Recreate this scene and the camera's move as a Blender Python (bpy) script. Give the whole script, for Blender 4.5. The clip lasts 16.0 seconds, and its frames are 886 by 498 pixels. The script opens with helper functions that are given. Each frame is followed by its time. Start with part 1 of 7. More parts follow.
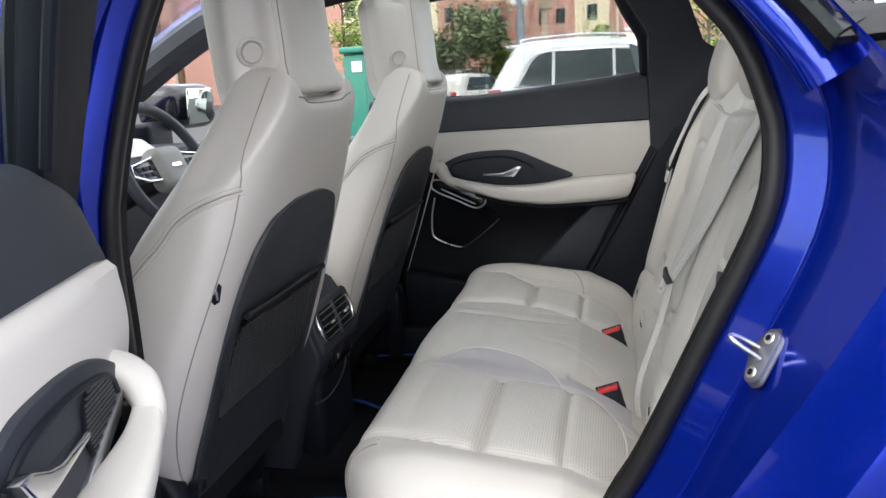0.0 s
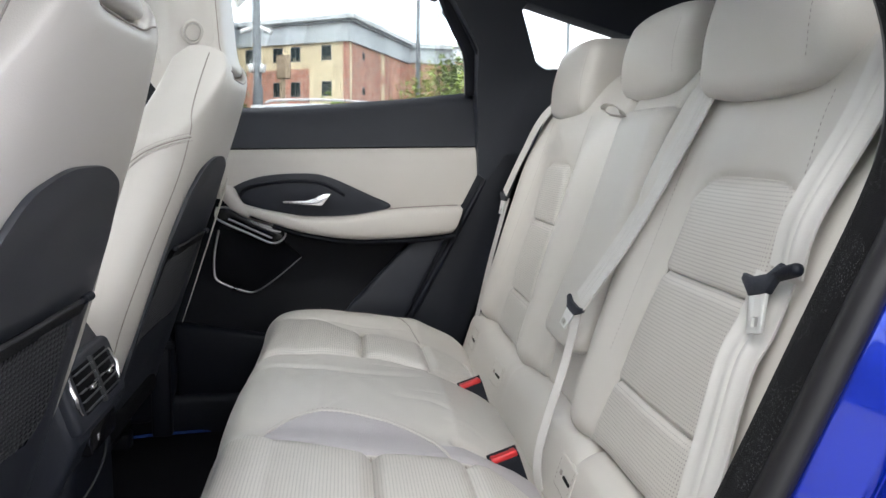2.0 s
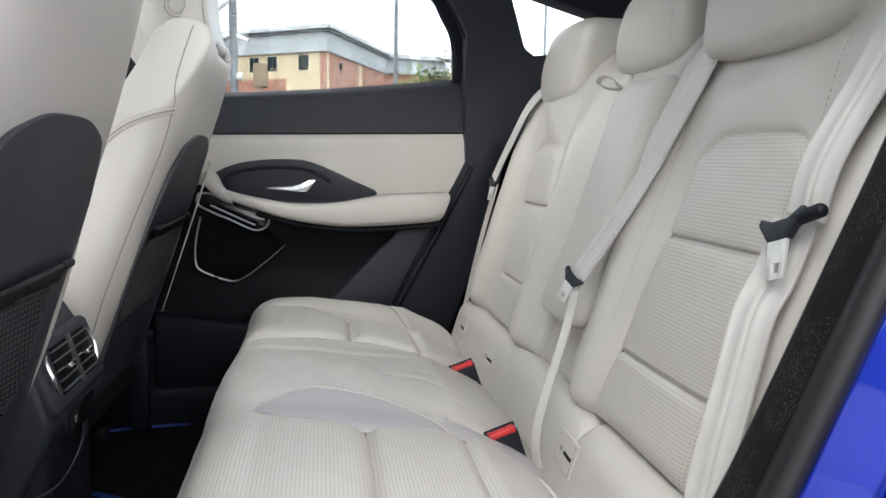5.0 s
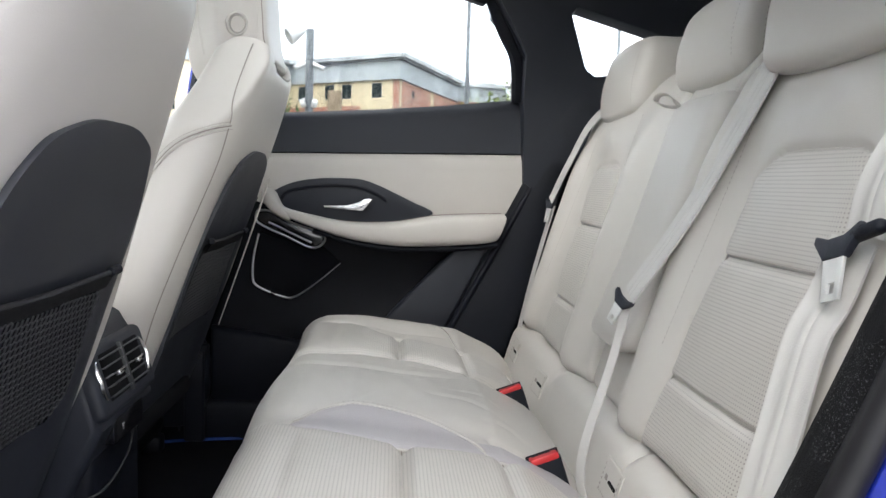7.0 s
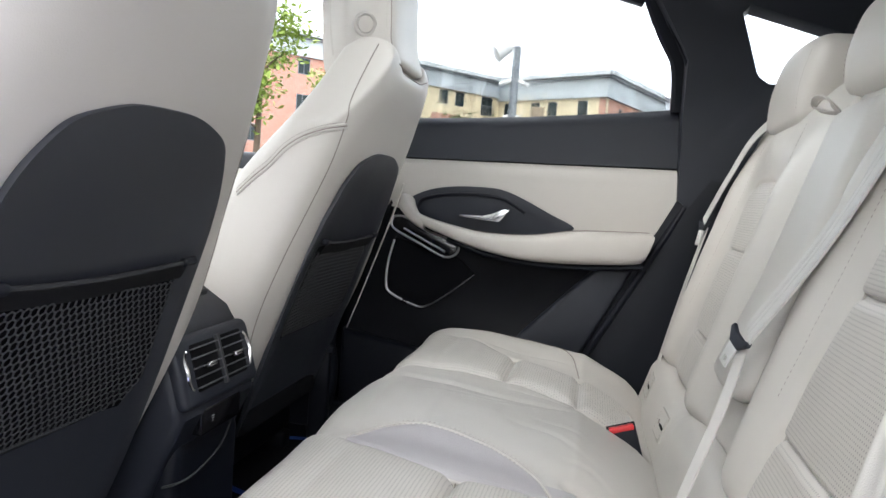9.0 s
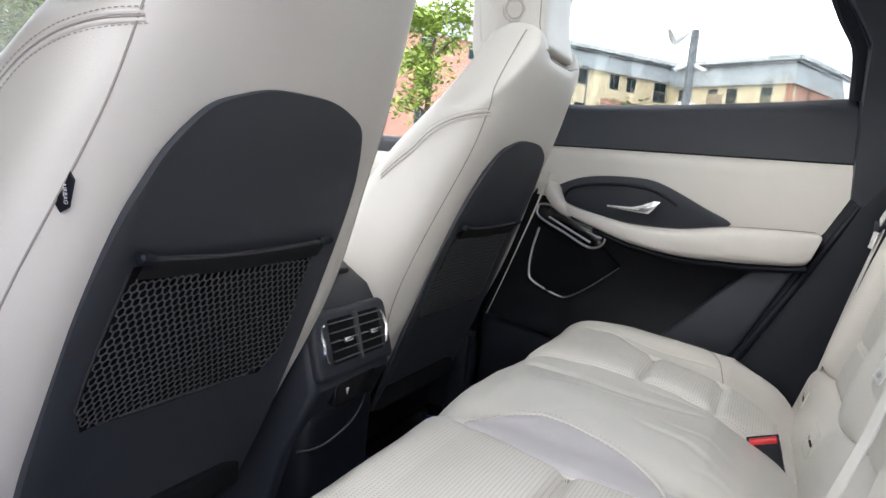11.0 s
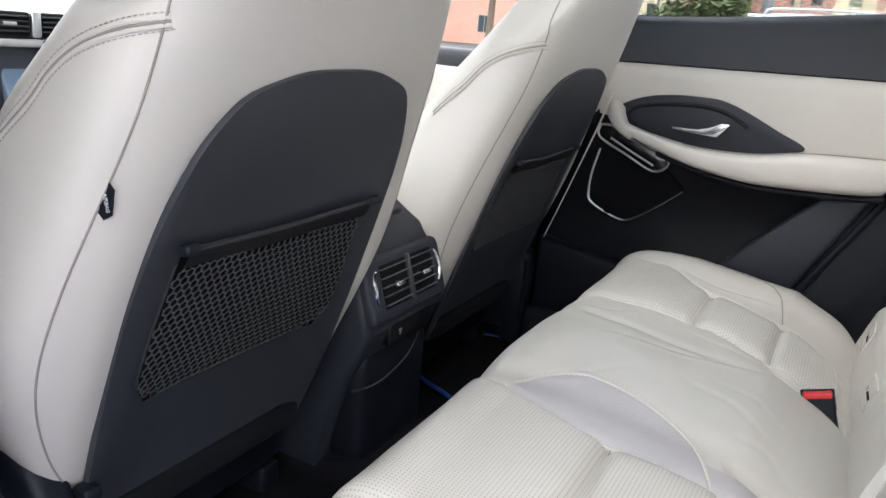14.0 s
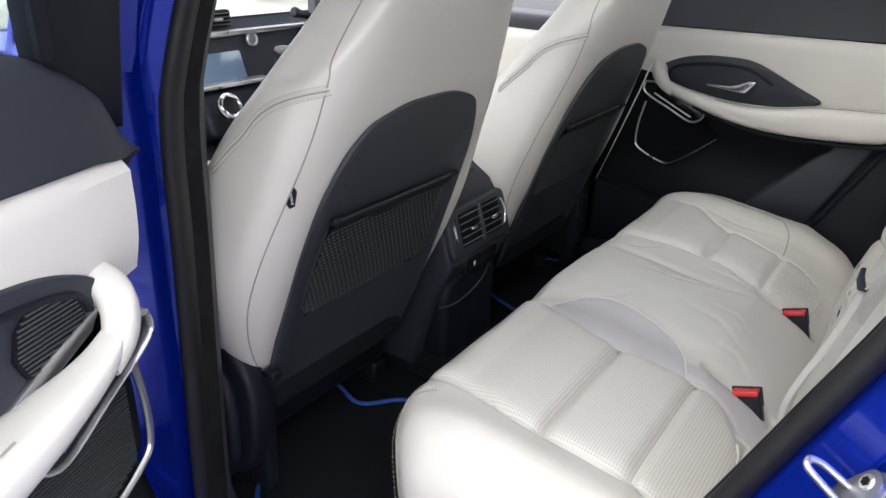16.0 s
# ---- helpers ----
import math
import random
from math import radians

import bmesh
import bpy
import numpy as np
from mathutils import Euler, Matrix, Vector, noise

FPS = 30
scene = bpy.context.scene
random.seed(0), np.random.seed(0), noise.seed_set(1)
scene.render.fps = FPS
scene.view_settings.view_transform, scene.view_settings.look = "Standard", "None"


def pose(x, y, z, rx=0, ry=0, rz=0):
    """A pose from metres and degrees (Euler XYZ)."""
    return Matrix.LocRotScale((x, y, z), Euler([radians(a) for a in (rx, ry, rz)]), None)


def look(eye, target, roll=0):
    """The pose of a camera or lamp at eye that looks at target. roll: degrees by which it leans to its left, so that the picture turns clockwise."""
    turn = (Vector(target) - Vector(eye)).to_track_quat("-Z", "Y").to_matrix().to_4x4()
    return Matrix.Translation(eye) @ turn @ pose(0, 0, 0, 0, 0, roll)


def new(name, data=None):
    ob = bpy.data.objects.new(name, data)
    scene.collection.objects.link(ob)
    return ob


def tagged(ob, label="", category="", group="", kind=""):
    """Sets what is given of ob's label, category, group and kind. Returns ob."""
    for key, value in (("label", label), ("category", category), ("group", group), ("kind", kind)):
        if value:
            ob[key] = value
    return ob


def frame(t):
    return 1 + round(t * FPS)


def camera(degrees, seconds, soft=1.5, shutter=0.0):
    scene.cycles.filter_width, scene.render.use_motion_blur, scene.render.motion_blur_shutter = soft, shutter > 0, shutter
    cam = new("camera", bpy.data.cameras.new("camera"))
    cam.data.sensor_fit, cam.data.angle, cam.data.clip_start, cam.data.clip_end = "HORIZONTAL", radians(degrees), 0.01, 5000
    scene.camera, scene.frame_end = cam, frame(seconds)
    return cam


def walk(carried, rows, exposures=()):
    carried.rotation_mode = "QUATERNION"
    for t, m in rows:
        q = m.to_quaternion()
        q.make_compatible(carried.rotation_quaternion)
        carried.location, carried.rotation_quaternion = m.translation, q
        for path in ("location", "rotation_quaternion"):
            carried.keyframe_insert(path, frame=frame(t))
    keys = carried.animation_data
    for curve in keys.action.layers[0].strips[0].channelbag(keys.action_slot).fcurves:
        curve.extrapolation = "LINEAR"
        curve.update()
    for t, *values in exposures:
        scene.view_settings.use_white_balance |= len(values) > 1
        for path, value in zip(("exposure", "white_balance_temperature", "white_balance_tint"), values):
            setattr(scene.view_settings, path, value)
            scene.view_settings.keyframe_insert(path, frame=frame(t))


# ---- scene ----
cam = camera(60.6, 16.0, soft=1.5)
PATH = [
    (0, (0.009, 0.027, 1.255), (-0.434, 1.927, 0.815), -3.2),
    (0.5, (-0.046, 0.123, 1.215), (-0.35, 2.057, 0.808), -2.3),
    (1, (-0.117, 0.217, 1.182), (-0.238, 2.18, 0.817), -1.4),
    (1.5, (-0.175, 0.304, 1.148), (-0.072, 2.276, 0.836), -0.1),
    (2, (-0.212, 0.357, 1.113), (0.041, 2.322, 0.845), 0.7),
    (2.5, (-0.226, 0.382, 1.099), (0.081, 2.342, 0.85), 0.7),
    (3, (-0.231, 0.385, 1.101), (0.087, 2.344, 0.854), 0.7),
    (3.5, (-0.229, 0.384, 1.088), (0.088, 2.342, 0.831), 0.9),
    (3.7, (-0.229, 0.384, 1.08), (0.088, 2.341, 0.82), 1.0),
    (6, (-0.234, 0.386, 1.046), (0.063, 2.353, 0.84), 0.4),
    (6.5, (-0.229, 0.386, 1.04), (0.007, 2.364, 0.853), 0.8),
    (7, (-0.2, 0.399, 1.041), (-0.065, 2.387, 0.868), 1.7),
    (7.5, (-0.16, 0.428, 1.04), (-0.156, 2.421, 0.873), 2.6),
    (8, (-0.114, 0.466, 1.038), (-0.252, 2.455, 0.874), 3.2),
    (8.5, (-0.079, 0.489, 1.037), (-0.347, 2.465, 0.877), 3.7),
    (9, (-0.067, 0.494, 1.034), (-0.447, 2.452, 0.878), 4.3),
    (9.5, (-0.061, 0.493, 1.029), (-0.545, 2.428, 0.88), 4.8),
    (10, (-0.042, 0.496, 1.025), (-0.635, 2.4, 0.875), 5.3),
    (10.2, (-0.039, 0.499, 1.024), (-0.675, 2.389, 0.869), 5.4),
    (12.3, (-0.026, 0.527, 1.101), (-0.908, 2.273, 0.682), 6.1),
    (12.5, (-0.027, 0.53, 1.111), (-0.91, 2.268, 0.667), 6.0),
    (13, (-0.026, 0.535, 1.13), (-0.905, 2.261, 0.631), 5.8),
    (13.5, (-0.03, 0.542, 1.139), (-0.906, 2.258, 0.603), 5.5),
    (14, (-0.032, 0.542, 1.136), (-0.911, 2.249, 0.577), 5.2),
    (14.5, (-0.027, 0.538, 1.14), (-0.914, 2.231, 0.552), 4.7),
    (15, (-0.013, 0.518, 1.15), (-0.919, 2.188, 0.527), 4.4),
    (15.5, (0.036, 0.441, 1.198), (-0.895, 2.077, 0.522), 3.9),
    (16, (0.13, 0.278, 1.311), (-0.873, 1.817, 0.519), 2.6),
]
walk(cam, [(t, look(eye, target, roll)) for t, eye, target, roll in PATH],
     [(0.0, 1.45), (1.0, 1.45), (2.0, 1.7), (6.0, 1.7), (10.0, 1.85), (13.5, 1.95), (15.0, 1.95), (15.5, 1.95), (16.0, 1.7)])

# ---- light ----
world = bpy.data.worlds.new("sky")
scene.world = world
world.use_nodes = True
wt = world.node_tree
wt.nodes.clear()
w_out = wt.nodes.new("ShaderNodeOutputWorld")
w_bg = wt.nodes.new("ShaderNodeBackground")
w_sky = wt.nodes.new("ShaderNodeTexSky")
w_sky.sky_type = "NISHITA"
w_sky.sun_disc = False
w_sky.sun_elevation, w_sky.sun_rotation = radians(49), radians(212)
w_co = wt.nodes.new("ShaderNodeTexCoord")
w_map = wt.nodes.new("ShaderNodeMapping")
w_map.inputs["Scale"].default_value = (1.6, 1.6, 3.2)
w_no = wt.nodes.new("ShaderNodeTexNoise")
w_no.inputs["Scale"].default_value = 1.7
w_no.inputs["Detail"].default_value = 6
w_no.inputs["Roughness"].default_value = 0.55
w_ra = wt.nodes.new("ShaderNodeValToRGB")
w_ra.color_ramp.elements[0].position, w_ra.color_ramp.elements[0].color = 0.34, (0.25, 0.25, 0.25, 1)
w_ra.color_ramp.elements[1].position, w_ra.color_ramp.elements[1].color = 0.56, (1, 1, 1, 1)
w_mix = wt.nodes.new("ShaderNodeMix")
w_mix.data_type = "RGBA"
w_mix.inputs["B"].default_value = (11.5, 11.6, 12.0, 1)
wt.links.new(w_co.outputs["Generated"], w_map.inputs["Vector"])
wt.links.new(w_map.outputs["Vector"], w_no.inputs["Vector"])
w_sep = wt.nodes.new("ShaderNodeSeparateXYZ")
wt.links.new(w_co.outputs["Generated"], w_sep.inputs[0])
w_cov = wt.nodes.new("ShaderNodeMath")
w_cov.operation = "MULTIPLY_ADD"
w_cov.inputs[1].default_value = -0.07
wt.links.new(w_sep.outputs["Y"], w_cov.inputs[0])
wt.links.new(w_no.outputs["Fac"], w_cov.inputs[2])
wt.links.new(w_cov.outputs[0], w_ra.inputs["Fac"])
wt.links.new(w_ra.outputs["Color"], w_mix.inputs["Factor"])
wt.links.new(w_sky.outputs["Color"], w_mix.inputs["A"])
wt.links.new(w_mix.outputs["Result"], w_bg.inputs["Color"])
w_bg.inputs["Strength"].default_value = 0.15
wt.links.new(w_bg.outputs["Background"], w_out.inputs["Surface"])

sun_data = bpy.data.lights.new("sun", "SUN")
sun_data.energy, sun_data.angle, sun_data.color = 0.65, radians(40), (1, 0.97, 0.94)
sun = new("sun", sun_data)
sun.matrix_world = look((-3.2, -5.2, 7), (0, 0, 0))


# ---- materials ----
def nodes_of(name):
    m = bpy.data.materials.new(name)
    m.use_nodes = True
    t = m.node_tree
    return m, t, t.nodes["Principled BSDF"]


def add(t, kind, **values):
    n = t.nodes.new(kind)
    for k, v in values.items():
        n.inputs[k].default_value = v
    return n


def math_node(t, op, a, b=None):
    n = t.nodes.new("ShaderNodeMath")
    n.operation = op
    for i, v in enumerate((a, b)):
        if v is None:
            continue
        if isinstance(v, (int, float)):
            n.inputs[i].default_value = v
        else:
            t.links.new(v, n.inputs[i])
    return n.outputs[0]


def mix_col(t, fac, a, b):
    n = t.nodes.new("ShaderNodeMix")
    n.data_type = "RGBA"
    for key, v in (("Factor", fac), ("A", a), ("B", b)):
        if isinstance(v, tuple):
            n.inputs[key].default_value = (*v, 1) if len(v) == 3 else v
        elif isinstance(v, (int, float)):
            n.inputs[key].default_value = v
        else:
            t.links.new(v, n.inputs[key])
    return n.outputs["Result"]


def surface(name, col, rough=0.5, metal=0.0, var=0.12, scale=6.0, bump=0.15, grain=300.0, coat=0.0, sheen=0.0, spec=0.5, voronoi=False, alt=None):
    """A plain surface with large and fine variation in colour, gloss and relief."""
    m, t, b = nodes_of(name)
    co = t.nodes.new("ShaderNodeTexCoord")
    big = add(t, "ShaderNodeTexNoise", Scale=scale, Detail=5.0)
    t.links.new(co.outputs["Object"], big.inputs["Vector"])
    if voronoi:
        fine = add(t, "ShaderNodeTexVoronoi", Scale=grain)
    else:
        fine = add(t, "ShaderNodeTexNoise", Scale=grain, Detail=3.0)
    t.links.new(co.outputs["Object"], fine.inputs["Vector"])
    fout = fine.outputs[0]
    dark = alt if alt else tuple(c * (1 - 2 * var) for c in col)
    lite = tuple(min(1, c * (1 + var)) for c in col)
    c1 = mix_col(t, big.outputs["Fac"], dark, lite)
    c2 = mix_col(t, math_node(t, "MULTIPLY", fout, 0.25 * min(1, var * 4)), c1, tuple(c * 0.7 for c in col))
    t.links.new(c2, b.inputs["Base Color"])
    r = math_node(t, "ADD", math_node(t, "MULTIPLY", big.outputs["Fac"], 0.18), rough - 0.09)
    t.links.new(r, b.inputs["Roughness"])
    b.inputs["Metallic"].default_value = metal
    b.inputs["Coat Weight"].default_value = coat
    b.inputs["Coat Roughness"].default_value = 0.04
    b.inputs["Sheen Weight"].default_value = sheen
    b.inputs["Specular IOR Level"].default_value = spec
    if bump:
        bn = add(t, "ShaderNodeBump", Strength=bump, Distance=0.002)
        t.links.new(fout, bn.inputs["Height"])
        t.links.new(bn.outputs["Normal"], b.inputs["Normal"])
    return m


def perforated(name, col, axes, pitch=0.0040, rough=0.42):
    """Leather with rows of fine punched holes."""
    m, t, b = nodes_of(name)
    co = t.nodes.new("ShaderNodeTexCoord")
    sep = t.nodes.new("ShaderNodeSeparateXYZ")
    t.links.new(co.outputs["Object"], sep.inputs[0])
    d = []
    for i in axes:
        f = math_node(t, "FRACT", math_node(t, "MULTIPLY", sep.outputs[i], 1 / pitch))
        d.append(math_node(t, "SUBTRACT", f, 0.5))
    r2 = math_node(t, "ADD", math_node(t, "MULTIPLY", d[0], d[0]), math_node(t, "MULTIPLY", d[1], d[1]))
    hole = math_node(t, "LESS_THAN", r2, 0.042)
    big = add(t, "ShaderNodeTexNoise", Scale=7.0, Detail=4.0)
    t.links.new(co.outputs["Object"], big.inputs["Vector"])
    c1 = mix_col(t, big.outputs["Fac"], tuple(c * 0.86 for c in col), tuple(c * 1.05 for c in col))
    c2 = mix_col(t, hole, c1, tuple(c * 0.55 for c in col))
    t.links.new(c2, b.inputs["Base Color"])
    b.inputs["Roughness"].default_value = rough
    h = math_node(t, "SUBTRACT", 1.0, math_node(t, "MULTIPLY", hole, 1.0))
    bn = add(t, "ShaderNodeBump", Strength=0.3, Distance=0.0012)
    t.links.new(h, bn.inputs["Height"])
    t.links.new(bn.outputs["Normal"], b.inputs["Normal"])
    return m


def glass(name, tint, rough=0.0):
    m, t, b = nodes_of(name)
    b.inputs["Base Color"].default_value = (*tint, 1)
    b.inputs["Roughness"].default_value = rough
    b.inputs["Transmission Weight"].default_value = 1.0
    b.inputs["IOR"].default_value = 1.02
    b.inputs["Specular IOR Level"].default_value = 0.5
    b.inputs["Coat Weight"].default_value = 0.5
    b.inputs["Coat IOR"].default_value = 1.45
    b.inputs["Coat Roughness"].default_value = 0.0
    return m


def brickwork(name, col, mortar=(0.5, 0.47, 0.42)):
    m, t, b = nodes_of(name)
    co = t.nodes.new("ShaderNodeTexCoord")
    br = add(t, "ShaderNodeTexBrick", Scale=1.0)
    br.inputs["Color1"].default_value = (*col, 1)
    br.inputs["Color2"].default_value = (*(c * 0.75 for c in col), 1)
    br.inputs["Mortar"].default_value = (*mortar, 1)
    br.inputs["Brick Width"].default_value, br.inputs["Row Height"].default_value = 0.225, 0.075
    br.inputs["Mortar Size"].default_value = 0.008
    mp = add(t, "ShaderNodeMapping")
    mp.inputs["Rotation"].default_value = (radians(90), 0, 0)
    t.links.new(co.outputs["Object"], mp.inputs["Vector"])
    t.links.new(mp.outputs["Vector"], br.inputs["Vector"])
    t.links.new(br.outputs["Color"], b.inputs["Base Color"])
    b.inputs["Roughness"].default_value = 0.85
    return m


CREAM = (0.55, 0.520, 0.482)
leather = surface("cream_leather", CREAM, 0.38, var=0.05, scale=5, bump=0.09, grain=800, voronoi=True)
leather_grey = surface("grey_leather", (0.44, 0.415, 0.425), 0.45, var=0.05, scale=5, bump=0.22, grain=650, voronoi=True)
leather_perf = perforated("perforated_leather", CREAM, (0, 1))
leather_perf_up = perforated("perforated_leather_upright", CREAM, (1, 2))
thread = surface("thread", (0.36, 0.325, 0.30), 0.8, bump=0, var=0.05)
# Darkened leather tone: the shadow in the seams is put into the colour.
shadow_seam = surface("seam_shade", (0.30, 0.27, 0.245), 0.9, bump=0, var=0.05)
webbing = surface("belt_webbing", (0.58, 0.56, 0.535), 0.55, var=0.04, scale=20, bump=0.3, grain=900)
black_soft = surface("black_soft_trim", (0.0175, 0.0205, 0.0300), 0.5, var=0.15, scale=9, bump=0.2, grain=1100, voronoi=True, spec=0.45)
panel_black = surface("moulded_panel", (0.031, 0.034, 0.043), 0.46, var=0.12, scale=9, bump=0.2, grain=1100, voronoi=True, spec=0.5)
black_hard = surface("black_hard_plastic", (0.0055, 0.0072, 0.0130), 0.5, var=0.2, scale=12, bump=0.25, grain=1200, spec=0.26)
speaker_mesh = surface("speaker_mesh", (0.0035, 0.004, 0.0065), 0.6, var=0.2, scale=12, bump=0.5, grain=1600, voronoi=True, spec=0.15)
black_gloss = surface("gloss_black", (0.008, 0.008, 0.01), 0.16, var=0.1, scale=12, bump=0)
black_carpet = surface("black_carpet", (0.005, 0.0056, 0.0085), 0.95, var=0.35, scale=30, bump=0.9, grain=700, spec=0.2)
head_cloth = surface("dark_headliner", (0.012, 0.013, 0.016), 0.9, var=0.15, scale=14, bump=0.4, grain=1400, spec=0.3)
rubber = surface("seal_rubber", (0.011, 0.0105, 0.012), 0.5, var=0.15, scale=20, bump=0.12, grain=1600, spec=0.3)
velvet = surface("flocked_seal", (0.006, 0.006, 0.007), 0.95, var=0.5, scale=60, bump=0.8, grain=900, spec=0.2)
vt = velvet.node_tree
v_co = vt.nodes.new("ShaderNodeTexCoord")
v_vo = add(vt, "ShaderNodeTexNoise", Scale=800.0, Detail=4.0, Roughness=0.7)
v_no = add(vt, "ShaderNodeTexNoise", Scale=22.0, Detail=4.0)
for n in (v_vo, v_no):
    vt.links.new(v_co.outputs["Object"], n.inputs["Vector"])
v_dot = math_node(vt, "MULTIPLY", math_node(vt, "GREATER_THAN", v_vo.outputs["Fac"], 0.60), math_node(vt, "GREATER_THAN", v_no.outputs["Fac"], 0.47))
v_old = velvet.node_tree.nodes["Principled BSDF"].inputs["Base Color"].links[0].from_socket
vt.links.new(mix_col(vt, v_dot, v_old, (0.075, 0.075, 0.08)), vt.nodes["Principled BSDF"].inputs["Base Color"])
grey_trim = surface("grey_trim", (0.040, 0.043, 0.045), 0.5, var=0.1, scale=12, bump=0.15, grain=1400)
slat_grey = surface("slat_grey", (0.075, 0.078, 0.082), 0.4, var=0.08, scale=12, bump=0)
chrome = surface("chrome", (0.72, 0.72, 0.73), 0.16, metal=1, var=0.05, scale=20, bump=0)
satin = surface("satin_metal", (0.55, 0.55, 0.56), 0.3, metal=1, var=0.06, scale=30, bump=0)
steel = surface("plated_steel", (0.72, 0.71, 0.69), 0.38, metal=1, var=0.12, scale=60, bump=0.1, grain=300)
striker_grey = surface("striker_grey", (0.30, 0.30, 0.34), 0.34, metal=0.9, var=0.12, scale=60, bump=0.05, grain=300)
# Paler, half-metal copy of the steel; its bright reflection is put into colour.
lit_steel = surface("lit_steel", (0.80, 0.80, 0.78), 0.42, metal=0.55, var=0.05, scale=60, bump=0)
red_plastic = surface("red_button", (0.62, 0.025, 0.03), 0.38, var=0.08, scale=40, bump=0)
blue_paint = surface("blue_paint", (0.003, 0.024, 0.40), 0.18, metal=0.7, var=0.08, scale=3, bump=0.02, grain=2500, coat=1.0)
blue_piping = surface("blue_piping", (0.012, 0.055, 0.28), 0.7, var=0.15, scale=60, bump=0.5, grain=900)
# Near-black colour that stands for the shade behind the net pocket.
net_shade = surface("net_shade", (0.004, 0.004, 0.0055), 0.95, var=0.2, scale=40, bump=0.5, grain=900, spec=0.15)
net_band = surface("net_band", (0.018, 0.019, 0.022), 0.8, var=0.15, scale=60, bump=0.4, grain=1500)
net_cord = surface("net_cord", (0.036, 0.037, 0.041), 0.7, var=0.2, scale=90, bump=0.3, grain=900)
white_paint = surface("white_car_paint", (0.50, 0.53, 0.54), 0.25, var=0.03, scale=3, bump=0, coat=1.0)
silver_paint = surface("pale_car_paint", (0.45, 0.45, 0.40), 0.3, var=0.03, scale=3, bump=0, coat=1.0)
navy_paint = surface("navy_car_paint", (0.01, 0.015, 0.05), 0.25, var=0.05, scale=3, bump=0, coat=1.0)
tyre_rubber = surface("tyre_rubber", (0.018, 0.018, 0.018), 0.8, var=0.2, scale=20, bump=0.4, grain=120)
alloy = surface("alloy_rim", (0.42, 0.42, 0.43), 0.35, metal=0.9, var=0.08, scale=20, bump=0)
asphalt = surface("asphalt", (0.055, 0.055, 0.056), 0.92, var=0.25, scale=0.6, bump=0.8, grain=160)
red_lamp = surface("red_lamp", (0.35, 0.02, 0.02), 0.15, var=0.1, bump=0, coat=1.0)
clear_glass = glass("clear_glass", (0.81, 0.85, 0.83))
green_glass = glass("tinted_glass", (0.50, 0.62, 0.55))
dark_glass = surface("dark_window", (0.02, 0.03, 0.032), 0.06, var=0.1, bump=0, spec=0.15)
mirror_glass = surface("mirror_glass", (0.52, 0.58, 0.53), 0.03, metal=1, var=0.01, bump=0)
# Blue base: the sky's reflection in the screen is put into its colour.
screen_face = surface("screen_face", (0.12, 0.17, 0.24), 0.12, var=0.05, bump=0)
brick_red = brickwork("red_brick", (0.42, 0.16, 0.10))
render_cream = surface("cream_render", (0.66, 0.58, 0.40), 0.9, var=0.05, scale=0.4, bump=0.1, grain=60)
clad_grey = surface("grey_cladding", (0.42, 0.47, 0.50), 0.6, var=0.04, scale=0.3, bump=0)
roof_grey = surface("roof_edge", (0.5, 0.55, 0.57), 0.6, var=0.04, scale=0.3, bump=0)
pole_grey = surface("pole_grey", (0.16, 0.18, 0.20), 0.5, var=0.1, scale=4, bump=0)
pole_white = surface("camera_white", (0.66, 0.68, 0.68), 0.5, var=0.05, scale=10, bump=0)
bark = surface("bark", (0.12, 0.09, 0.065), 0.95, var=0.3, scale=9, bump=0.8, grain=60)
leaf_bright = surface("leaf_bright", (0.23, 0.33, 0.055), 0.6, var=0.3, scale=3, bump=0)
leaf_dull = surface("leaf_dull", (0.11, 0.15, 0.06), 0.7, var=0.3, scale=3, bump=0)
bin_green = surface("bin_green", (0.015, 0.16, 0.11), 0.5, var=0.15, scale=5, bump=0.1, grain=80)
pale_print = surface("pale_print", (0.6, 0.6, 0.6), 0.6, var=0.02, bump=0)
# Near-black that puts the shade inside small openings into the colour.
opening_shade = surface("opening_shade", (0.003, 0.003, 0.004), 0.8, var=0.1, bump=0, spec=0.2)
hub_grey = surface("hub_grey", (0.17, 0.17, 0.16), 0.5, var=0.06, bump=0.1)
wood_pale = surface("pale_wood", (0.30, 0.24, 0.17), 0.9, var=0.2, scale=5, bump=0.2, grain=50)


# ---- building blocks ----
def part(name, bm, material, parent=None, label="", smooth=True, kind=""):
    """Links a bmesh as one mesh object, under a thing or a part."""
    bmesh.ops.recalc_face_normals(bm, faces=bm.faces)
    me = bpy.data.meshes.new(name)
    bm.to_mesh(me)
    bm.free()
    me.materials.append(material)
    if smooth:
        me.shade_smooth()
        me.set_sharp_from_angle(angle=radians(38))
    ob = new(name, me)
    ob.parent = parent
    return tagged(ob, label, kind=kind)


def thing(name, label, category, group="", kind="", at=None):
    ob = new(name)
    ob.empty_display_size = 0.05
    if at is not None:
        ob.matrix_basis = at
    return tagged(ob, label, category, group, kind)


def mesh(verts, faces):
    bm = bmesh.new()
    vs = [bm.verts.new(v) for v in verts]
    for f in faces:
        try:
            bm.faces.new([vs[i] for i in f])
        except ValueError:
            pass
    return bm


def samples(half, r, k, n):
    """Places along one side of a rounded box: k in each rounded end, n between."""
    a = [-half + r * (1 - math.cos(i * math.pi / 2 / k)) for i in range(k)]
    b = [-half + r + (2 * half - 2 * r) * i / n for i in range(n + 1)]
    return a + b + [-v for v in reversed(a)]


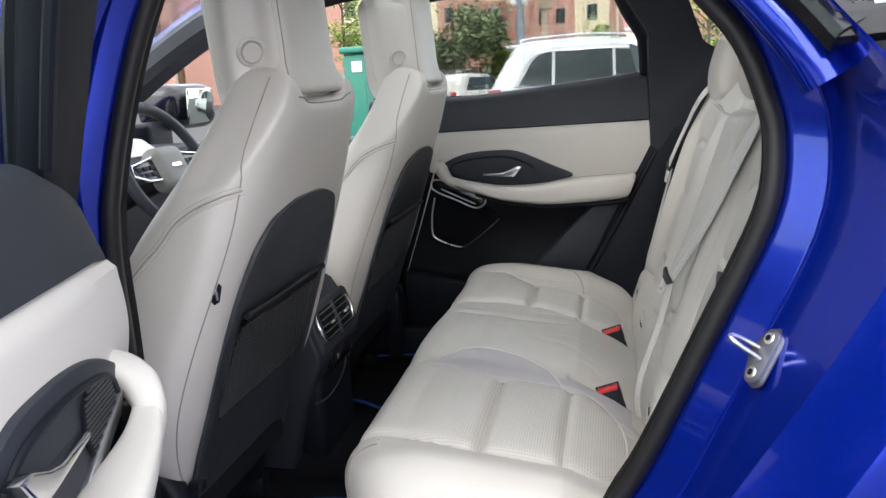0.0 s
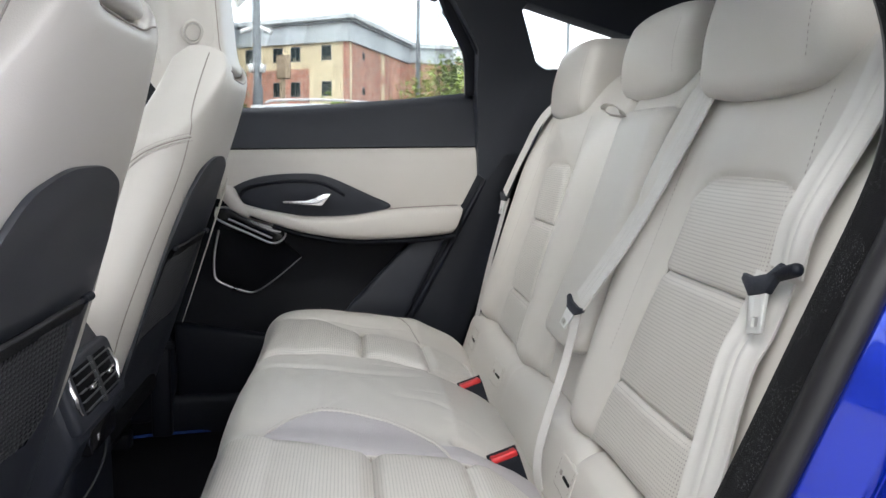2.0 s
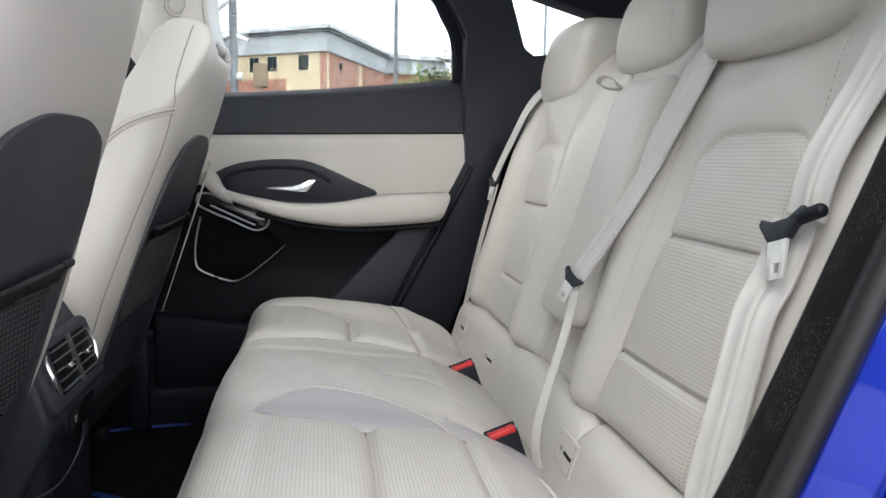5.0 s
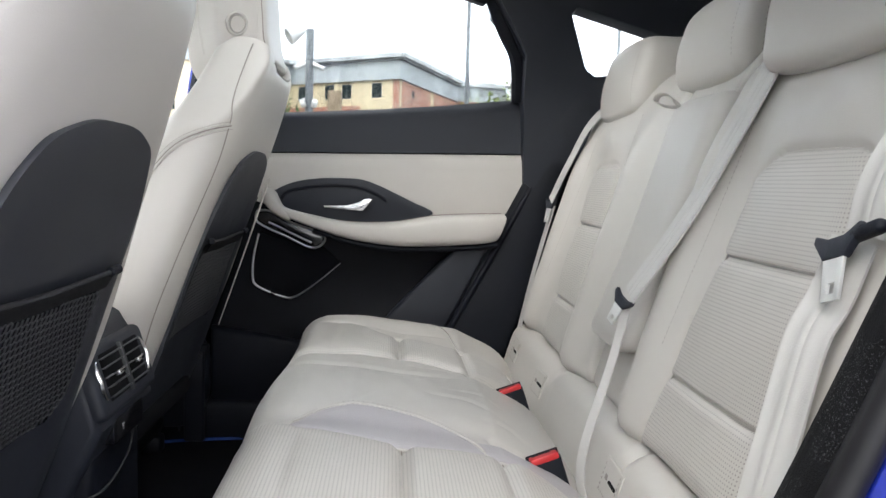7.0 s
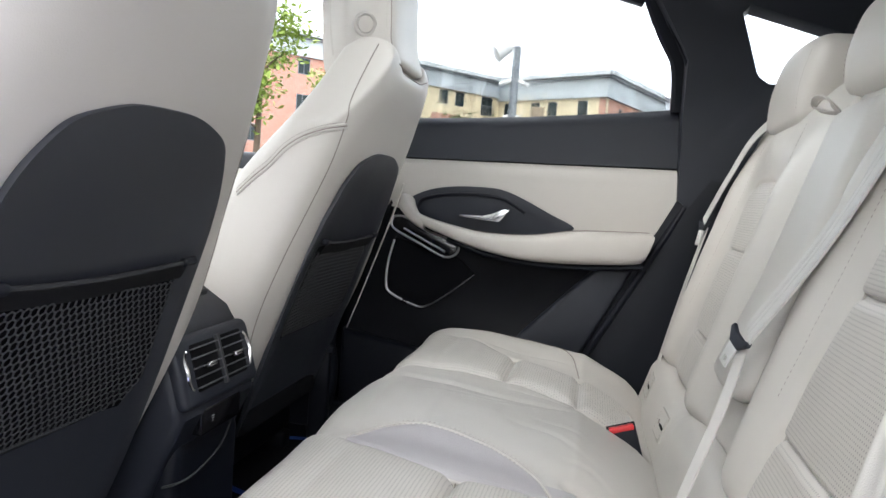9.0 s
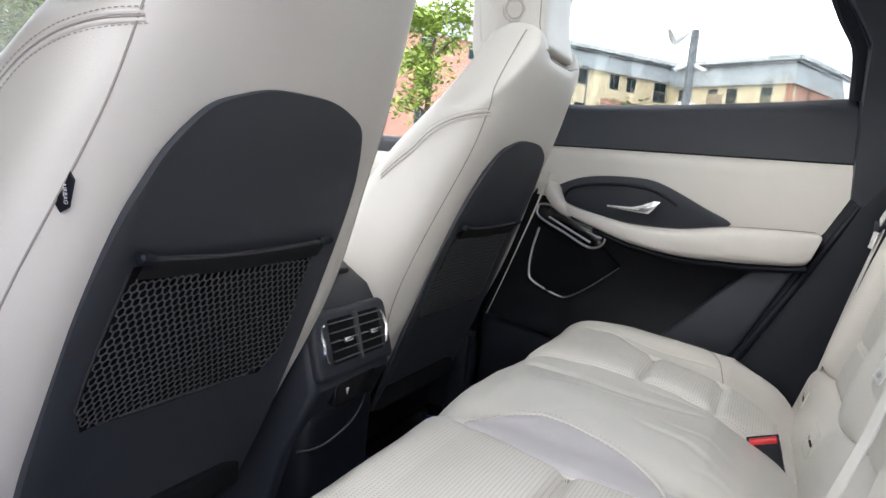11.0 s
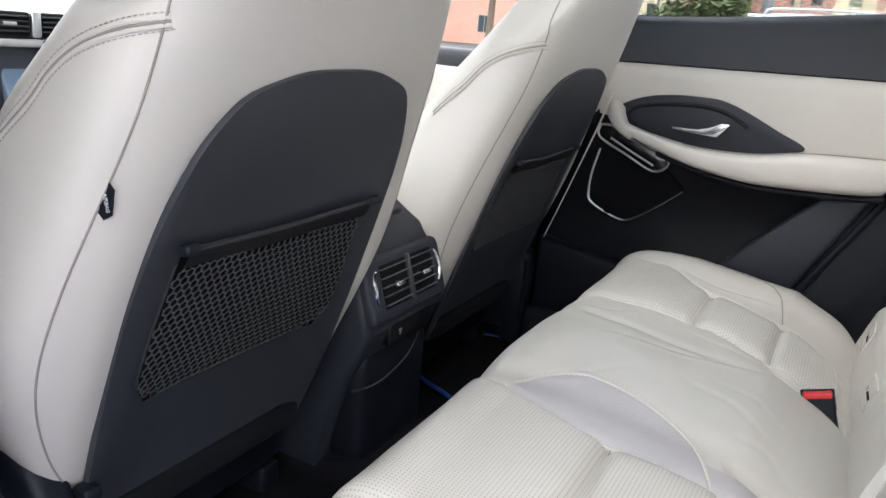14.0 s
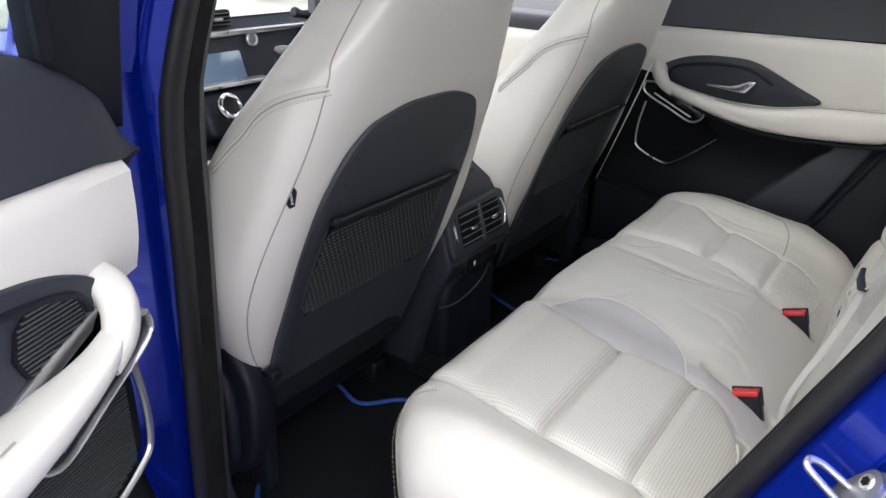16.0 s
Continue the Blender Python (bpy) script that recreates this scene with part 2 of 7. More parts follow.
def rbox(x0, x1, y0, y1, z0, z1, r, k=4, n=(1, 1, 1)):
    """A rounded box between two corners."""
    half = [(x1 - x0) / 2, (y1 - y0) / 2, (z1 - z0) / 2]
    mid = [(x0 + x1) / 2, (y0 + y1) / 2, (z0 + z1) / 2]
    rr = min(r, *(h * 0.999 for h in half))
    s = [samples(half[i], rr, k, n[i]) for i in range(3)]
    found, verts, faces = {}, [], []

    def put(p):
        key = tuple(round(c, 6) for c in p)
        if key not in found:
            q = [max(-half[i] + rr, min(half[i] - rr, p[i])) for i in range(3)]
            d = Vector([p[i] - q[i] for i in range(3)])
            v = Vector(q) + (d.normalized() * rr if d.length > 1e-9 else d)
            found[key] = len(verts)
            verts.append([v[i] + mid[i] for i in range(3)])
        return found[key]

    for ax in range(3):
        u, w = [i for i in range(3) if i != ax]
        for side in (-1, 1):
            for i in range(len(s[u]) - 1):
                for j in range(len(s[w]) - 1):
                    quad = []
                    for di, dj in ((0, 0), (1, 0), (1, 1), (0, 1)):
                        p = [0, 0, 0]
                        p[ax], p[u], p[w] = side * half[ax], s[u][i + di], s[w][j + dj]
                        quad.append(put(p))
                    if len(set(quad)) > 2:
                        faces.append(quad)
    return mesh(verts, faces)


def split(bm, key):
    """Cuts a bmesh into several by a key for each face's centre and normal."""
    bmesh.ops.recalc_face_normals(bm, faces=bm.faces)
    bm.normal_update()
    sets = {}
    for f in bm.faces:
        sets.setdefault(key(f.calc_center_median(), f.normal), []).append([tuple(v.co) for v in f.verts])
    # stray islands go back to the body
    for k in [k for k in sets if k != "side"]:
        quads = sets[k]
        owner = list(range(len(quads)))

        def root(i):
            while owner[i] != i:
                owner[i] = owner[owner[i]]
                i = owner[i]
            return i
        first = {}
        for i, q in enumerate(quads):
            for co in q:
                if co in first:
                    owner[root(i)] = root(first[co])
                else:
                    first[co] = i
        count = {}
        for i in range(len(quads)):
            count[root(i)] = count.get(root(i), 0) + 1
        main = max(count, key=count.get)
        sets.setdefault("side", []).extend(q for i, q in enumerate(quads) if root(i) != main)
        sets[k] = [q for i, q in enumerate(quads) if root(i) == main]
    out = {}
    for k, quads in sets.items():
        idx, verts, faces = {}, [], []
        for q in quads:
            face = []
            for c in q:
                if c not in idx:
                    idx[c] = len(verts)
                    verts.append(c)
                face.append(idx[c])
            faces.append(face)
        out[k] = mesh(verts, faces)
    bm.free()
    return out


def loft(rings, caps=True, closed=True):
    n = len(rings[0])
    verts = [p for r in rings for p in r]
    faces = []
    for i in range(len(rings) - 1):
        for j in range(n if closed else n - 1):
            a, b = i * n + j, i * n + (j + 1) % n
            faces.append((a, b, b + n, a + n))
    if caps and closed:
        faces.append(tuple(range(n)))
        faces.append(tuple((len(rings) - 1) * n + i for i in range(n)))
    return mesh(verts, faces)


def smooth_path(points, k=6):
    """A curve through the points."""
    ps = [Vector(p) for p in points]
    out = []
    for i in range(len(ps) - 1):
        p0, p1, p2, p3 = ps[max(i - 1, 0)], ps[i], ps[i + 1], ps[min(i + 2, len(ps) - 1)]
        for j in range(k):
            t = j / k
            out.append(0.5 * (2 * p1 + (p2 - p0) * t + (2 * p0 - 5 * p1 + 4 * p2 - p3) * t * t + (3 * p1 - p0 - 3 * p2 + p3) * t ** 3))
    return out + [ps[-1]]


def sweep(path, profile, up=(0, 0, 1), loop=False, scale=None):
    """Moves a flat profile (across, along up) down a path."""
    ps = [Vector(p) for p in path]
    rings = []
    for i, p in enumerate(ps):
        a = ps[i - 1] if (i or loop) else ps[0]
        b = ps[(i + 1) % len(ps)] if (i < len(ps) - 1 or loop) else ps[-1]
        t = (b - a).normalized()
        u = Vector(up(p) if callable(up) else up)
        side = t.cross(u).normalized()
        u2 = side.cross(t).normalized()
        k = scale(i / (len(ps) - 1)) if scale else 1
        rings.append([tuple(p + side * x * k + u2 * y * k) for x, y in profile])
    if loop:
        rings.append(rings[0])
        bm = loft(rings, caps=False)
        bmesh.ops.remove_doubles(bm, verts=bm.verts, dist=1e-6)
        return bm
    return loft(rings)


def circle(r, n=10, ry=None):
    return [(r * math.cos(2 * math.pi * i / n), (ry or r) * math.sin(2 * math.pi * i / n)) for i in range(n)]


def rect(w, h, c=0.0):
    if not c:
        return [(-w / 2, -h / 2), (w / 2, -h / 2), (w / 2, h / 2), (-w / 2, h / 2)]
    a, b = w / 2, h / 2
    return [(-a + c, -b), (a - c, -b), (a, -b + c), (a, b - c), (a - c, b), (-a + c, b), (-a, b - c), (-a, -b + c)]


def slab(outline, axis, d0, d1, bevel=0.0, seg=2):
    """A flat outline (two coordinates) raised along an axis, with rounded edges."""
    def at(p, d):
        q = list(p)
        q.insert(axis, d)
        return tuple(q)
    n = len(outline)
    bm = mesh([at(p, d0) for p in outline] + [at(p, d1) for p in outline],
              [tuple(range(n)), tuple(range(n, 2 * n))] + [(i, (i + 1) % n, n + (i + 1) % n, n + i) for i in range(n)])
    bmesh.ops.recalc_face_normals(bm, faces=bm.faces)
    if bevel:
        es = [e for e in bm.edges if len(e.link_faces) == 2 and any(len(f.verts) == n for f in e.link_faces)]
        bmesh.ops.bevel(bm, geom=es, offset=bevel, segments=seg, profile=0.5, affect="EDGES", clamp_overlap=True)
    return bm


def cyl(p0, p1, r, n=16, r1=None, bevel=0.0):
    a, b = Vector(p0), Vector(p1)
    q = (b - a).to_track_quat("Z", "Y")
    h = (b - a).length
    r1 = r if r1 is None else r1
    prof = [(r, 0), (r1, h)] if not bevel else [(r - bevel, 0), (r, bevel), (r1, h - bevel), (r1 - bevel, h)]
    return loft([[tuple(a + q @ Vector((rr * math.cos(2 * math.pi * i / n), rr * math.sin(2 * math.pi * i / n), z))) for i in range(n)] for rr, z in prof])


def joined(*bms):
    out = bmesh.new()
    for b in bms:
        me = bpy.data.meshes.new("tmp")
        b.to_mesh(me)
        b.free()
        out.from_mesh(me)
        bpy.data.meshes.remove(me)
    return out


def bump01(v, c, w):
    return math.exp(-((v - c) / w) ** 2)


def ease(v, a, b):
    t = max(0.0, min(1.0, (v - a) / (b - a)))
    return t * t * (3 - 2 * t)


def curve_at(table, v):
    """Straight steps between rows of (place, value)."""
    if v <= table[0][0]:
        return table[0][1]
    for (a, p), (b, q) in zip(table, table[1:]):
        if v <= b:
            return p + (q - p) * (v - a) / (b - a)
    return table[-1][1]


def curve_soft(table, v, w=0.018):
    """The same, rounded over a width."""
    return sum(curve_at(table, v + w * i / 3) for i in range(-3, 4)) / 7

# ---- the car: places that serve several parts ----
MID = 1.505          # the car's middle line
FLOOR = 0.43
SEAT_Y = 0.358       # a front seat's distance from the middle line


def back_x(z):
    """The rear seat's backrest leans by this line."""
    return 0.08 + 0.305 * (z - 0.667)


def seat_x(z):
    """The front seats' backs lean by this line."""
    return -0.826 + 0.333 * z


# ---- rear bench ----
bench = thing("rear_seat", "cream leather rear bench seat with perforated panels", "car seat")


def panel_sides(k, x):
    """Where the near or far perforated panel of the cushion begins and ends across the car."""
    back = ease(x, -0.06, 0.035) ** 2
    if k == 0:
        return 1.0 + 0.02 * ease(-x, 0.2, 0.34) + 0.05 * back, 1.257 + 0.04 * ease(-x, 0.2, 0.37) - 0.07 * back
    return 1.690 - 0.048 * ease(x, -0.16, -0.06) + 0.03 * back, 1.868 + 0.07 * ease(-x, 0.19, 0.29) - 0.034 * ease(x, -0.18, -0.07) - 0.04 * back


def seat_edge(x, y):
    """The nearest perforated panel of the cushion and how far inside it a place lies."""
    best = (None, -1)
    for k in (0, 1):
        lo, hi = panel_sides(k, x)
        end = 0.03 - 0.02 * min(1.2, abs((y - (lo + hi) / 2) / 0.13)) ** 3
        e = min(y - lo, hi - y, x + 0.372, end - x)
        if e > best[1]:
            best = (k, e)
    return best


def in_seat(x, y):
    k, e = seat_edge(x, y)
    return (k, e) if e > 0 else (None, 0)


def cushion_shape(v):
    x, y, z = v
    if z < 0.60:
        return v
    w = ease(z, 0.60, 0.70)
    h = -0.13 * (x + 0.25) * (1 if x > -0.25 else 0.25) - 0.35 * max(0, x + 0.06)
    h += 0.016 * bump01(y, 1.47, 0.17) * (1 - 0.5 * ease(x, -0.1, 0.05))
    k, edge = seat_edge(x, y)
    h -= 0.0055 * bump01(edge, 0, 0.006)
    if edge > 0:
        h += 0.009 * (1 - math.exp(-edge / 0.02))
        h -= 0.0085 * bump01(x, -0.183, 0.0085) + 0.0085 * bump01(x, -0.064, 0.0085) + 0.003 * (bump01(x, -0.183, 0.002) + bump01(x, -0.064, 0.002))
        h += 0.0035 * abs(math.sin((x + 0.183) / 0.119 * math.pi)) ** 0.7
    h += 0.014 * bump01(y, 0.945, 0.04) * ease(x, -0.36, -0.25) - 0.012 * bump01(y, 0.89, 0.03)
    h += 0.014 * bump01(y, 1.985, 0.055) - 0.006 * bump01(y, 1.33, 0.03)
    # creases in the soft middle
    h -= 0.0035 * bump01(x, -0.34 + 0.9 * (y - 1.42) ** 2, 0.008) * bump01(y, 1.42, 0.10)
    h -= 0.004 * bump01(y, 1.60 + 0.03 * math.sin(9 * x), 0.012) * ease(-x, 0.05, 0.2)
    h += 0.0016 * noise.noise(Vector((x * 11, y * 11, 0))) + 0.0007 * noise.noise(Vector((x * 34, y * 22, 3)))
    # folds worn into the leather
    for ax, ay, bx, by, deep in ((-0.02, 1.40, -0.16, 1.47, 0.0022), (-0.01, 1.45, -0.13, 1.50, 0.0020), (-0.30, 1.50, -0.05, 1.585, 0.0030), (-0.02, 1.60, -0.20, 1.655, 0.0022), (-0.33, 1.30, -0.20, 1.44, 0.0018), (0.0, 1.36, -0.08, 1.385, 0.0024), (-0.30, 1.93, -0.06, 1.915, 0.0026), (-0.36, 1.60, -0.24, 1.66, 0.0020)):
        ux, uy = bx - ax, by - ay
        n2 = ux * ux + uy * uy
        t = ((x - ax) * ux + (y - ay) * uy) / n2
        if -0.1 < t < 1.1:
            d = ((x - ax) * uy - (y - ay) * ux) / math.sqrt(n2) + 0.006 * math.sin(9 * t)
            h += 0.52 * deep * (0.6 * bump01(d, 0.009, 0.006) - bump01(d, 0.0, 0.005)) * math.sin(math.pi * min(1, max(0, t)))
    # buckle wells
    for cy in (1.312, 1.618):
        h -= 0.026 * ease(x, -0.078, -0.055) * (1 - ease(x, 0.03, 0.05)) * bump01(y, cy + 0.006, 0.014) ** 2
    return (x, y, z + h * w)


bm = rbox(-0.385, 0.07, 0.875, 2.115, 0.44, 0.742, 0.062, 6, (90, 240, 4))
for v in bm.verts:
    x, y, z = v.co
    # rounded nose, fuller below the edge, rounded ends in plan
    pull = 0.05 * (1 - ease(y, 0.875, 1.0)) + 0.06 * ease(y, 1.96, 2.115)
    x += pull * ease(-x, -0.02, 0.385)
    x += 0.03 * ease(0.70 - z, 0.0, 0.25) * ease(-x, 0.2, 0.38)
    v.co = cushion_shape((x, y, z))


def gusset_y(x):
    """The gusset's stitched edge."""
    return curve_soft([(-0.33, 1.265), (-0.313, 1.305), (-0.30, 1.339), (-0.268, 1.365), (-0.235, 1.373), (-0.199, 1.370), (-0.162, 1.359), (-0.125, 1.341), (-0.10, 1.315), (-0.088, 1.280), (-0.078, 1.24)], x, 0.012)


def cushion_zone(c, n):
    if n.z < 0.25:
        return "side"
    k, e = in_seat(c.x, c.y)
    if k is None:
        if 1.22 < c.y < max(gusset_y(c.x), 1.300 if -0.10 < c.x < 0.03 else 0) and c.x > -0.33:
            return "gore"
        return "side"
    return f"{k}{0 if c.x < -0.183 else 1 if c.x < -0.064 else 2}"


pieces = split(bm, cushion_zone)
cushion = part("cushion", pieces.pop("side"), leather, bench, "smooth cream leather cushion")
for key, piece in pieces.items():
    if key == "gore":
        part("side_gusset", piece, leather_grey, cushion, "smooth pale grey leather gusset")
    else:
        part("perforated_panel", piece, leather_perf, cushion, "perforated cream leather panel")


def stitches(path, step=0.0065, size=(0.0036, 0.0009), up=(0, 0, 1), lift=0.0006):
    """A row of short threads along a path."""
    ps = [Vector(p) for p in path]
    verts, faces = [], []
    acc = 0.0
    for a, b in zip(ps, ps[1:]):
        d = (b - a)
        length = d.length
        if length < 1e-7:
            continue
        t = d / length
        u = Vector(up)
        s = t.cross(u).normalized()
        u2 = s.cross(t).normalized()
        while acc < length:
            c = a + t * acc + u2 * lift
            h, w = size[0] / 2, size[1] / 2
            base = len(verts)
            for i, j, k in ((-1, -1, 0), (1, -1, 0), (1, 1, 0), (-1, 1, 0), (-0.6, 0, 1), (0.6, 0, 1)):
                verts.append(tuple(c + t * h * i + s * w * j + u2 * w * 1.3 * k))
            faces += [(base, base + 1, base + 5, base + 4), (base + 1, base + 2, base + 5), (base + 2, base + 3, base + 4, base + 5), (base + 3, base, base + 4)]
            acc += step
        acc -= length
    return mesh(verts, faces)


def on_cushion(x, y):
    top = 0.742 - 0.062 * (1 - math.sqrt(max(0, 1 - max(0, (-0.323 - x) / 0.062) ** 2)))
    return cushion_shape((x, y, top))


for k in (0, 1):
    lo_at = lambda x: panel_sides(k, x)[0]
    hi_at = lambda x: panel_sides(k, x)[1]
    xs = [-0.365 + 0.012 * i for i in range(33)]
    lip = [(x, lo_at(x)) for x in xs] + [(0.026 - 0.012 * abs(2 * i / 8 - 1) ** 3, lo_at(0.02) + (hi_at(0.02) - lo_at(0.02)) * i / 8) for i in range(9)] + [(x, hi_at(x)) for x in reversed(xs)]
    part("piping", sweep([on_cushion(x, y) for x, y in lip], circle(0.0018, 6)), leather, cushion)
    for x in (-0.183, -0.064):
        cross = [on_cushion(x, lo_at(x) + (hi_at(x) - lo_at(x)) * i / 30) for i in range(31)]
        part("seam", sweep([(p[0], p[1], p[2] - 0.0004) for p in cross], circle(0.0008, 5)), shadow_seam, cushion)
gore_line = [on_cushion(x, gusset_y(x)) for x in [-0.320 + 0.006 * i for i in range(41)]]
part("piping", sweep(gore_line, circle(0.0022, 6)), leather, cushion)
part("stitching", joined(stitches([(p[0], p[1] - 0.007, p[2] + 0.001) for p in gore_line]), stitches([(p[0], p[1] + 0.007, p[2] + 0.001) for p in gore_line])), thread, cushion, "twin rows of stitching")
bpy.context.view_layer.update()


def snapped(points, ob, lift=0.0006):
    """Points laid onto the surface of a part."""
    out = []
    for p in points:
        ok, q, n, _ = ob.closest_point_on_mesh(Vector(p))
        out.append(tuple(q + n * lift))
    return out


def evened(points, times=4):
    """The same row of points with its small kinks smoothed out."""
    ps = [Vector(p) for p in points]
    for _ in range(times):
        ps = [ps[0]] + [(u + v * 2 + w) / 4 for u, v, w in zip(ps, ps[1:], ps[2:])] + [ps[-1]]
    return [tuple(p) for p in ps]


side_seam = snapped(smooth_path([(-0.33, 0.985, 0.76), (-0.375, 0.96, 0.735), (-0.385, 0.92, 0.69), (-0.365, 0.885, 0.63), (-0.34, 0.87, 0.56), (-0.31, 0.865, 0.48)], 10), cushion, 0.0002)
part("seam", sweep(side_seam, circle(0.0013, 6)), shadow_seam, cushion)
for dy in (0.006, -0.006):
    part("stitching", stitches([(p[0], p[1] + dy, p[2] + dy * 0.6) for p in side_seam], up=(-0.6, -0.6, 0.5), lift=0.001), thread, cushion)

far_welt = snapped(smooth_path([(-0.30, 2.035, 0.775), (-0.20, 2.03, 0.77), (-0.114, 2.008, 0.75), (-0.085, 1.965, 0.74), (-0.073, 1.92, 0.73), (-0.066, 1.845, 0.72)], 10), cushion, 0.0003)
part("seam", sweep(far_welt, circle(0.0013, 6)), shadow_seam, cushion)

# ---- rear backrest ----


def back_panel(k, z):
    """Middle and half width of a perforated panel of the backrest at a height."""
    if k == 0:
        return 1.102 + 0.115 * (1.08 - z), 0.104 + 0.04 * (1.08 - z)
    return 1.806 - 0.10 * (1.08 - z), 0.086 + 0.04 * (1.08 - z)


def back_edge(y, z):
    best = (None, -1)
    for k in (0, 1):
        c, half = back_panel(k, z)
        s = min(1.1, abs(y - c) / half)
        e = min(half - abs(y - c), 1.083 - 0.03 * s ** 5 - z, z - 0.735)
        if e > best[1]:
            best = (k, e)
    return best


def in_back(y, z):
    k, e = back_edge(y, z)
    return (k, e) if e > 0 else (None, 0)


def back_shape(y, z):
    """How far the backrest's face stands forward of its leaning line."""
    k, e = back_edge(y, z)
    f = -0.004 * bump01(e, 0, 0.006)
    for c in (1.125, 1.815):
        s = abs(y - c)
        f += 0.026 * bump01(s, 0.185, 0.05) * ease(z, 0.62, 0.8) * (1 - ease(z, 1.05, 1.22))
        f += 0.012 * bump01(z, 1.13, 0.05) * bump01(s, 0, 0.12)
    if e > 0:
        f += 0.008 * (1 - math.exp(-e / 0.015))
        f -= 0.007 * bump01(z, 0.968, 0.004) + 0.007 * bump01(z, 0.827, 0.004)
        f += 0.003 * abs(math.sin((z - 0.827) / 0.141 * math.pi))
    for gy in (1.338, 1.530):
        f -= 0.036 * bump01(y, gy + 0.02 * (z - 0.9), 0.008)
    f -= 0.006 * bump01(y, 1.435, 0.10)
    # folds in the soft leather under the headrest and beside the panels
    f += 0.0022 * math.sin(70 * (z - 0.25 * y) + 4 * math.sin(9 * y)) * bump01(z, 1.135, 0.035) * (bump01(y, 1.06, 0.07) + bump01(y, 1.86, 0.06))
    f -= 0.003 * bump01(y - 0.10 * (1.05 - z), 1.225, 0.006) * bump01(z, 0.90, 0.12)
    f += 0.0016 * noise.noise(Vector((y * 11, z * 11, 5))) + 0.0006 * noise.noise(Vector((y * 30, z * 24, 8)))
    f -= 0.03 * ease(z, 1.17, 1.26)
    return f


bm = rbox(0.0, 0.12, 0.897, 2.085, 0.728, 1.255, 0.036, 5, (1, 240, 124))
for v in bm.verts:
    x, y, z = v.co
    front = 1 - ease(x, 0.0, 0.10)
    v.co = (x + back_x(z) - back_shape(y, z) * front, y, z)


def back_zone(c, n):
    if n.x > -0.2:
        return "side"
    k, e = in_back(c.y, c.z)
    if k is None:
        return "side"
    return f"{k}{0 if c.z < 0.827 else 1 if c.z < 0.968 else 2}"


pieces = split(bm, back_zone)
back = part("backrest", pieces.pop("side"), leather, bench, "smooth cream leather backrest")
for key, piece in pieces.items():
    part("perforated_panel", piece, leather_perf_up, back, "perforated cream leather panel")

for k in (0, 1):
    at_s = lambda s, z: back_panel(k, z)[0] + back_panel(k, z)[1] * s
    rim = [(at_s(-1, z), z) for z in [0.742 + 0.0114 * i for i in range(28)]]
    rim += [(at_s(t, 1.083 - 0.03 * abs(t) ** 5), 1.083 - 0.03 * abs(t) ** 5) for t in [-1 + 0.08 * i for i in range(26)]]
    rim += [(at_s(1, z), z) for z in [1.049 - 0.0114 * i for i in range(28)]]
    rim = [(back_x(z) - back_shape(y, z) + 0.0005, y, z) for y, z in rim]
    part("piping", sweep(rim, circle(0.0019, 6), up=(1, 0, 0)), leather, back)
    for z in (0.968, 0.827):
        line = [(back_x(z) - back_shape(at_s(t, z), z) + 0.001, at_s(t, z), z) for t in [-1 + 0.05 * i for i in range(41)]]
        part("piping", sweep(line, circle(0.002, 6), up=(1, 0, 0)), leather, back)

bm = rbox(-0.022, 0.05, 1.352, 1.516, 0.822, 1.172, 0.022, 4, (1, 14, 24))
for v in bm.verts:
    x, y, z = v.co
    v.co = (x + back_x(z) - 0.012 * (0.95 - z) / 0.15 * (z < 0.95) - 0.004 * bump01(y, 1.434, 0.06), y + 0.03 * (0.98 - z), z)
arm = part("centre_armrest", bm, leather, bench, "folded-up cream leather centre armrest")
tab_x = back_x(1.17)
loop_path = smooth_path([(tab_x - 0.018, 1.495, 1.160), (tab_x - 0.034, 1.474, 1.168), (tab_x - 0.040, 1.486, 1.178), (tab_x - 0.042, 1.518, 1.181), (tab_x - 0.036, 1.548, 1.175), (tab_x - 0.032, 1.522, 1.166), (tab_x - 0.020, 1.497, 1.162)], 6)
part("pull_strap", sweep(loop_path, rect(0.009, 0.0028, 0.001), up=(0.5, 0.1, 1)), leather, arm, "looped leather pull strap")
for c in (1.125, 1.815):
    for sgn in (-1, 1):
        line = [(back_x(z) - back_shape(c + sgn * (0.127 + 0.075 * (1.08 - z)), z) - 0.0015, c + sgn * (0.127 + 0.075 * (1.08 - z)), z) for z in [0.86 + 0.01 * i for i in range(32)]]
        part("stitching", stitches(line, up=(-1, 0, 0.3)), thread, back)


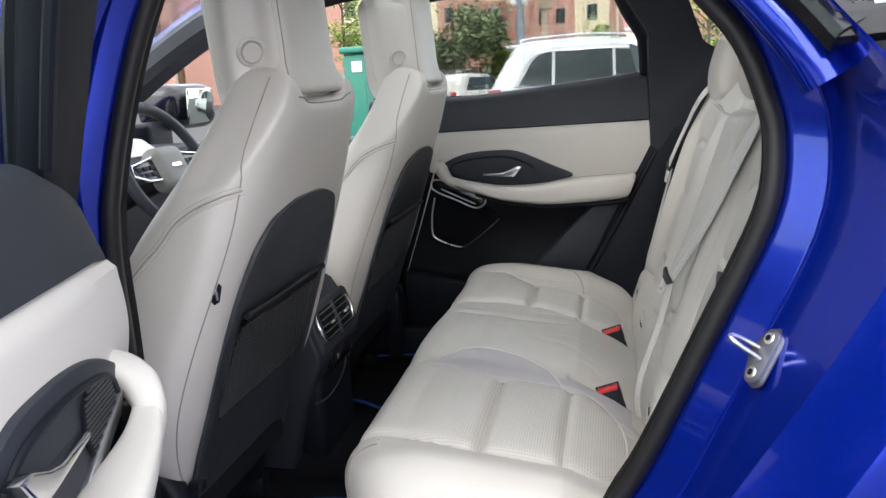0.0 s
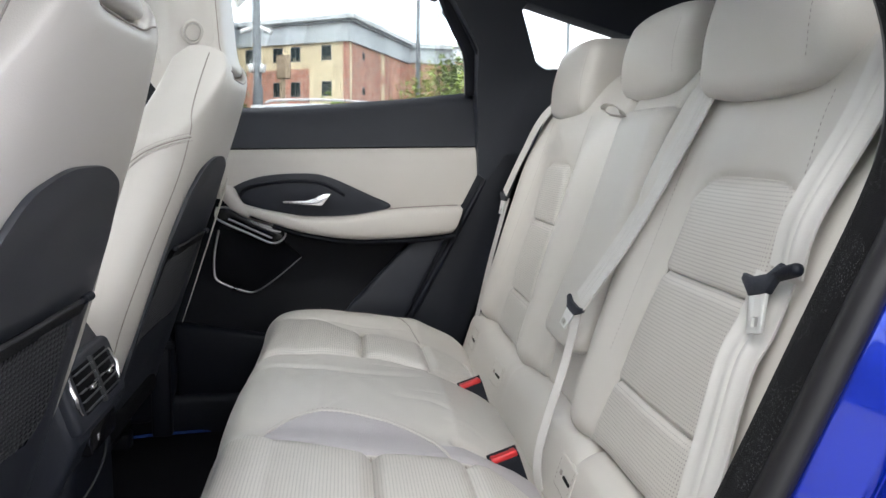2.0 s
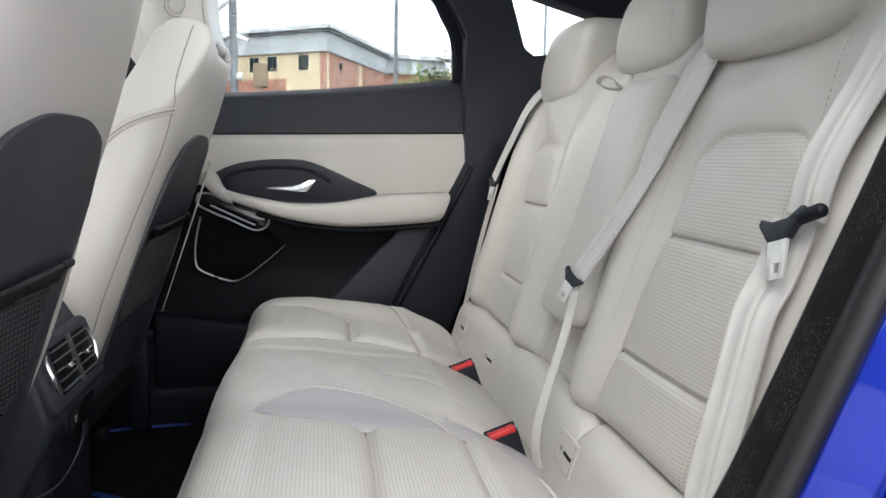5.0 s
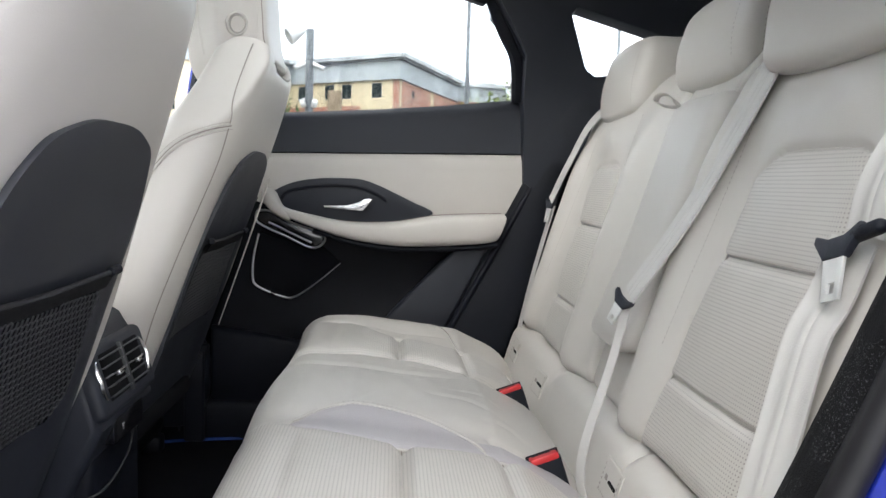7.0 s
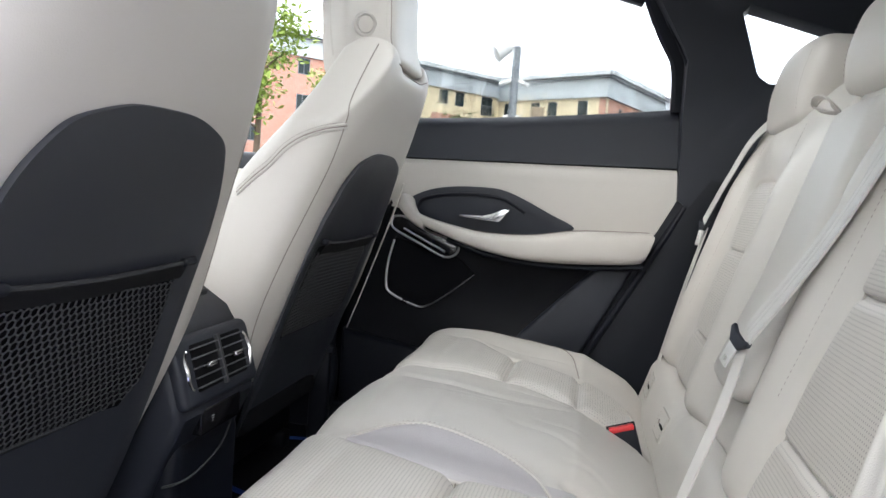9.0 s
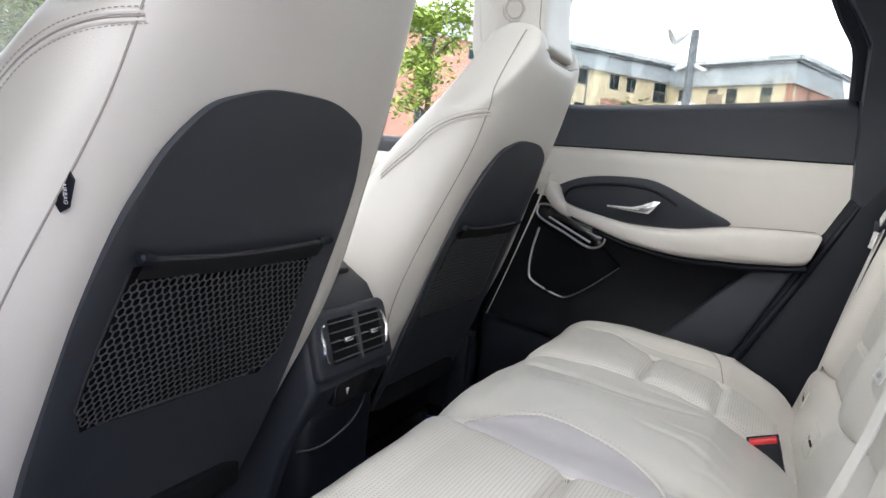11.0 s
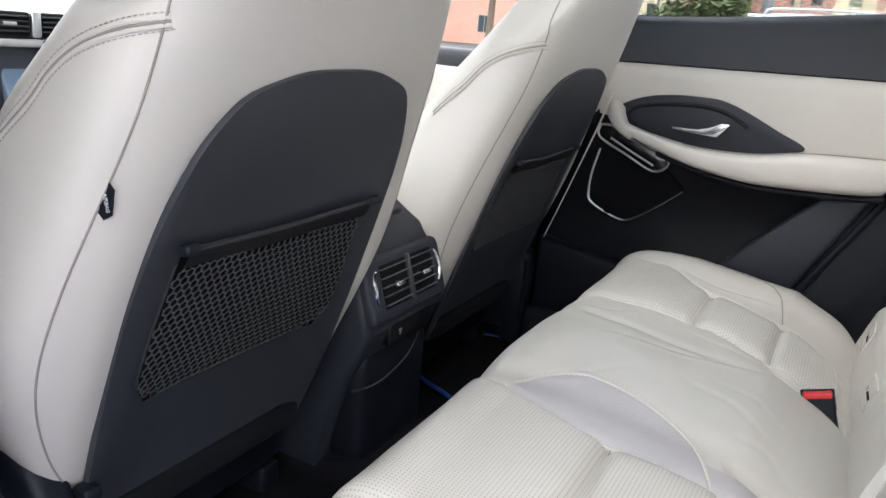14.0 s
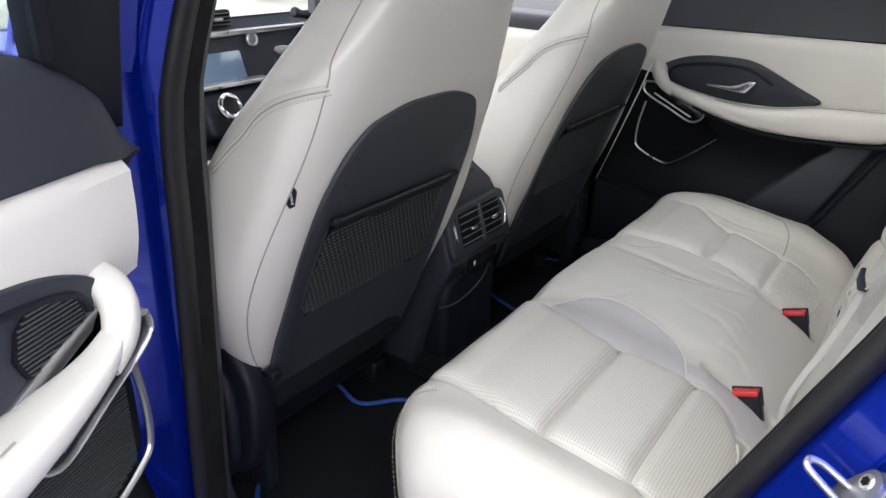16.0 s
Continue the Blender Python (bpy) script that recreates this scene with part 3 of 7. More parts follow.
def headrest(c, w, z0, z1, x0, depth):
    """A soft block with a flat front, rounded under its chin."""
    bm = rbox(-depth / 2, depth / 2, -w / 2, w / 2, 0, z1 - z0, 0.026, 5, (4, 10, 8))
    for v in bm.verts:
        x, y, z = v.co
        u = z / (z1 - z0)
        x += 0.02 * bump01(u, 0.0, 0.35) + 0.30 * (z - 0.06) - 0.006 * (1 - (2 * y / w) ** 2)
        y *= 1 - 0.06 * u ** 3
        z += 0.012 * (abs(2 * y / w)) ** 2 * (1 - u) - 0.012 * (abs(2 * y / w)) ** 3 * u
        v.co = (x + x0 + depth / 2, y + c, z + z0)
    h = part("headrest", bm, leather, bench, "cream leather headrest with side seams")
    bpy.context.view_layer.update()
    for sgn in (-1, 1):
        pts = []
        for i in range(15):
            z = 0.03 + (z1 - z0 - 0.06) * i / 14
            u = z / (z1 - z0)
            y = sgn * 0.43 * w
            x = -depth / 2 - 0.0015 + 0.02 * bump01(u, 0, 0.35) + 0.30 * (z - 0.06) - 0.010 * (1 - (2 * y / w) ** 2) + 0.004 * bump01(u, 0.05, 0.1)
            pts.append((x + x0 + depth / 2, y * (1 - 0.10 * u ** 3) + c, z + z0 + 0.009 * (1 - u)))
        part("stitching", stitches(snapped(pts, h, 0.0004), up=(-1, 0, 0.3)), thread, h)
    return h


headrest(1.135, 0.25, 1.165, 1.345, 0.205, 0.125)
headrest(1.485, 0.235, 1.185, 1.325, 0.235, 0.125)
headrest(1.872, 0.24, 1.165, 1.325, 0.222, 0.125)

# roll of leather between cushion and backrest, with the child-seat anchor slots
bm = rbox(0.056, 0.15, 0.93, 2.07, 0.57, 0.738, 0.028, 5, (2, 80, 4))
for v in bm.verts:
    v.co.x += 0.305 * (v.co.z - 0.667) - 0.003 * math.sin(v.co.y * 18)
    v.co.z -= 0.010 * (bump01(v.co.y, 1.24, 0.006) + bump01(v.co.y, 1.64, 0.006)) * (v.co.z > 0.68)
roll = part("lower_roll", bm, leather, bench, "cream leather roll with child-seat anchor slots")
def on_roll(bm, at=0.0):
    for v in bm.verts:
        v.co.x += 0.0555 + at + 0.305 * (v.co.z - 0.667) - 0.003 * math.sin(v.co.y * 18)
    return bm


for y in (1.0, 1.25, 1.70, 1.96):
    flap = part("anchor_flap", on_roll(rbox(-0.0012, 0.004, y - 0.032, y + 0.038, 0.674, 0.714, 0.0012, 3, (1, 6, 4))), leather, roll, "stitched leather flap of a child-seat anchor")
    # Raised near-black bar; the slit's shade is in its colour.
    part("anchor_slot", on_roll(rbox(-0.0030, 0.004, y - 0.022, y + 0.008, 0.6915, 0.6950, 0.001, 2)), opening_shade, flap, "dark slit of a child-seat anchor")
    part("anchor_tag", on_roll(rbox(-0.0022, 0.003, y + 0.016, y + 0.025, 0.691, 0.697, 0.0008, 2)), thread, flap, "small moulded tag")
    rim = [(y - 0.027, 0.710), (y - 0.027, 0.675), (y + 0.033, 0.675), (y + 0.033, 0.710)]
    line = [(0.0555 - 0.0014 + 0.305 * (z - 0.667) - 0.003 * math.sin(p * 18), p, z) for a, b in zip(rim, rim[1:]) for p, z in [(a[0] + (b[0] - a[0]) * i / 8, a[1] + (b[1] - a[1]) * i / 8) for i in range(9)]]
    part("stitching", stitches(line, up=(-1, 0, 0.3)), thread, flap)

# ---- buckles and belts ----
def buckle(x, y, z):
    b = thing("belt_buckle", "black seat belt buckle with red release button", "buckle", "buckles of the rear bench")
    m = pose(x, y, z, -10, -18, 4) @ Matrix.Scale(0.88, 4)
    bm = rbox(-0.023, 0.023, -0.0105, 0.0105, -0.085, -0.002, 0.004, 3)
    bm.transform(m)
    part("buckle_body", bm, black_hard, b)
    bm = rbox(-0.0205, 0.0205, -0.0116, 0.0095, -0.0085, 0.001, 0.0025, 2)
    bm.transform(m)
    btn = part("release_button", bm, red_plastic, b, "red release button")
    bm = rbox(-0.016, 0.012, 0.003, 0.006, 0.0002, 0.0018, 0.0005, 1)
    bm.transform(m)
    part("latch_slot", bm, black_hard, btn, "dark latch slot")
    bm = rbox(-0.024, 0.024, 0.0085, 0.0115, -0.03, 0.003, 0.001, 1)
    bm.transform(m)
    part("buckle_rim", bm, black_hard, b)


buckle(-0.006, 1.307, 0.707)
buckle(0.0, 1.622, 0.707)


def strap(w, t=0.0011):
    """Section of woven webbing, with thicker woven bands along it."""
    u = 0.45 * t
    return [(-w / 2, -t), (-w / 2, t), (-0.43 * w, t), (-0.41 * w, u), (-0.17 * w, u), (-0.15 * w, t), (-0.04 * w, t), (-0.02 * w, u), (0.02 * w, u), (0.04 * w, t), (0.15 * w, t), (0.17 * w, u), (0.41 * w, u), (0.43 * w, t), (w / 2, t), (w / 2, -t)]


def belt(name, path, label, width=0.047, up=(-1, 0, 0.3)):
    b = thing(name, label, "seat belt", "rear seat belts")
    p = smooth_path(path, 8)
    part("webbing", sweep(p, strap(width), up=up), webbing, b)
    return b


def off(y, z, d=0.012):
    return (back_x(z) - max(back_shape(y, z), -0.002) - d, y, z)


mid_belt = belt("seat_belt", [(0.40, 1.245, 1.235), (0.315, 1.25, 1.268), (0.245, 1.235, 1.225), (0.205, 1.262, 1.13), (0.158, 1.303, 1.01), (0.106, 1.345, 0.905)], "pale grey centre seat belt over the backrest")
part("webbing", sweep(smooth_path([(0.104, 1.345, 0.897), (0.085, 1.338, 0.82), (0.052, 1.325, 0.72), (0.046, 1.320, 0.67), (0.056, 1.318, 0.63)], 8), rect(0.013, 0.003, 0.0008), up=(-1, -0.8, 0.3)), webbing, mid_belt)


def tongue(parent, at, size=1.0):
    """Black moulding round the webbing and the steel blade."""
    at = at @ Matrix.Scale(size, 4)
    bm = slab([(-0.030, 0.012), (-0.012, 0.004), (0.012, 0.004), (0.028, 0.010), (0.031, 0.003), (0.015, -0.016), (-0.013, -0.016), (-0.031, 0.003)], 0, -0.004, 0.005, 0.0025)
    bm.transform(at)
    t = part("tongue_moulding", bm, black_soft, parent, "black plastic tongue moulding")
    pieces = [slab([(-0.013, -0.014), (-0.005, -0.014), (-0.005, -0.054), (-0.0115, -0.054)], 0, -0.0022, 0.0012, 0.0004),
              slab([(0.005, -0.014), (0.015, -0.014), (0.0115, -0.054), (0.005, -0.054)], 0, -0.0022, 0.0012, 0.0004),
              slab([(-0.0051, -0.014), (0.0051, -0.014), (0.0051, -0.038), (-0.0051, -0.038)], 0, -0.0021, 0.0011),
              slab([(-0.0051, -0.048), (0.0051, -0.048), (0.0051, -0.054), (-0.0051, -0.054)], 0, -0.0021, 0.0011)]
    bm = joined(*pieces)
    bm.transform(at)
    part("tongue_blade", bm, lit_steel, t, "steel tongue blade with brightness put into its colour")


tongue(mid_belt, pose(0.097, 1.343, 0.900, 26, 12, 22), 0.66)
near_belt = belt("seat_belt", [(0.40, 0.905, 1.245), (0.315, 0.91, 1.275), off(0.915, 1.24, 0.016), off(0.926, 1.14, 0.014), off(0.936, 1.06, 0.014), (0.153, 0.942, 1.012)], "pale grey outer seat belt hanging beside the door opening", 0.05)
part("webbing", sweep(smooth_path([(0.146, 0.945, 1.008), (0.133, 0.948, 0.965), (0.117, 0.950, 0.93), (0.098, 0.945, 0.86), (0.082, 0.940, 0.80), (0.062, 0.935, 0.70)], 8), strap(0.048), up=(-1, -0.15, 0.3)), webbing, near_belt)
tongue(near_belt, pose(0.133, 0.944, 1.006, -17, 14, 0), 0.86)
bm = rbox(-0.0056, 0.0056, -0.012, 0.022, -0.0056, 0.0056, 0.0052, 4)
bm.transform(pose(0.138, 0.911, 1.018, -20, 14, 0))
part("tongue_grip", bm, black_hard, near_belt, "black plastic grip of the tongue")
far_belt = belt("seat_belt", [(0.40, 1.95, 1.225), (0.30, 1.962, 1.238), (0.222, 1.995, 1.185), (0.178, 2.022, 1.095), (0.145, 2.045, 1.010)], "pale grey far outer seat belt")
part("webbing", sweep(smooth_path([(0.152, 2.045, 1.0), (0.118, 2.055, 0.86), (0.08, 2.04, 0.70)], 8), rect(0.04, 0.0016, 0.0005), up=(-1, 0, 0.3)), webbing, far_belt)
tongue(far_belt, pose(0.145, 2.045, 1.005, 0, 12, 10), 0.8)

# ---- front seats ----
TOP = [(0.0, 1.241), (0.44, 1.243), (0.49, 1.262), (0.53, 1.293), (0.57, 1.293), (0.68, 1.264), (0.82, 1.208), (1.0, 1.125)]
HALF = [(0.50, 0.20), (0.62, 0.212), (0.717, 0.236), (0.78, 0.262), (0.85, 0.278), (0.92, 0.270), (1.0, 0.250), (1.08, 0.236), (1.147, 0.222), (1.20, 0.207), (1.30, 0.19)]


def super_ring(n, p):
    out = []
    for i in range(n):
        a = 2 * math.pi * i / n
        c, s = math.cos(a), math.sin(a)
        out.append((math.copysign(abs(c) ** (2 / p), c), math.copysign(abs(s) ** (2 / p), s)))
    return out


SHOULDER = [(-0.471, 0.204, 1.123), (-0.481, 0.218, 1.120), (-0.500, 0.227, 1.116), (-0.526, 0.230, 1.106), (-0.548, 0.233, 1.094), (-0.567, 0.236, 1.078), (-0.586, 0.240, 1.054), (-0.610, 0.244, 1.032), (-0.635, 0.248, 1.005)]
HOLLOW = [(0.60, -0.022), (0.80, -0.016), (0.87, -0.015), (0.974, -0.006), (1.07, 0.001), (1.14, 0.004)]


def front_seat(label, out):
    s = thing("front_seat", label, "car seat", "front seats", at=pose(0, 0, 0))
    # backrest: x forward is minus, 0 at the back line
    rings = []
    nz, depth, crest = 34, 0.20, 0.020
    for i in range(-4, nz + 9):
        v = max(0.0, min(1.0, i / nz))
        k = 1.0 if 0 <= i <= nz else max(0.0, math.cos((i - nz) / 8.0 * math.pi / 2)) if i > nz else math.cos(-i / 5.0 * math.pi / 2)
        ring = []
        for c_i in range(150):
            ang = 2 * math.pi * c_i / 150
            ca, sa = math.cos(ang), math.sin(ang)
            round_p = 4.5 - 1.3 * ease(v, 0.80, 1.0)
            a = math.copysign(abs(ca) ** (2 / round_p), ca)
            zt = curve_soft(TOP, abs(a), 0.035)
            b = math.copysign(abs(sa) ** (2 / round_p), sa)
            z0 = 0.662 + 0.070 * ease(abs(a), 0.80, 0.99) * (1 - 0.8 * ease(b, 0.3, 0.95))
            z = z0 + v * (zt - crest - z0)
            if i > nz:
                z += crest * math.sin((i - nz) / 8.0 * math.pi / 2)
            if i < 0:
                z -= 0.016 * math.sin(-i / 4.0 * math.pi / 2)
            w = curve_soft(HALF, z, 0.04)
            y = a * w * (1 if 0 <= i <= nz else 0.94 + 0.06 * k)
            d = (b + 1) / 2          # 0 front, 1 back
            bow = curve_soft(HOLLOW, z, 0.03) * (1 - min(1, abs(a) * w / 0.21) ** 5) * ease(d, 0.5, 0.9)
            bow -= 0.020 * (1 - min(1, abs(a) * w / 0.168) ** 3) * (1 - ease(z, 0.99, 1.06)) * ease(d, 0.5, 0.9)
            dep = depth * (1 - 0.45 * ease(z, 0.95, 1.27)) - 0.035 * ease(z, 1.24, 1.29)
            mid_x = seat_x(z) - dep / 2 - 0.036 * ease(z, 1.24, 1.29)
            x = mid_x + (d - 0.5) * dep * k + bow * k - 0.004
            # side bolsters reach forward, the middle is hollow
            if d < 0.5:
                x += 0.06 * k * (1 - abs(a)) * ease(z, 0.6, 0.8) * (1 - ease(z, 1.1, 1.25))
            ring.append((x, y, z))
        rings.append(ring)
    bm = loft(rings, caps=False)
    bmesh.ops.remove_doubles(bm, verts=bm.verts, dist=0.0005)
    for _ in range(6):
        bmesh.ops.smooth_vert(bm, verts=bm.verts, factor=0.5, use_axis_x=True, use_axis_y=True, use_axis_z=True)
    shell = part("backrest", bm, leather, s, "smooth cream leather backrest")

    # seams on the side: edge of the rear cover, and the shoulder seam
    bpy.context.view_layer.update()
    SEAM = [(0.668, 0.188), (0.69, 0.205), (0.73, 0.228), (0.768, 0.241), (0.81, 0.252), (0.836, 0.256), (0.879, 0.253), (0.925, 0.246), (0.952, 0.238), (0.999, 0.225), (1.052, 0.214), (1.087, 0.2075), (1.122, 0.2015), (1.148, 0.193), (1.19, 0.174), (1.23, 0.150), (1.265, 0.118)]

    def side(z, sgn):
        deep = 0.016 + 0.016 * ease(1.15 - z, 0, 0.38) + 0.034 * ease(z, 1.03, 1.25)
        return (seat_x(z) - deep, sgn * curve_at(SEAM, z), z)
    for sgn in (-1, 1):
        edge = evened(snapped(evened(snapped(smooth_path([side(z, sgn) for z, _ in SEAM], 5), shell, 0.0), 50), shell, 0.0004), 10)
        edge = snapped(edge, shell, 0.0005)
        part("seam", sweep(edge, circle(0.0011, 5), up=(0, 1, 0)), shadow_seam, s)
        sh = evened(snapped(smooth_path([(x, sgn * y, z) for x, y, z in SHOULDER], 8), shell, 0.0008))
        join = part("shoulder_seam", sweep(sh, circle(0.0010, 6), up=(0, 1, 0)), shadow_seam, s)
        for dz in (0.0028, -0.0028):
            row = evened(snapped([(p[0] - dz * 0.4, p[1], p[2] + dz) for p in sh], shell, -0.0004))
            part("seam_fold", sweep(row, circle(0.0022, 8), up=(0, 1, 0)), leather, join, "raised fold of leather beside the seam")
        for dz in (0.0062, -0.0062):
            row = evened(snapped([(p[0] - dz * 0.4, p[1], p[2] + dz) for p in sh], shell, 0.0002))
            part("stitching", stitches(row, 0.0046, (0.0030, 0.0011), up=(-0.2, sgn, 0.1)), thread, s, "row of stitching")

    if out == 1:
        # Thin added tube stands for the leather bolster edge beyond the panel.
        rib = smooth_path([(seat_x(z) + 0.001, y, z) for y, z in ((0.205, 1.04), (0.219, 0.98), (0.221, 0.90), (0.219, 0.80), (0.213, 0.715))], 6)
        part("side_piping", sweep(rib, circle(0.0026, 6), up=(0, 1, 0), scale=lambda u: 1.0 - 0.7 * u), leather, s, "pale leather bolster edge beside the rear panel")

    # rear panel of black plastic, arched at the top
    arch = [(0.0, 1.090), (0.05, 1.0885), (0.09, 1.080), (0.122, 1.068), (0.142, 1.048), (0.160, 1.018), (0.175, 0.974), (0.182, 0.940), (0.187, 0.90), (0.190, 0.86), (0.191, 0.79), (0.188, 0.70), (0.182, 0.64), (0.172, 0.578)]
    outline = [(q.x, q.z) for q in smooth_path([(-y, 0, z) for y, z in reversed(arch)] + [(y, 0, z) for y, z in arch[1:]], 4)]

    def dish(y, z):
        """The rear panel is hollow in its middle."""
        hollow = curve_soft(HOLLOW, z, 0.03) * (1 - min(1, abs(y) / 0.21) ** 5)
        return hollow + 0.0008 - 0.013 * (1 - min(1, abs(y) / 0.165) ** 3) * (1 - ease(z, 0.97, 1.07)) - 0.006 * min(1.05, abs(y) / 0.19) ** 10

    rows = []
    for q in (1.0, 0.9992, 0.9978, 0.995, 0.985, 0.97, 0.94, 0.88, 0.8, 0.65, 0.4, 0.15):
        lip = 0.006 * (1 - q) / 0.005 if q > 0.995 else 0.006
        rows.append([(seat_x(0.78 + (z - 0.78) * q) + dish(y * q, 0.78 + (z - 0.78) * q) - 0.007 + math.sqrt(lip / 0.006) * 0.007, y * q, 0.78 + (z - 0.78) * q) for y, z in outline])
    n = len(rows[0])
    verts = [p for r in rows for p in r]
    faces = [(i * n + j, i * n + (j + 1) % n, (i + 1) * n + (j + 1) % n, (i + 1) * n + j) for i in range(len(rows) - 1) for j in range(n)]
    faces.append(tuple((len(rows) - 1) * n + j for j in range(n)))
    part("rear_panel", mesh(verts, faces), panel_black, s, "matt black moulded rear panel")

    def on_panel(y, z, d=0.0):
        return (seat_x(z) + dish(y, z) + d, y, z)

    # net pocket: a cord between two clips, a plain band below it, then the net
    top_edge = lambda y: 0.930 - 0.008 * (1 - (y / 0.15) ** 2)
    low_edge = lambda y: 0.748 + 0.014 * abs(y / 0.155) ** 4
    half_at = lambda z: 0.144 + 0.010 * ease(0.92 - z, 0.0, 0.12) - 0.020 * ease(0.785 - z, 0.0, 0.04)
    hem = [on_panel(-0.146 + 0.292 * i / 24, top_edge(-0.146 + 0.292 * i / 24), 0.012) for i in range(25)]
    pocket = part("pocket_hem", sweep(hem, circle(0.0030, 8), up=(1, 0, -0.33)), net_band, s, "elastic cord along the top of the net pocket")
    band = loft([[on_panel(-0.143 + 0.286 * i / 24, top_edge(-0.143 + 0.286 * i / 24) - 0.003 - 0.0055 * j, 0.0125 - 0.001 * j) for i in range(25)] for j in range(4)], closed=False)
    bmesh.ops.solidify(band, geom=band.faces[:], thickness=0.0018)
    part("pocket_band", band, net_band, pocket, "plain woven band below the cord")
    for sgn in (-1, 1):
        part("hem_clip", cyl(on_panel(sgn * 0.132, 0.9285, 0.012), on_panel(sgn * 0.153, 0.931, 0.010), 0.0056, 12, bevel=0.002), black_hard, s, "small plastic clip")
    cell = 0.0100
    verts, faces = [], []

    def cord(a, b):
        (ya, za), (yb, zb) = a, b
        for y, z in (a, b):
            if abs(y) > half_at(z) or z > top_edge(y) - 0.018 or z < low_edge(y):
                return
        bulge = lambda y, z: 0.009 * (1 - min(1, abs(y) / 0.155) ** 4) * max(0, 1 - ((z - 0.88) / 0.135) ** 2) + 0.002
        pa, pb = Vector(on_panel(ya, za, bulge(ya, za))), Vector(on_panel(yb, zb, bulge(yb, zb)))
        t = (pb - pa).normalized()
        u = t.cross(Vector((1, 0, -0.33))).normalized() * 0.0010
        w = Vector((0.0011, 0, 0))
        base = len(verts)
        for p in (pa - t * 0.0006, pb + t * 0.0006):
            verts.extend([tuple(p + u), tuple(p + w), tuple(p - u), tuple(p - w)])
        for i in range(4):
            faces.append((base + i, base + (i + 1) % 4, base + 4 + (i + 1) % 4, base + 4 + i))
    h = 0.0050
    for r in range(-2, 27):
        for c in range(-18, 19):
            y = (c + 0.5 * (r % 2)) * cell
            z = 0.750 + r * 1.5 * h
            cord((y, z + h * 0.5), (y + cell / 2, z + h))
            cord((y, z + h * 0.5), (y - cell / 2, z + h))
            cord((y - cell / 2, z + h), (y - cell / 2, z + 2 * h))
    part("pocket_net", mesh(verts, faces), net_cord, s, "black honeycomb net pocket", smooth=False, kind="stuff")
    # Added sheet: the pocket's deep shade is put into its black colour.
    cloth = [[on_panel(half_at(z) * (0.99 - 0.02 * i), z, 0.0016) for i in range(100)] for z in [0.752 + 0.168 * j / 24 for j in range(25)]]
    part("pocket_lining", loft(cloth, closed=False), net_shade, s, "black sheet added for the shade behind the net")
    edge_line = [(half_at(0.912 - 0.01 * i), 0.912 - 0.01 * i) for i in range(14)]
    edge_line += [(0.135, 0.766), (0.115, 0.756), (0.08, 0.750), (0.04, 0.748), (0, 0.748)]
    ring_pts = [(-y, z) for y, z in edge_line] + [(y, z) for y, z in reversed(edge_line[:-1])]
    part("pocket_edge", sweep(smooth_path([on_panel(y, z, 0.001) for y, z in ring_pts], 2), circle(0.0012, 6), up=(1, 0, 0)), net_band, s)

    # lower carpet flap and seat base
    bm = rbox(-0.668, -0.636, -0.172, 0.172, 0.578, 0.62, 0.012, 3, (1, 8, 2))
    part("carpet_flap", bm, black_carpet, s, "carpeted lower flap")
    bm = rbox(-1.18, -0.70, -0.26, 0.26, 0.60, 0.74, 0.06, 5, (8, 8, 2))
    for v in bm.verts:
        v.co.z += 0.09 * (-0.70 - v.co.x) / 0.48 + 0.02 * (abs(v.co.y) / 0.26) ** 4
    part("seat_cushion", bm, leather, s, "cream leather seat cushion")
    part("seat_base", rbox(-1.14, -0.70, -0.225, 0.225, 0.47, 0.60, 0.03, 3), black_hard, s)
    for sgn in (-1, 1):
        part("seat_rail", rbox(-1.15, -0.70, sgn * 0.19 - 0.02, sgn * 0.19 + 0.02, FLOOR, 0.475, 0.008, 2), black_hard, s)
        if sgn != out:
            continue
        base_oval = [(-0.686 + 0.082 * p, 0.604 + 0.118 * q) for p, q in super_ring(36, 2.5)]
        y0, y1 = sorted((sgn * 0.196, sgn * 0.236))
        c = part("recliner_cover", slab(base_oval, 1, y0, y1, 0.012, 3), black_hard, s, "black plastic hinge cover")
        oval = [(-0.700 + 0.070 * p, 0.588 + 0.112 * q) for p, q in super_ring(36, 2.5)]
        y0, y1 = sorted((sgn * 0.230, sgn * 0.258))
        part("cover_cap", slab(oval, 1, y0, y1, 0.017, 4), black_hard, c, "domed cap of the hinge cover")
        part("lower_bracket", rbox(-0.655, -0.612, sgn * 0.196 - 0.012, sgn * 0.196 + 0.012, 0.46, 0.668, 0.006, 3), black_hard, s)
        part("bracket_clip", rbox(-0.622, -0.600, sgn * 0.186 - 0.012, sgn * 0.186 + 0.008, 0.664, 0.680, 0.004, 3), black_hard, s, "small dark clip under the leather")

    # headrest grown out of the backrest
    half = [(0.0, -0.072), (0.03, -0.068), (0.058, -0.054), (0.087, -0.034), (0.109, -0.016), (0.121, 0.000), (0.122, 0.012), (0.115, 0.024), (0.106, 0.035), (0.100, 0.048), (0.097, 0.066), (0.088, 0.074), (0.05, 0.076), (0.0, 0.076)]
    prof = [(q.x, q.y) for q in smooth_path([(p, q, 0) for p, q in half], 4)]
    loop = prof + [(-p, q) for p, q in reversed(prof[1:-1])]
    rings = []
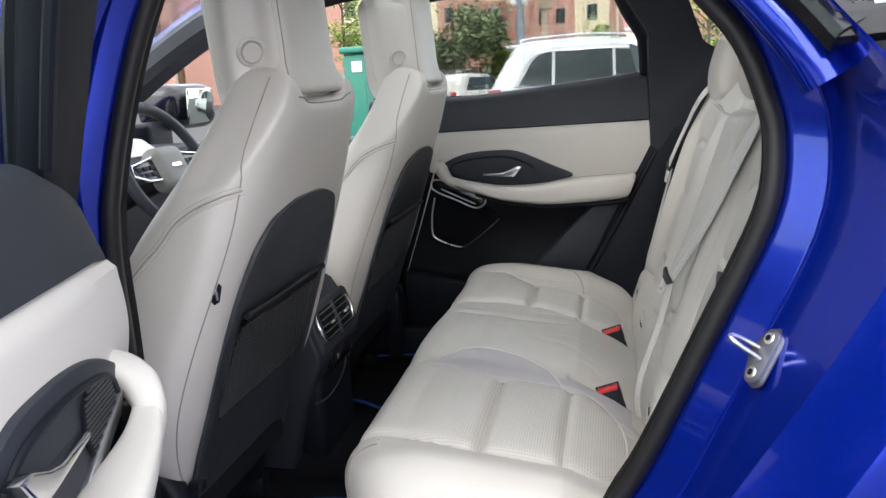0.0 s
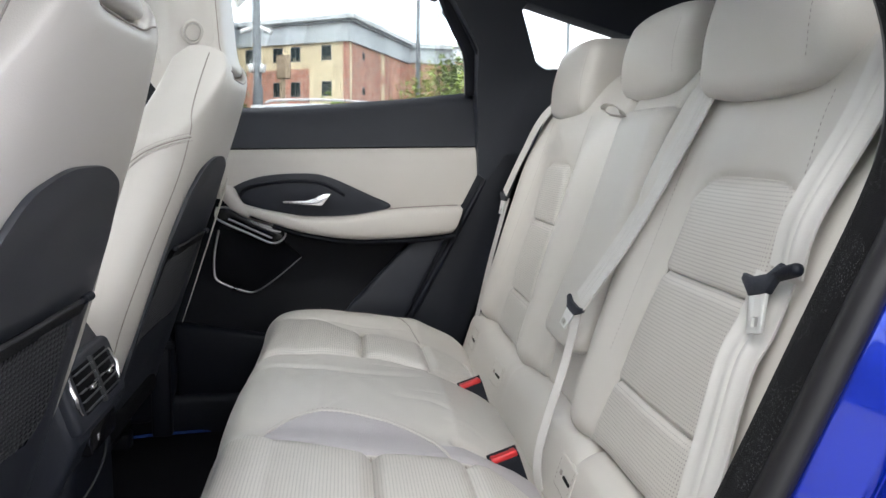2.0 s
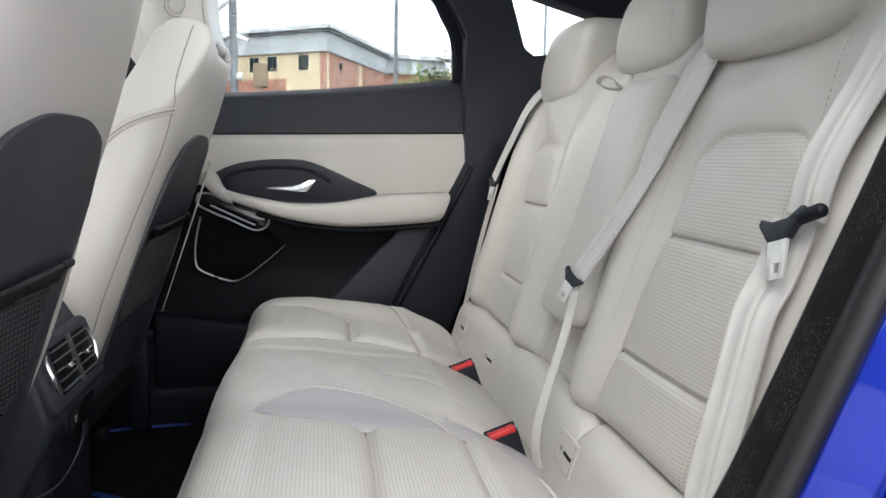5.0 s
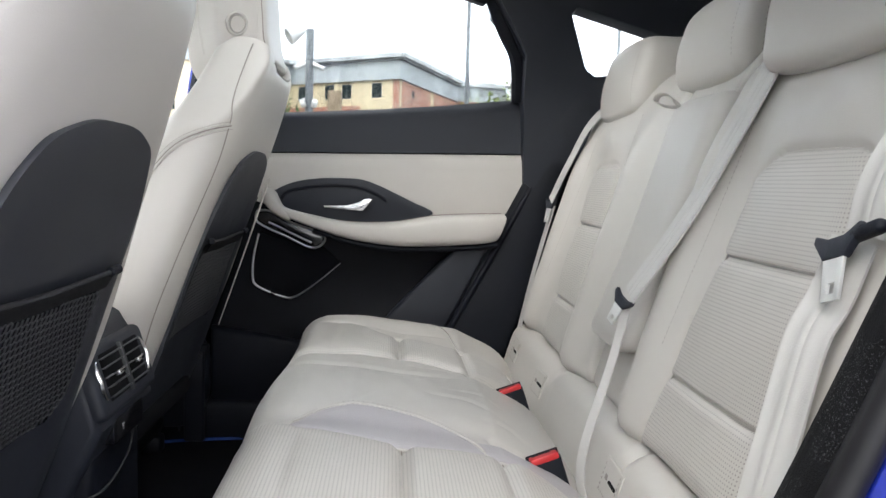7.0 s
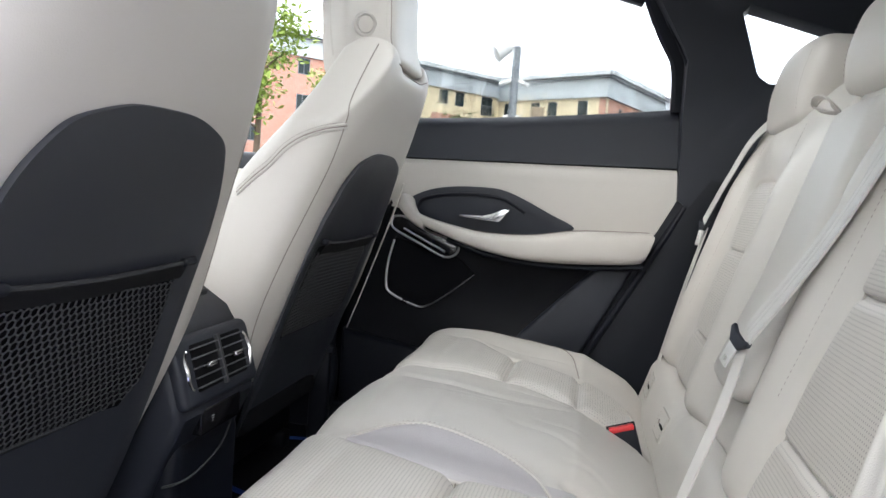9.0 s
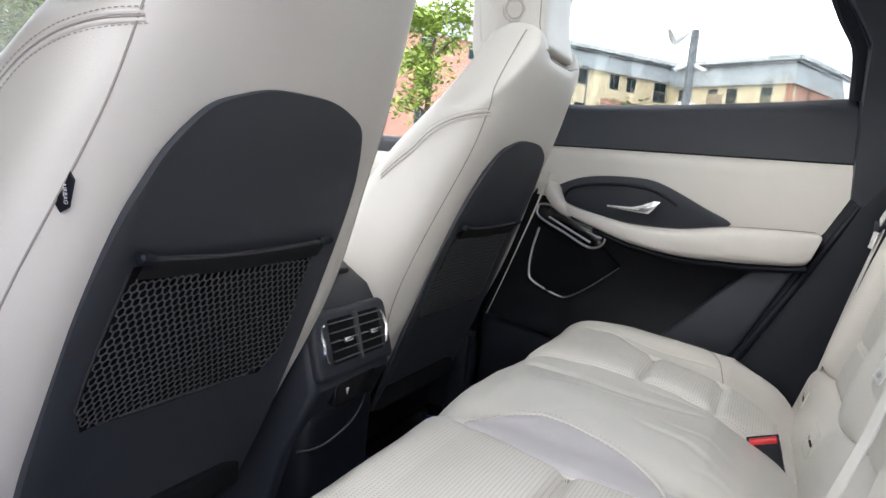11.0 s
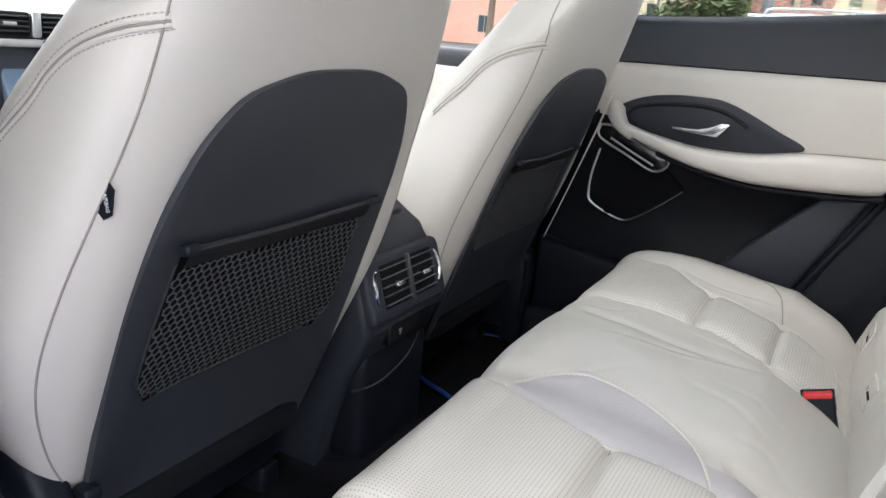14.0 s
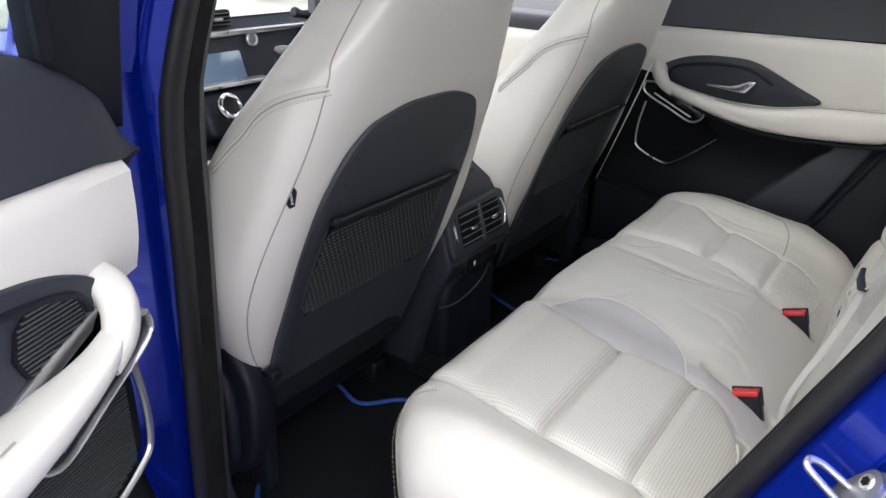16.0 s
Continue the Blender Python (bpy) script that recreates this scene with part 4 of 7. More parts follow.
    for i in range(41):
        u = i / 40
        z = 1.205 + 0.250 * u
        low = math.sqrt(max(0.0, 1 - max(0.0, (0.22 - u) / 0.22) ** 2))
        high = math.sqrt(max(0.02, 1 - max(0.0, (u - 0.84) / 0.16) ** 2))
        w = (0.72 + 0.28 * low) * (0.25 + 0.75 * high) * (1 - 0.05 * ease(u, 0.4, 1.0))
        cx = -0.522 - 0.08 * (z - 1.30)
        rings.append([(min(cx + q * (0.6 + 0.4 * low) * (0.4 + 0.6 * high), seat_x(z) - 0.03 + 0.7 * max(0, z - 1.225)), p * w, z) for p, q in loop])
    hr = part("headrest", loft(rings), leather, s, "cream leather headrest with winged sides")
    bm = rbox(-0.075, 0.045, -0.104, 0.104, 0.0, 0.215, 0.014, 5, (2, 8, 10))
    for v in bm.verts:
        u = v.co.z / 0.215
        v.co.x += -0.26 * min(v.co.z, 0.045) - 0.07 * max(0, v.co.z - 0.045) + seat_x(1.30) - 0.073 - 0.006 * (abs(v.co.y) / 0.104) ** 4
        v.co.y *= 1 - 0.08 * ease(v.co.z, 0.0, 0.06) - 0.04 * u
        v.co.z += 1.243
    part("rear_insert", bm, leather, hr, "smooth leather rear insert of the headrest")
    for sgn in (-1, 1):
        row = [(seat_x(1.30) - 0.038 - 0.26 * min(0.010 + 0.195 * i / 24, 0.045) - 0.07 * max(0, 0.195 * i / 24 - 0.035), sgn * (0.0995 - 0.007 * ease(i / 24, 0, 0.3) - 0.004 * i / 24), 1.253 + 0.195 * i / 24) for i in range(25)]
        part("seam", sweep(row, circle(0.0011, 5), up=(1, 0, 0)), shadow_seam, hr)
    hem = snapped([(seat_x(1.236) - 0.0005, -0.108 + 0.216 * i / 24, 1.2365 + 0.004 * (2 * i / 24 - 1) ** 4) for i in range(25)], shell, 0.0004)
    part("seam", sweep(hem, circle(0.0012, 5)), shadow_seam, hr)
    turn = Matrix.Translation((-0.4850, -0.1095, 1.304)) @ Matrix.Rotation(radians(-50), 4, "Z") @ Matrix.Rotation(radians(12), 4, "Y")
    bm = cyl((-0.02, 0, 0), (0.003, 0, 0), 0.0145, 28, bevel=0.0015)
    bm.transform(turn)
    btn = part("release_button", bm, leather, hr, "round release button")
    bm = sweep([(0.0, 0.0180 * math.cos(a), 0.0180 * math.sin(a)) for a in [2 * math.pi * i / 28 for i in range(28)]], circle(0.0032, 8), up=(1, 0, 0), loop=True)
    bm.transform(turn)
    part("button_ring", bm, leather, hr)

    # airbag tag in the side seam
    tx, ty, tz = side(0.988, out)
    (tx, ty, tz), = snapped([(tx, ty, tz)], shell, 0.0)
    tag_at = pose(tx + 0.004, ty + out * 0.0015, tz, 14 * -out, 18, 20 * -out)
    bm = slab([(0.001, 0.017), (0.006, 0.012), (0.007, -0.011), (0.001, -0.018), (-0.006, -0.012), (-0.001, 0.002)], 1, -0.0012, 0.0012, 0.0005)
    bm.transform(tag_at)
    tag = part("airbag_tag", bm, black_hard, s, "black woven tag")
    fc = bpy.data.curves.new("tag_text", "FONT")
    fc.body, fc.size, fc.align_x, fc.align_y, fc.extrude = "AIRBAG", 0.0048, "CENTER", "CENTER", 0.0002
    tmp = bpy.data.objects.new("tag_text", fc)
    me = bpy.data.meshes.new_from_object(tmp)
    bpy.data.objects.remove(tmp)
    me.materials.append(pale_print)
    tob = new("tag_lettering", me)
    me.transform(tag_at @ pose(0.0015, out * 0.0014, -0.001, 90, 72, 0 if out < 0 else 180))
    tob.parent = tag
    return s


front_seat("cream leather passenger seat with black rear panel and net pocket", -1).matrix_basis = pose(0, MID - SEAT_Y, 0)
front_seat("cream leather driving seat with black rear panel and net pocket", 1).matrix_basis = pose(0.010, MID + SEAT_Y, 0)

# ---- floor, console, mats ----
floor = tagged(part("floor", rbox(-2.0, 0.6, 0.82, 2.19, FLOOR - 0.06, FLOOR, 0.01, 2), black_carpet), "black carpeted car floor", "floor", kind="structure")
part("tunnel", rbox(-1.9, 0.0, MID - 0.11, MID + 0.11, FLOOR - 0.02, FLOOR + 0.05, 0.04, 4), black_carpet, floor)


def mat(outline):
    m = thing("floor_mat", "black carpet floor mat edged in blue piping", "floor mat", "floor mats")
    path = smooth_path([(x, y, 0) for x, y in outline + outline[:1]], 6)[:-1]
    part("mat_carpet", slab([(p.x, p.y) for p in path], 2, FLOOR + 0.002, FLOOR + 0.010, 0.002), black_carpet, m)
    part("mat_edging", sweep([(p.x, p.y, FLOOR + 0.011) for p in path], circle(0.0045, 8), loop=True), blue_piping, m, "blue woven edging")


mat([(-0.60, 0.90), (-0.655, 0.955), (-0.665, 0.99), (-0.745, 1.01), (-0.79, 1.12), (-0.797, 1.262), (-0.74, 1.255), (-0.668, 1.235), (-0.59, 1.305), (-0.40, 1.32), (-0.25, 1.30), (-0.25, 0.90)])
mat([(-0.60, 2.12), (-0.70, 2.10), (-0.76, 2.05), (-0.77, 1.86), (-0.70, 1.80), (-0.63, 1.77), (-0.52, 1.72), (-0.25, 1.71), (-0.25, 2.12)])

console = thing("centre_console", "black centre console with rear air vents", "console")
side_outline = [(-0.575, 0.70), (-0.585, 0.735), (-0.605, 0.80), (-0.62, 0.83), (-0.68, 0.868), (-0.80, 0.885), (-1.05, 0.88), (-1.05, 0.45), (-0.66, 0.45), (-0.62, 0.60)]
part("console_body", slab(side_outline, 1, MID - 0.112, MID + 0.112, 0.014, 3), black_soft, console)
vent = part("vent_bezel", rbox(-0.03, 0.006, -0.108, 0.108, -0.052, 0.048, 0.010, 3), black_soft, console, "dark grey vent surround")
vent.matrix_basis = pose(-0.588, MID, 0.762, 0, -17, 0)
for sgn in (-1, 1):
    part("vent_mouth", rbox(0.0015, 0.0075, sgn * 0.039 - 0.0355, sgn * 0.039 + 0.0355, -0.033, 0.034, 0.003, 2), opening_shade, vent, "dark vent mouth")
    for k in range(5):
        z = -0.0265 + 0.0135 * k
        part("vent_slat", rbox(0.004, 0.0112, sgn * 0.039 - 0.035, sgn * 0.039 + 0.035, z - 0.0009, z + 0.0009, 0.0006, 2), slat_grey, vent)
    part("vent_tab", rbox(0.008, 0.019, sgn * 0.039 - 0.012, sgn * 0.039 + 0.012, -0.0035, 0.0035, 0.002, 2), chrome, vent, "silver slat tab")
    ringp = [(0.008 - 0.004 * abs(math.sin(a)), sgn * (0.083 + 0.010 * math.cos(a)), 0.026 * math.sin(a)) for a in [-math.pi / 2 + math.pi * i / 14 for i in range(15)]]
    part("thumb_wheel", sweep(ringp, circle(0.0032, 8), up=(1, 0, 0)), chrome, vent, "chrome-edged thumb wheel")
part("centre_bar", rbox(0.002, 0.0125, -0.0035, 0.0035, -0.036, 0.037, 0.0015, 2), grey_trim, vent)
part("switch_plate", rbox(-0.665, -0.630, MID - 0.045, MID + 0.045, 0.848, 0.858, 0.004, 2), black_hard, console, "small switch plate").matrix_basis = pose(0, 0, 0)
for sgn in (-1, 1):
    part("switch", rbox(-0.660, -0.637, MID + sgn * 0.02 - 0.016, MID + sgn * 0.02 + 0.016, 0.854, 0.861, 0.002, 2), grey_trim, console)
flap = part("power_flap", rbox(-0.600, -0.5745, MID - 0.056, MID + 0.060, 0.664, 0.704, 0.005, 3), black_gloss, console, "flap over the power socket")
for i, (a, b) in enumerate(((-0.002, 0.010), (0.0, 0.008), (0.0015, 0.0065))):
    z = 0.688 - 0.0036 * i
    part("printed_mark", rbox(-0.5750, -0.5738, MID - 0.030 + 0.7 * a, MID - 0.030 + 0.7 * b, z - 0.0008, z + 0.0008, 0.0002, 1), pale_print, flap)
part("lower_shell", rbox(-0.66, -0.59, MID - 0.095, MID + 0.095, 0.47, 0.66, 0.02, 4), black_hard, console)
part("chrome_strip", sweep(smooth_path([(-0.598, MID - 0.115, 0.610), (-0.586, MID - 0.06, 0.608), (-0.586, MID + 0.03, 0.630), (-0.598, MID + 0.09, 0.675)], 6), circle(0.0018, 6)), grey_trim, console)
part("gear_selector", joined(cyl((-1.12, MID + 0.03, 0.88), (-1.14, MID + 0.03, 0.99), 0.012, 12), rbox(-1.17, -1.115, MID + 0.01, MID + 0.05, 0.985, 1.04, 0.018, 4)), black_gloss, console, "black gear selector")
part("dial", cyl((-1.0, MID - 0.02, 0.875), (-1.0, MID - 0.02, 0.91), 0.034, 24, bevel=0.004), satin, console, "silver rotary dial")

# ---- dashboard, wheel ----
dash = thing("dashboard", "black dashboard with sky reflection painted on top and silver strips", "dashboard")
prof = [(-1.30, 0.70), (-1.335, 0.86), (-1.345, 1.02), (-1.36, 1.075), (-1.42, 1.115), (-1.60, 1.13), (-1.95, 1.10), (-1.95, 0.6), (-1.45, 0.58)]
part("dash_body", slab(prof, 1, 0.86, 2.15, 0.02, 3), black_soft, dash)
# Pale leather on top and hood: the windscreen's sky reflection put into colour.
part("dash_top", slab([(-1.357, 1.079), (-1.42, 1.121), (-1.60, 1.137), (-1.92, 1.110), (-1.92, 1.100), (-1.60, 1.126), (-1.42, 1.110)], 1, 0.875, 2.135, 0.002), leather, dash, "dashboard top coloured pale for the reflected sky")
part("binnacle", rbox(-1.66, -1.395, 1.66, 2.06, 1.09, 1.185, 0.05, 5), leather, dash, "instrument hood coloured pale for the reflected sky")
part("silver_strip", rbox(-1.352, -1.334, 0.95, 2.1, 1.038, 1.052, 0.004, 2), satin, dash, "silver trim strip")
for y in (1.36, 1.50):
    part("vent_mouth", rbox(-1.365, -1.343, y - 0.062, y + 0.062, 1.058, 1.098, 0.006, 2), opening_shade, dash)
    for k in range(4):
        part("vent_slat", rbox(-1.352, -1.339, y - 0.058, y + 0.058, 1.064 + 0.0085 * k, 1.0665 + 0.0085 * k, 0.001, 1), grey_trim, dash)
    part("vent_tab", rbox(-1.345, -1.333, y + 0.005, y + 0.03, 1.075, 1.081, 0.002, 2), satin, dash)
part("vent_divider", rbox(-1.356, -1.336, 1.42, 1.438, 1.055, 1.10, 0.004, 2), satin, dash)
bm = rbox(-0.011, 0.011, -0.1125, 0.1125, -0.066, 0.066, 0.006, 2)
bm.transform(pose(-1.338, 1.4725, 0.957, 0, -22, 0))
part("screen", bm, screen_face, dash, "glossy touch screen")
part("controls", rbox(-1.345, -1.318, 1.33, 1.63, 0.80, 0.875, 0.012, 3), black_gloss, dash)
part("control_strip", rbox(-1.328, -1.312, 1.34, 1.62, 0.868, 0.878, 0.003, 2), satin, dash)
for y in (1.40, 1.56):
    part("control_dial", cyl((-1.33, y, 0.835), (-1.295, y, 0.838), 0.028, 24, bevel=0.004), satin, dash, "silver rotary control")

bm = rbox(-0.05, 0.05, -0.115, 0.115, -0.06, 0.055, 0.02, 4)
bm.transform(pose(-1.295, MID, 0.865, 0, -30, 0))
part("control_ramp", bm, black_hard, dash, "sloping black control ramp")
for y in (1.437, 1.573):
    ring = sweep([(0, 0.026 * math.cos(a), 0.026 * math.sin(a)) for a in [2 * math.pi * i / 28 for i in range(28)]], circle(0.006, 8), up=(1, 0, 0), loop=True)
    ring.transform(pose(-1.222, y, 0.905, 0, -30, 0))
    knob = cyl((-0.02, 0, 0), (0.004, 0, 0), 0.024, 24, bevel=0.003)
    knob.transform(pose(-1.222, y, 0.905, 0, -30, 0))
    kn = part("rotary_knob", knob, black_gloss, dash, "black rotary knob")
    part("knob_ring", ring, chrome, kn, "chrome knob ring")
part("stack_strip", rbox(-1.30, -1.268, 1.40, 1.61, 0.934, 0.944, 0.003, 2), satin, dash, "silver strip over the controls")
ring = sweep([(0, 0.015 * math.cos(a), 0.015 * math.sin(a)) for a in [2 * math.pi * i / 24 for i in range(24)]], circle(0.003, 6), up=(1, 0, 0), loop=True)
ring.transform(pose(-1.335, 1.618, 1.025, 0, -15, 0))
part("start_button", joined(cyl((-1.36, 1.618, 1.02), (-1.334, 1.618, 1.025), 0.014, 20, bevel=0.002), ring), satin, dash, "round start button")

wheel = thing("steering_wheel", "black leather steering wheel with silver spokes", "steering wheel")
wm = Matrix.Translation((-1.17, 1.865, 1.055)) @ Matrix.Rotation(radians(-24), 4, "Y")
bm = sweep([(0, 0.182 * math.cos(a), 0.182 * math.sin(a)) for a in [2 * math.pi * i / 40 for i in range(40)]], circle(0.016, 10), up=(1, 0, 0), loop=True)
bm.transform(wm)
part("rim", bm, black_soft, wheel)
bm = rbox(-0.03, 0.03, -0.068, 0.068, -0.062, 0.062, 0.028, 5, (2, 4, 4))
bm.transform(wm)
hub = part("airbag_hub", bm, hub_grey, wheel, "pale hub cover")
bm = rbox(0.028, 0.033, -0.022, 0.022, -0.006, 0.006, 0.002, 2)
bm.transform(wm)
part("badge", bm, chrome, hub, "small silver badge")
for sgn in (-1, 1):
    bm = slab([(sgn * 0.05, 0.035), (sgn * 0.175, 0.02), (sgn * 0.175, -0.02), (sgn * 0.05, -0.03)], 0, -0.01, 0.012, 0.005)
    bm.transform(wm)
    sp = part("spoke", bm, black_gloss, wheel, "switch spoke")
    bm = sweep([(0.014, sgn * 0.06, -0.028), (0.014, sgn * 0.12, -0.024), (0.014, sgn * 0.172, -0.004), (0.014, sgn * 0.165, 0.022), (0.014, sgn * 0.07, 0.036)], circle(0.003, 6), up=(1, 0, 0))
    bm.transform(wm)
    part("spoke_trim", bm, chrome, sp, "chrome spoke trim")
    for k in range(6):
        bm = rbox(0.011, 0.016, sgn * (0.085 + 0.027 * (k % 3)) - 0.010, sgn * (0.085 + 0.027 * (k % 3)) + 0.010, -0.014 + 0.018 * (k // 3), -0.002 + 0.018 * (k // 3), 0.002, 2)
        bm.transform(wm)
        part("switch", bm, black_hard, sp)
bm = slab([(-0.02, -0.06), (0.02, -0.06), (0.03, -0.17), (-0.03, -0.17)], 0, -0.01, 0.01, 0.004)
bm.transform(wm)
part("lower_spoke", bm, satin, wheel, "silver lower spoke")
bm = cyl((-0.22, 0, 0), (-0.02, 0, 0), 0.045, 20)
bm.transform(wm)
part("column", bm, black_hard, wheel)
for sgn in (-1, 1):
    part("stalk", joined(cyl((-1.22, 1.865 + sgn * 0.05, 1.06), (-1.19, 1.865 + sgn * 0.235, 1.10), 0.009, 10), cyl((-1.19, 1.865 + sgn * 0.235, 1.10), (-1.188, 1.865 + sgn * 0.25, 1.104), 0.012, 12, bevel=0.003)), black_hard, wheel, "column stalk")

# ---- rear doors: built once for the far side, shut ----
TRIM = 2.185


def rear_door(parent, far):
    """Trim of a rear door, seen from inside; y grows outwards."""
    T = TRIM
    belt_z = lambda x: 1.104 + 0.022 * (x + 0.4)
    sill_z = lambda x: 1.196 + 0.055 * max(0, x + 0.46) + 0.06 * max(0, x + 0.46) ** 2 if far else curve_soft([(-0.64, 1.06), (-0.62, 1.085), (-0.61, 1.105), (-0.58, 1.143), (-0.54, 1.172), (-0.50, 1.192), (-0.46, 1.204), (-0.3, 1.212), (0.2, 1.24)], x, 0.012)
    xs = [(-0.70 if far else -0.618) + (0.86 if far else 0.77) * i / 44 for i in range(45)]
    rear_edge = lambda z: curve_at([(0.45, -0.20), (0.60, -0.12), (0.73, -0.045), (0.905, 0.045), (1.115, 0.150), (1.20, 0.158), (1.25, 0.15)], z)
    # steel shell and outer skin
    skin = []
    front = -0.655 if far else -0.50
    edge = -0.64 if far else -0.54
    for z in [0.46, 0.55, 0.68, 0.80, 0.92, 1.02, 1.10, 1.20]:
        bow = 0.225 - 0.03 * abs(z - 0.85) / 0.35 - 0.06 * ease(z, 1.02, 1.22) - 0.03 * ease(0.62 - z, 0, 0.16)
        bow = bow if far else bow - 0.055
        skin.append([(front + ((rear_edge(z) + 0.03) - front) * i / 20, T + bow, z) for i in range(21)])
    inner = [[(p[0], T + 0.10, p[2]) for p in r] for r in skin]
    n = 21
    verts = [p for r in skin for p in r] + [p for r in inner for p in r]
    faces = []
    m = len(skin)
    for i in range(m - 1):
        for j in range(n - 1):
            faces.append((i * n + j, i * n + j + 1, (i + 1) * n + j + 1, (i + 1) * n + j))
            o = m * n
            faces.append((o + i * n + j, o + i * n + j + 1, o + (i + 1) * n + j + 1, o + (i + 1) * n + j))
        for j in (0, n - 1):
            faces.append((i * n + j, (i + 1) * n + j, m * n + (i + 1) * n + j, m * n + i * n + j))
    for i in (0, m - 1):
        for j in range(n - 1):
            faces.append((i * n + j, i * n + j + 1, m * n + i * n + j + 1, m * n + i * n + j))
    part("door_skin", mesh(verts, faces), blue_paint, parent, "glossy blue painted door skin")

    # lower trim: a dished dark panel
    rows = []
    for z in [0.47 + (belt_z(0) - 0.47) * i / 26 for i in range(27)]:
        row = []
        for i in range(41):
            u = i / 40
            x = edge + (rear_edge(z) - 0.012 - edge) * u
            y = T + 0.012 + 0.018 * bump01(z, 0.83, 0.10) * bump01(x, -0.18, 0.16) - 0.03 * ease(0.78 - z, 0.0, 0.1)
            y += 0.02 * (ease(u, 0.96, 1.0) + ease(1 - u, 0.96, 1.0))
            row.append((x, y, z))
        rows.append(row)
    bm = loft(rows, closed=False)
    bmesh.ops.solidify(bm, geom=bm.faces[:], thickness=0.05)
    # Darker than the upper trim: the weaker window light is put into the colour.
    part("lower_trim", bm, black_hard, parent, "black moulded lower door trim")
    # upper dark trim under the window
    rows = []
    for k in range(9):
        u = k / 8
        row = []
        for x in xs:
            x = min(x, 0.152)
            low = belt_z(x) - (0 if far else 0.012 * ease(-x, 0.5, 0.62))
            z = low + (max(sill_z(x), low + 0.004) - low) * u
            y = T + 0.004 + 0.022 * u + 0.014 * ease(u, 0.85, 1.0) + (0 if far else 0.03 * ease(-x, 0.54, 0.62))
            row.append((x, y, z))
        rows.append(row)
    rows.append([(x, y + 0.03, z + 0.001) for x, y, z in rows[-1]])
    bm = loft(rows, closed=False)
    bmesh.ops.remove_doubles(bm, verts=bm.verts, dist=1e-5)
    bmesh.ops.solidify(bm, geom=bm.faces[:], thickness=0.03)
    part("upper_trim", bm, black_soft, parent, "black soft-touch upper door trim")
    # cream panel
    rows = []
    for k in range(11):
        u = k / 10
        row = []
        for i in range(37):
            x = edge + (0.15 - edge) * i / 36
            lo = curve_at([(-0.64, 1.005), (-0.49, 0.985), (-0.30, 0.95), (-0.1, 0.935), (0.06, 0.94), (0.16, 0.95)], x)
            z = lo + (belt_z(x) - 0.003 - lo) * u
            front_x = edge if far else curve_soft([(0.93, -0.54), (1.05, -0.545), (1.10, -0.553)], z, 0.01)
            x = front_x + (rear_edge(z) - 0.012 - front_x) * i / 36
            y = T - 0.003 - 0.006 * math.sin(math.pi * min(1, u * 1.15)) + 0.012 * ease(u, 0.94, 1.0)
            row.append((x, y, z))
        rows.append(row)
    bm = loft(rows, closed=False)
    bmesh.ops.remove_doubles(bm, verts=bm.verts, dist=1e-5)
    bmesh.ops.solidify(bm, geom=bm.faces[:], thickness=0.014)
    part("cream_panel", bm, leather, parent, "cream leather door panel")
    # dark pod round the handle
    pod = [(-0.492, 0.988), (-0.478, 1.010), (-0.43, 1.033), (-0.37, 1.044), (-0.30, 1.046), (-0.265, 1.042), (-0.225, 1.028), (-0.16, 0.998), (-0.105, 0.971), (-0.15, 0.955), (-0.25, 0.942), (-0.35, 0.942), (-0.43, 0.960)]
    bm = slab([(q.x, q.z) for q in smooth_path([(x, 0, z) for x, z in pod + pod[:1]], 4)[:-1]], 1, T - 0.016, T + 0.03, 0.004, 2)
    podo = part("handle_pod", bm, black_soft, parent, "matt black handle surround")
    cup = smooth_path([(-0.46, T - 0.017, 0.985), (-0.44, T - 0.017, 1.012), (-0.36, T - 0.017, 1.027), (-0.28, T - 0.017, 1.026), (-0.235, T - 0.017, 1.008), (-0.215, T - 0.017, 0.995)], 6)
    part("pod_rim", sweep(cup, circle(0.004, 8), up=(0, 1, 0)), black_hard, podo)
    if not far:
        face = [(-0.452, 0.985), (-0.444, 1.008), (-0.428, 1.018), (-0.392, 1.021), (-0.376, 1.010), (-0.370, 0.986), (-0.380, 0.966), (-0.40, 0.958), (-0.435, 0.965)]
        tw = part("tweeter_grille", slab(face, 1, T - 0.0195, T - 0.01, 0.002), speaker_mesh, podo, "small dark ribbed speaker grille")
        for k in range(14):
            z = 0.963 + 0.0042 * k
            x0 = curve_at([(0.958, -0.41), (0.966, -0.433), (0.985, -0.449), (1.008, -0.441), (1.021, -0.40)], z)
            x1 = curve_at([(0.958, -0.40), (0.966, -0.383), (0.986, -0.373), (1.010, -0.378), (1.021, -0.392)], z)
            part("grille_rib", rbox(x0, x1, T - 0.0207, T - 0.018, z, z + 0.0017, 0.0006, 1), grey_trim, tw)
    handle = [(-0.358, 0.983), (-0.305, 0.984), (-0.285, 0.990), (-0.262, 1.001), (-0.245, 1.001), (-0.257, 0.985), (-0.268, 0.972), (-0.295, 0.973), (-0.358, 0.978)]
    bm = slab(handle, 1, T - 0.038, T - 0.026, 0.004, 3)
    hd = part("door_handle", bm, chrome, parent, "satin chrome inner door handle")
    part("handle_stem", rbox(-0.28, -0.26, T - 0.03, T - 0.014, 0.978, 0.994, 0.004, 2), black_hard, hd)
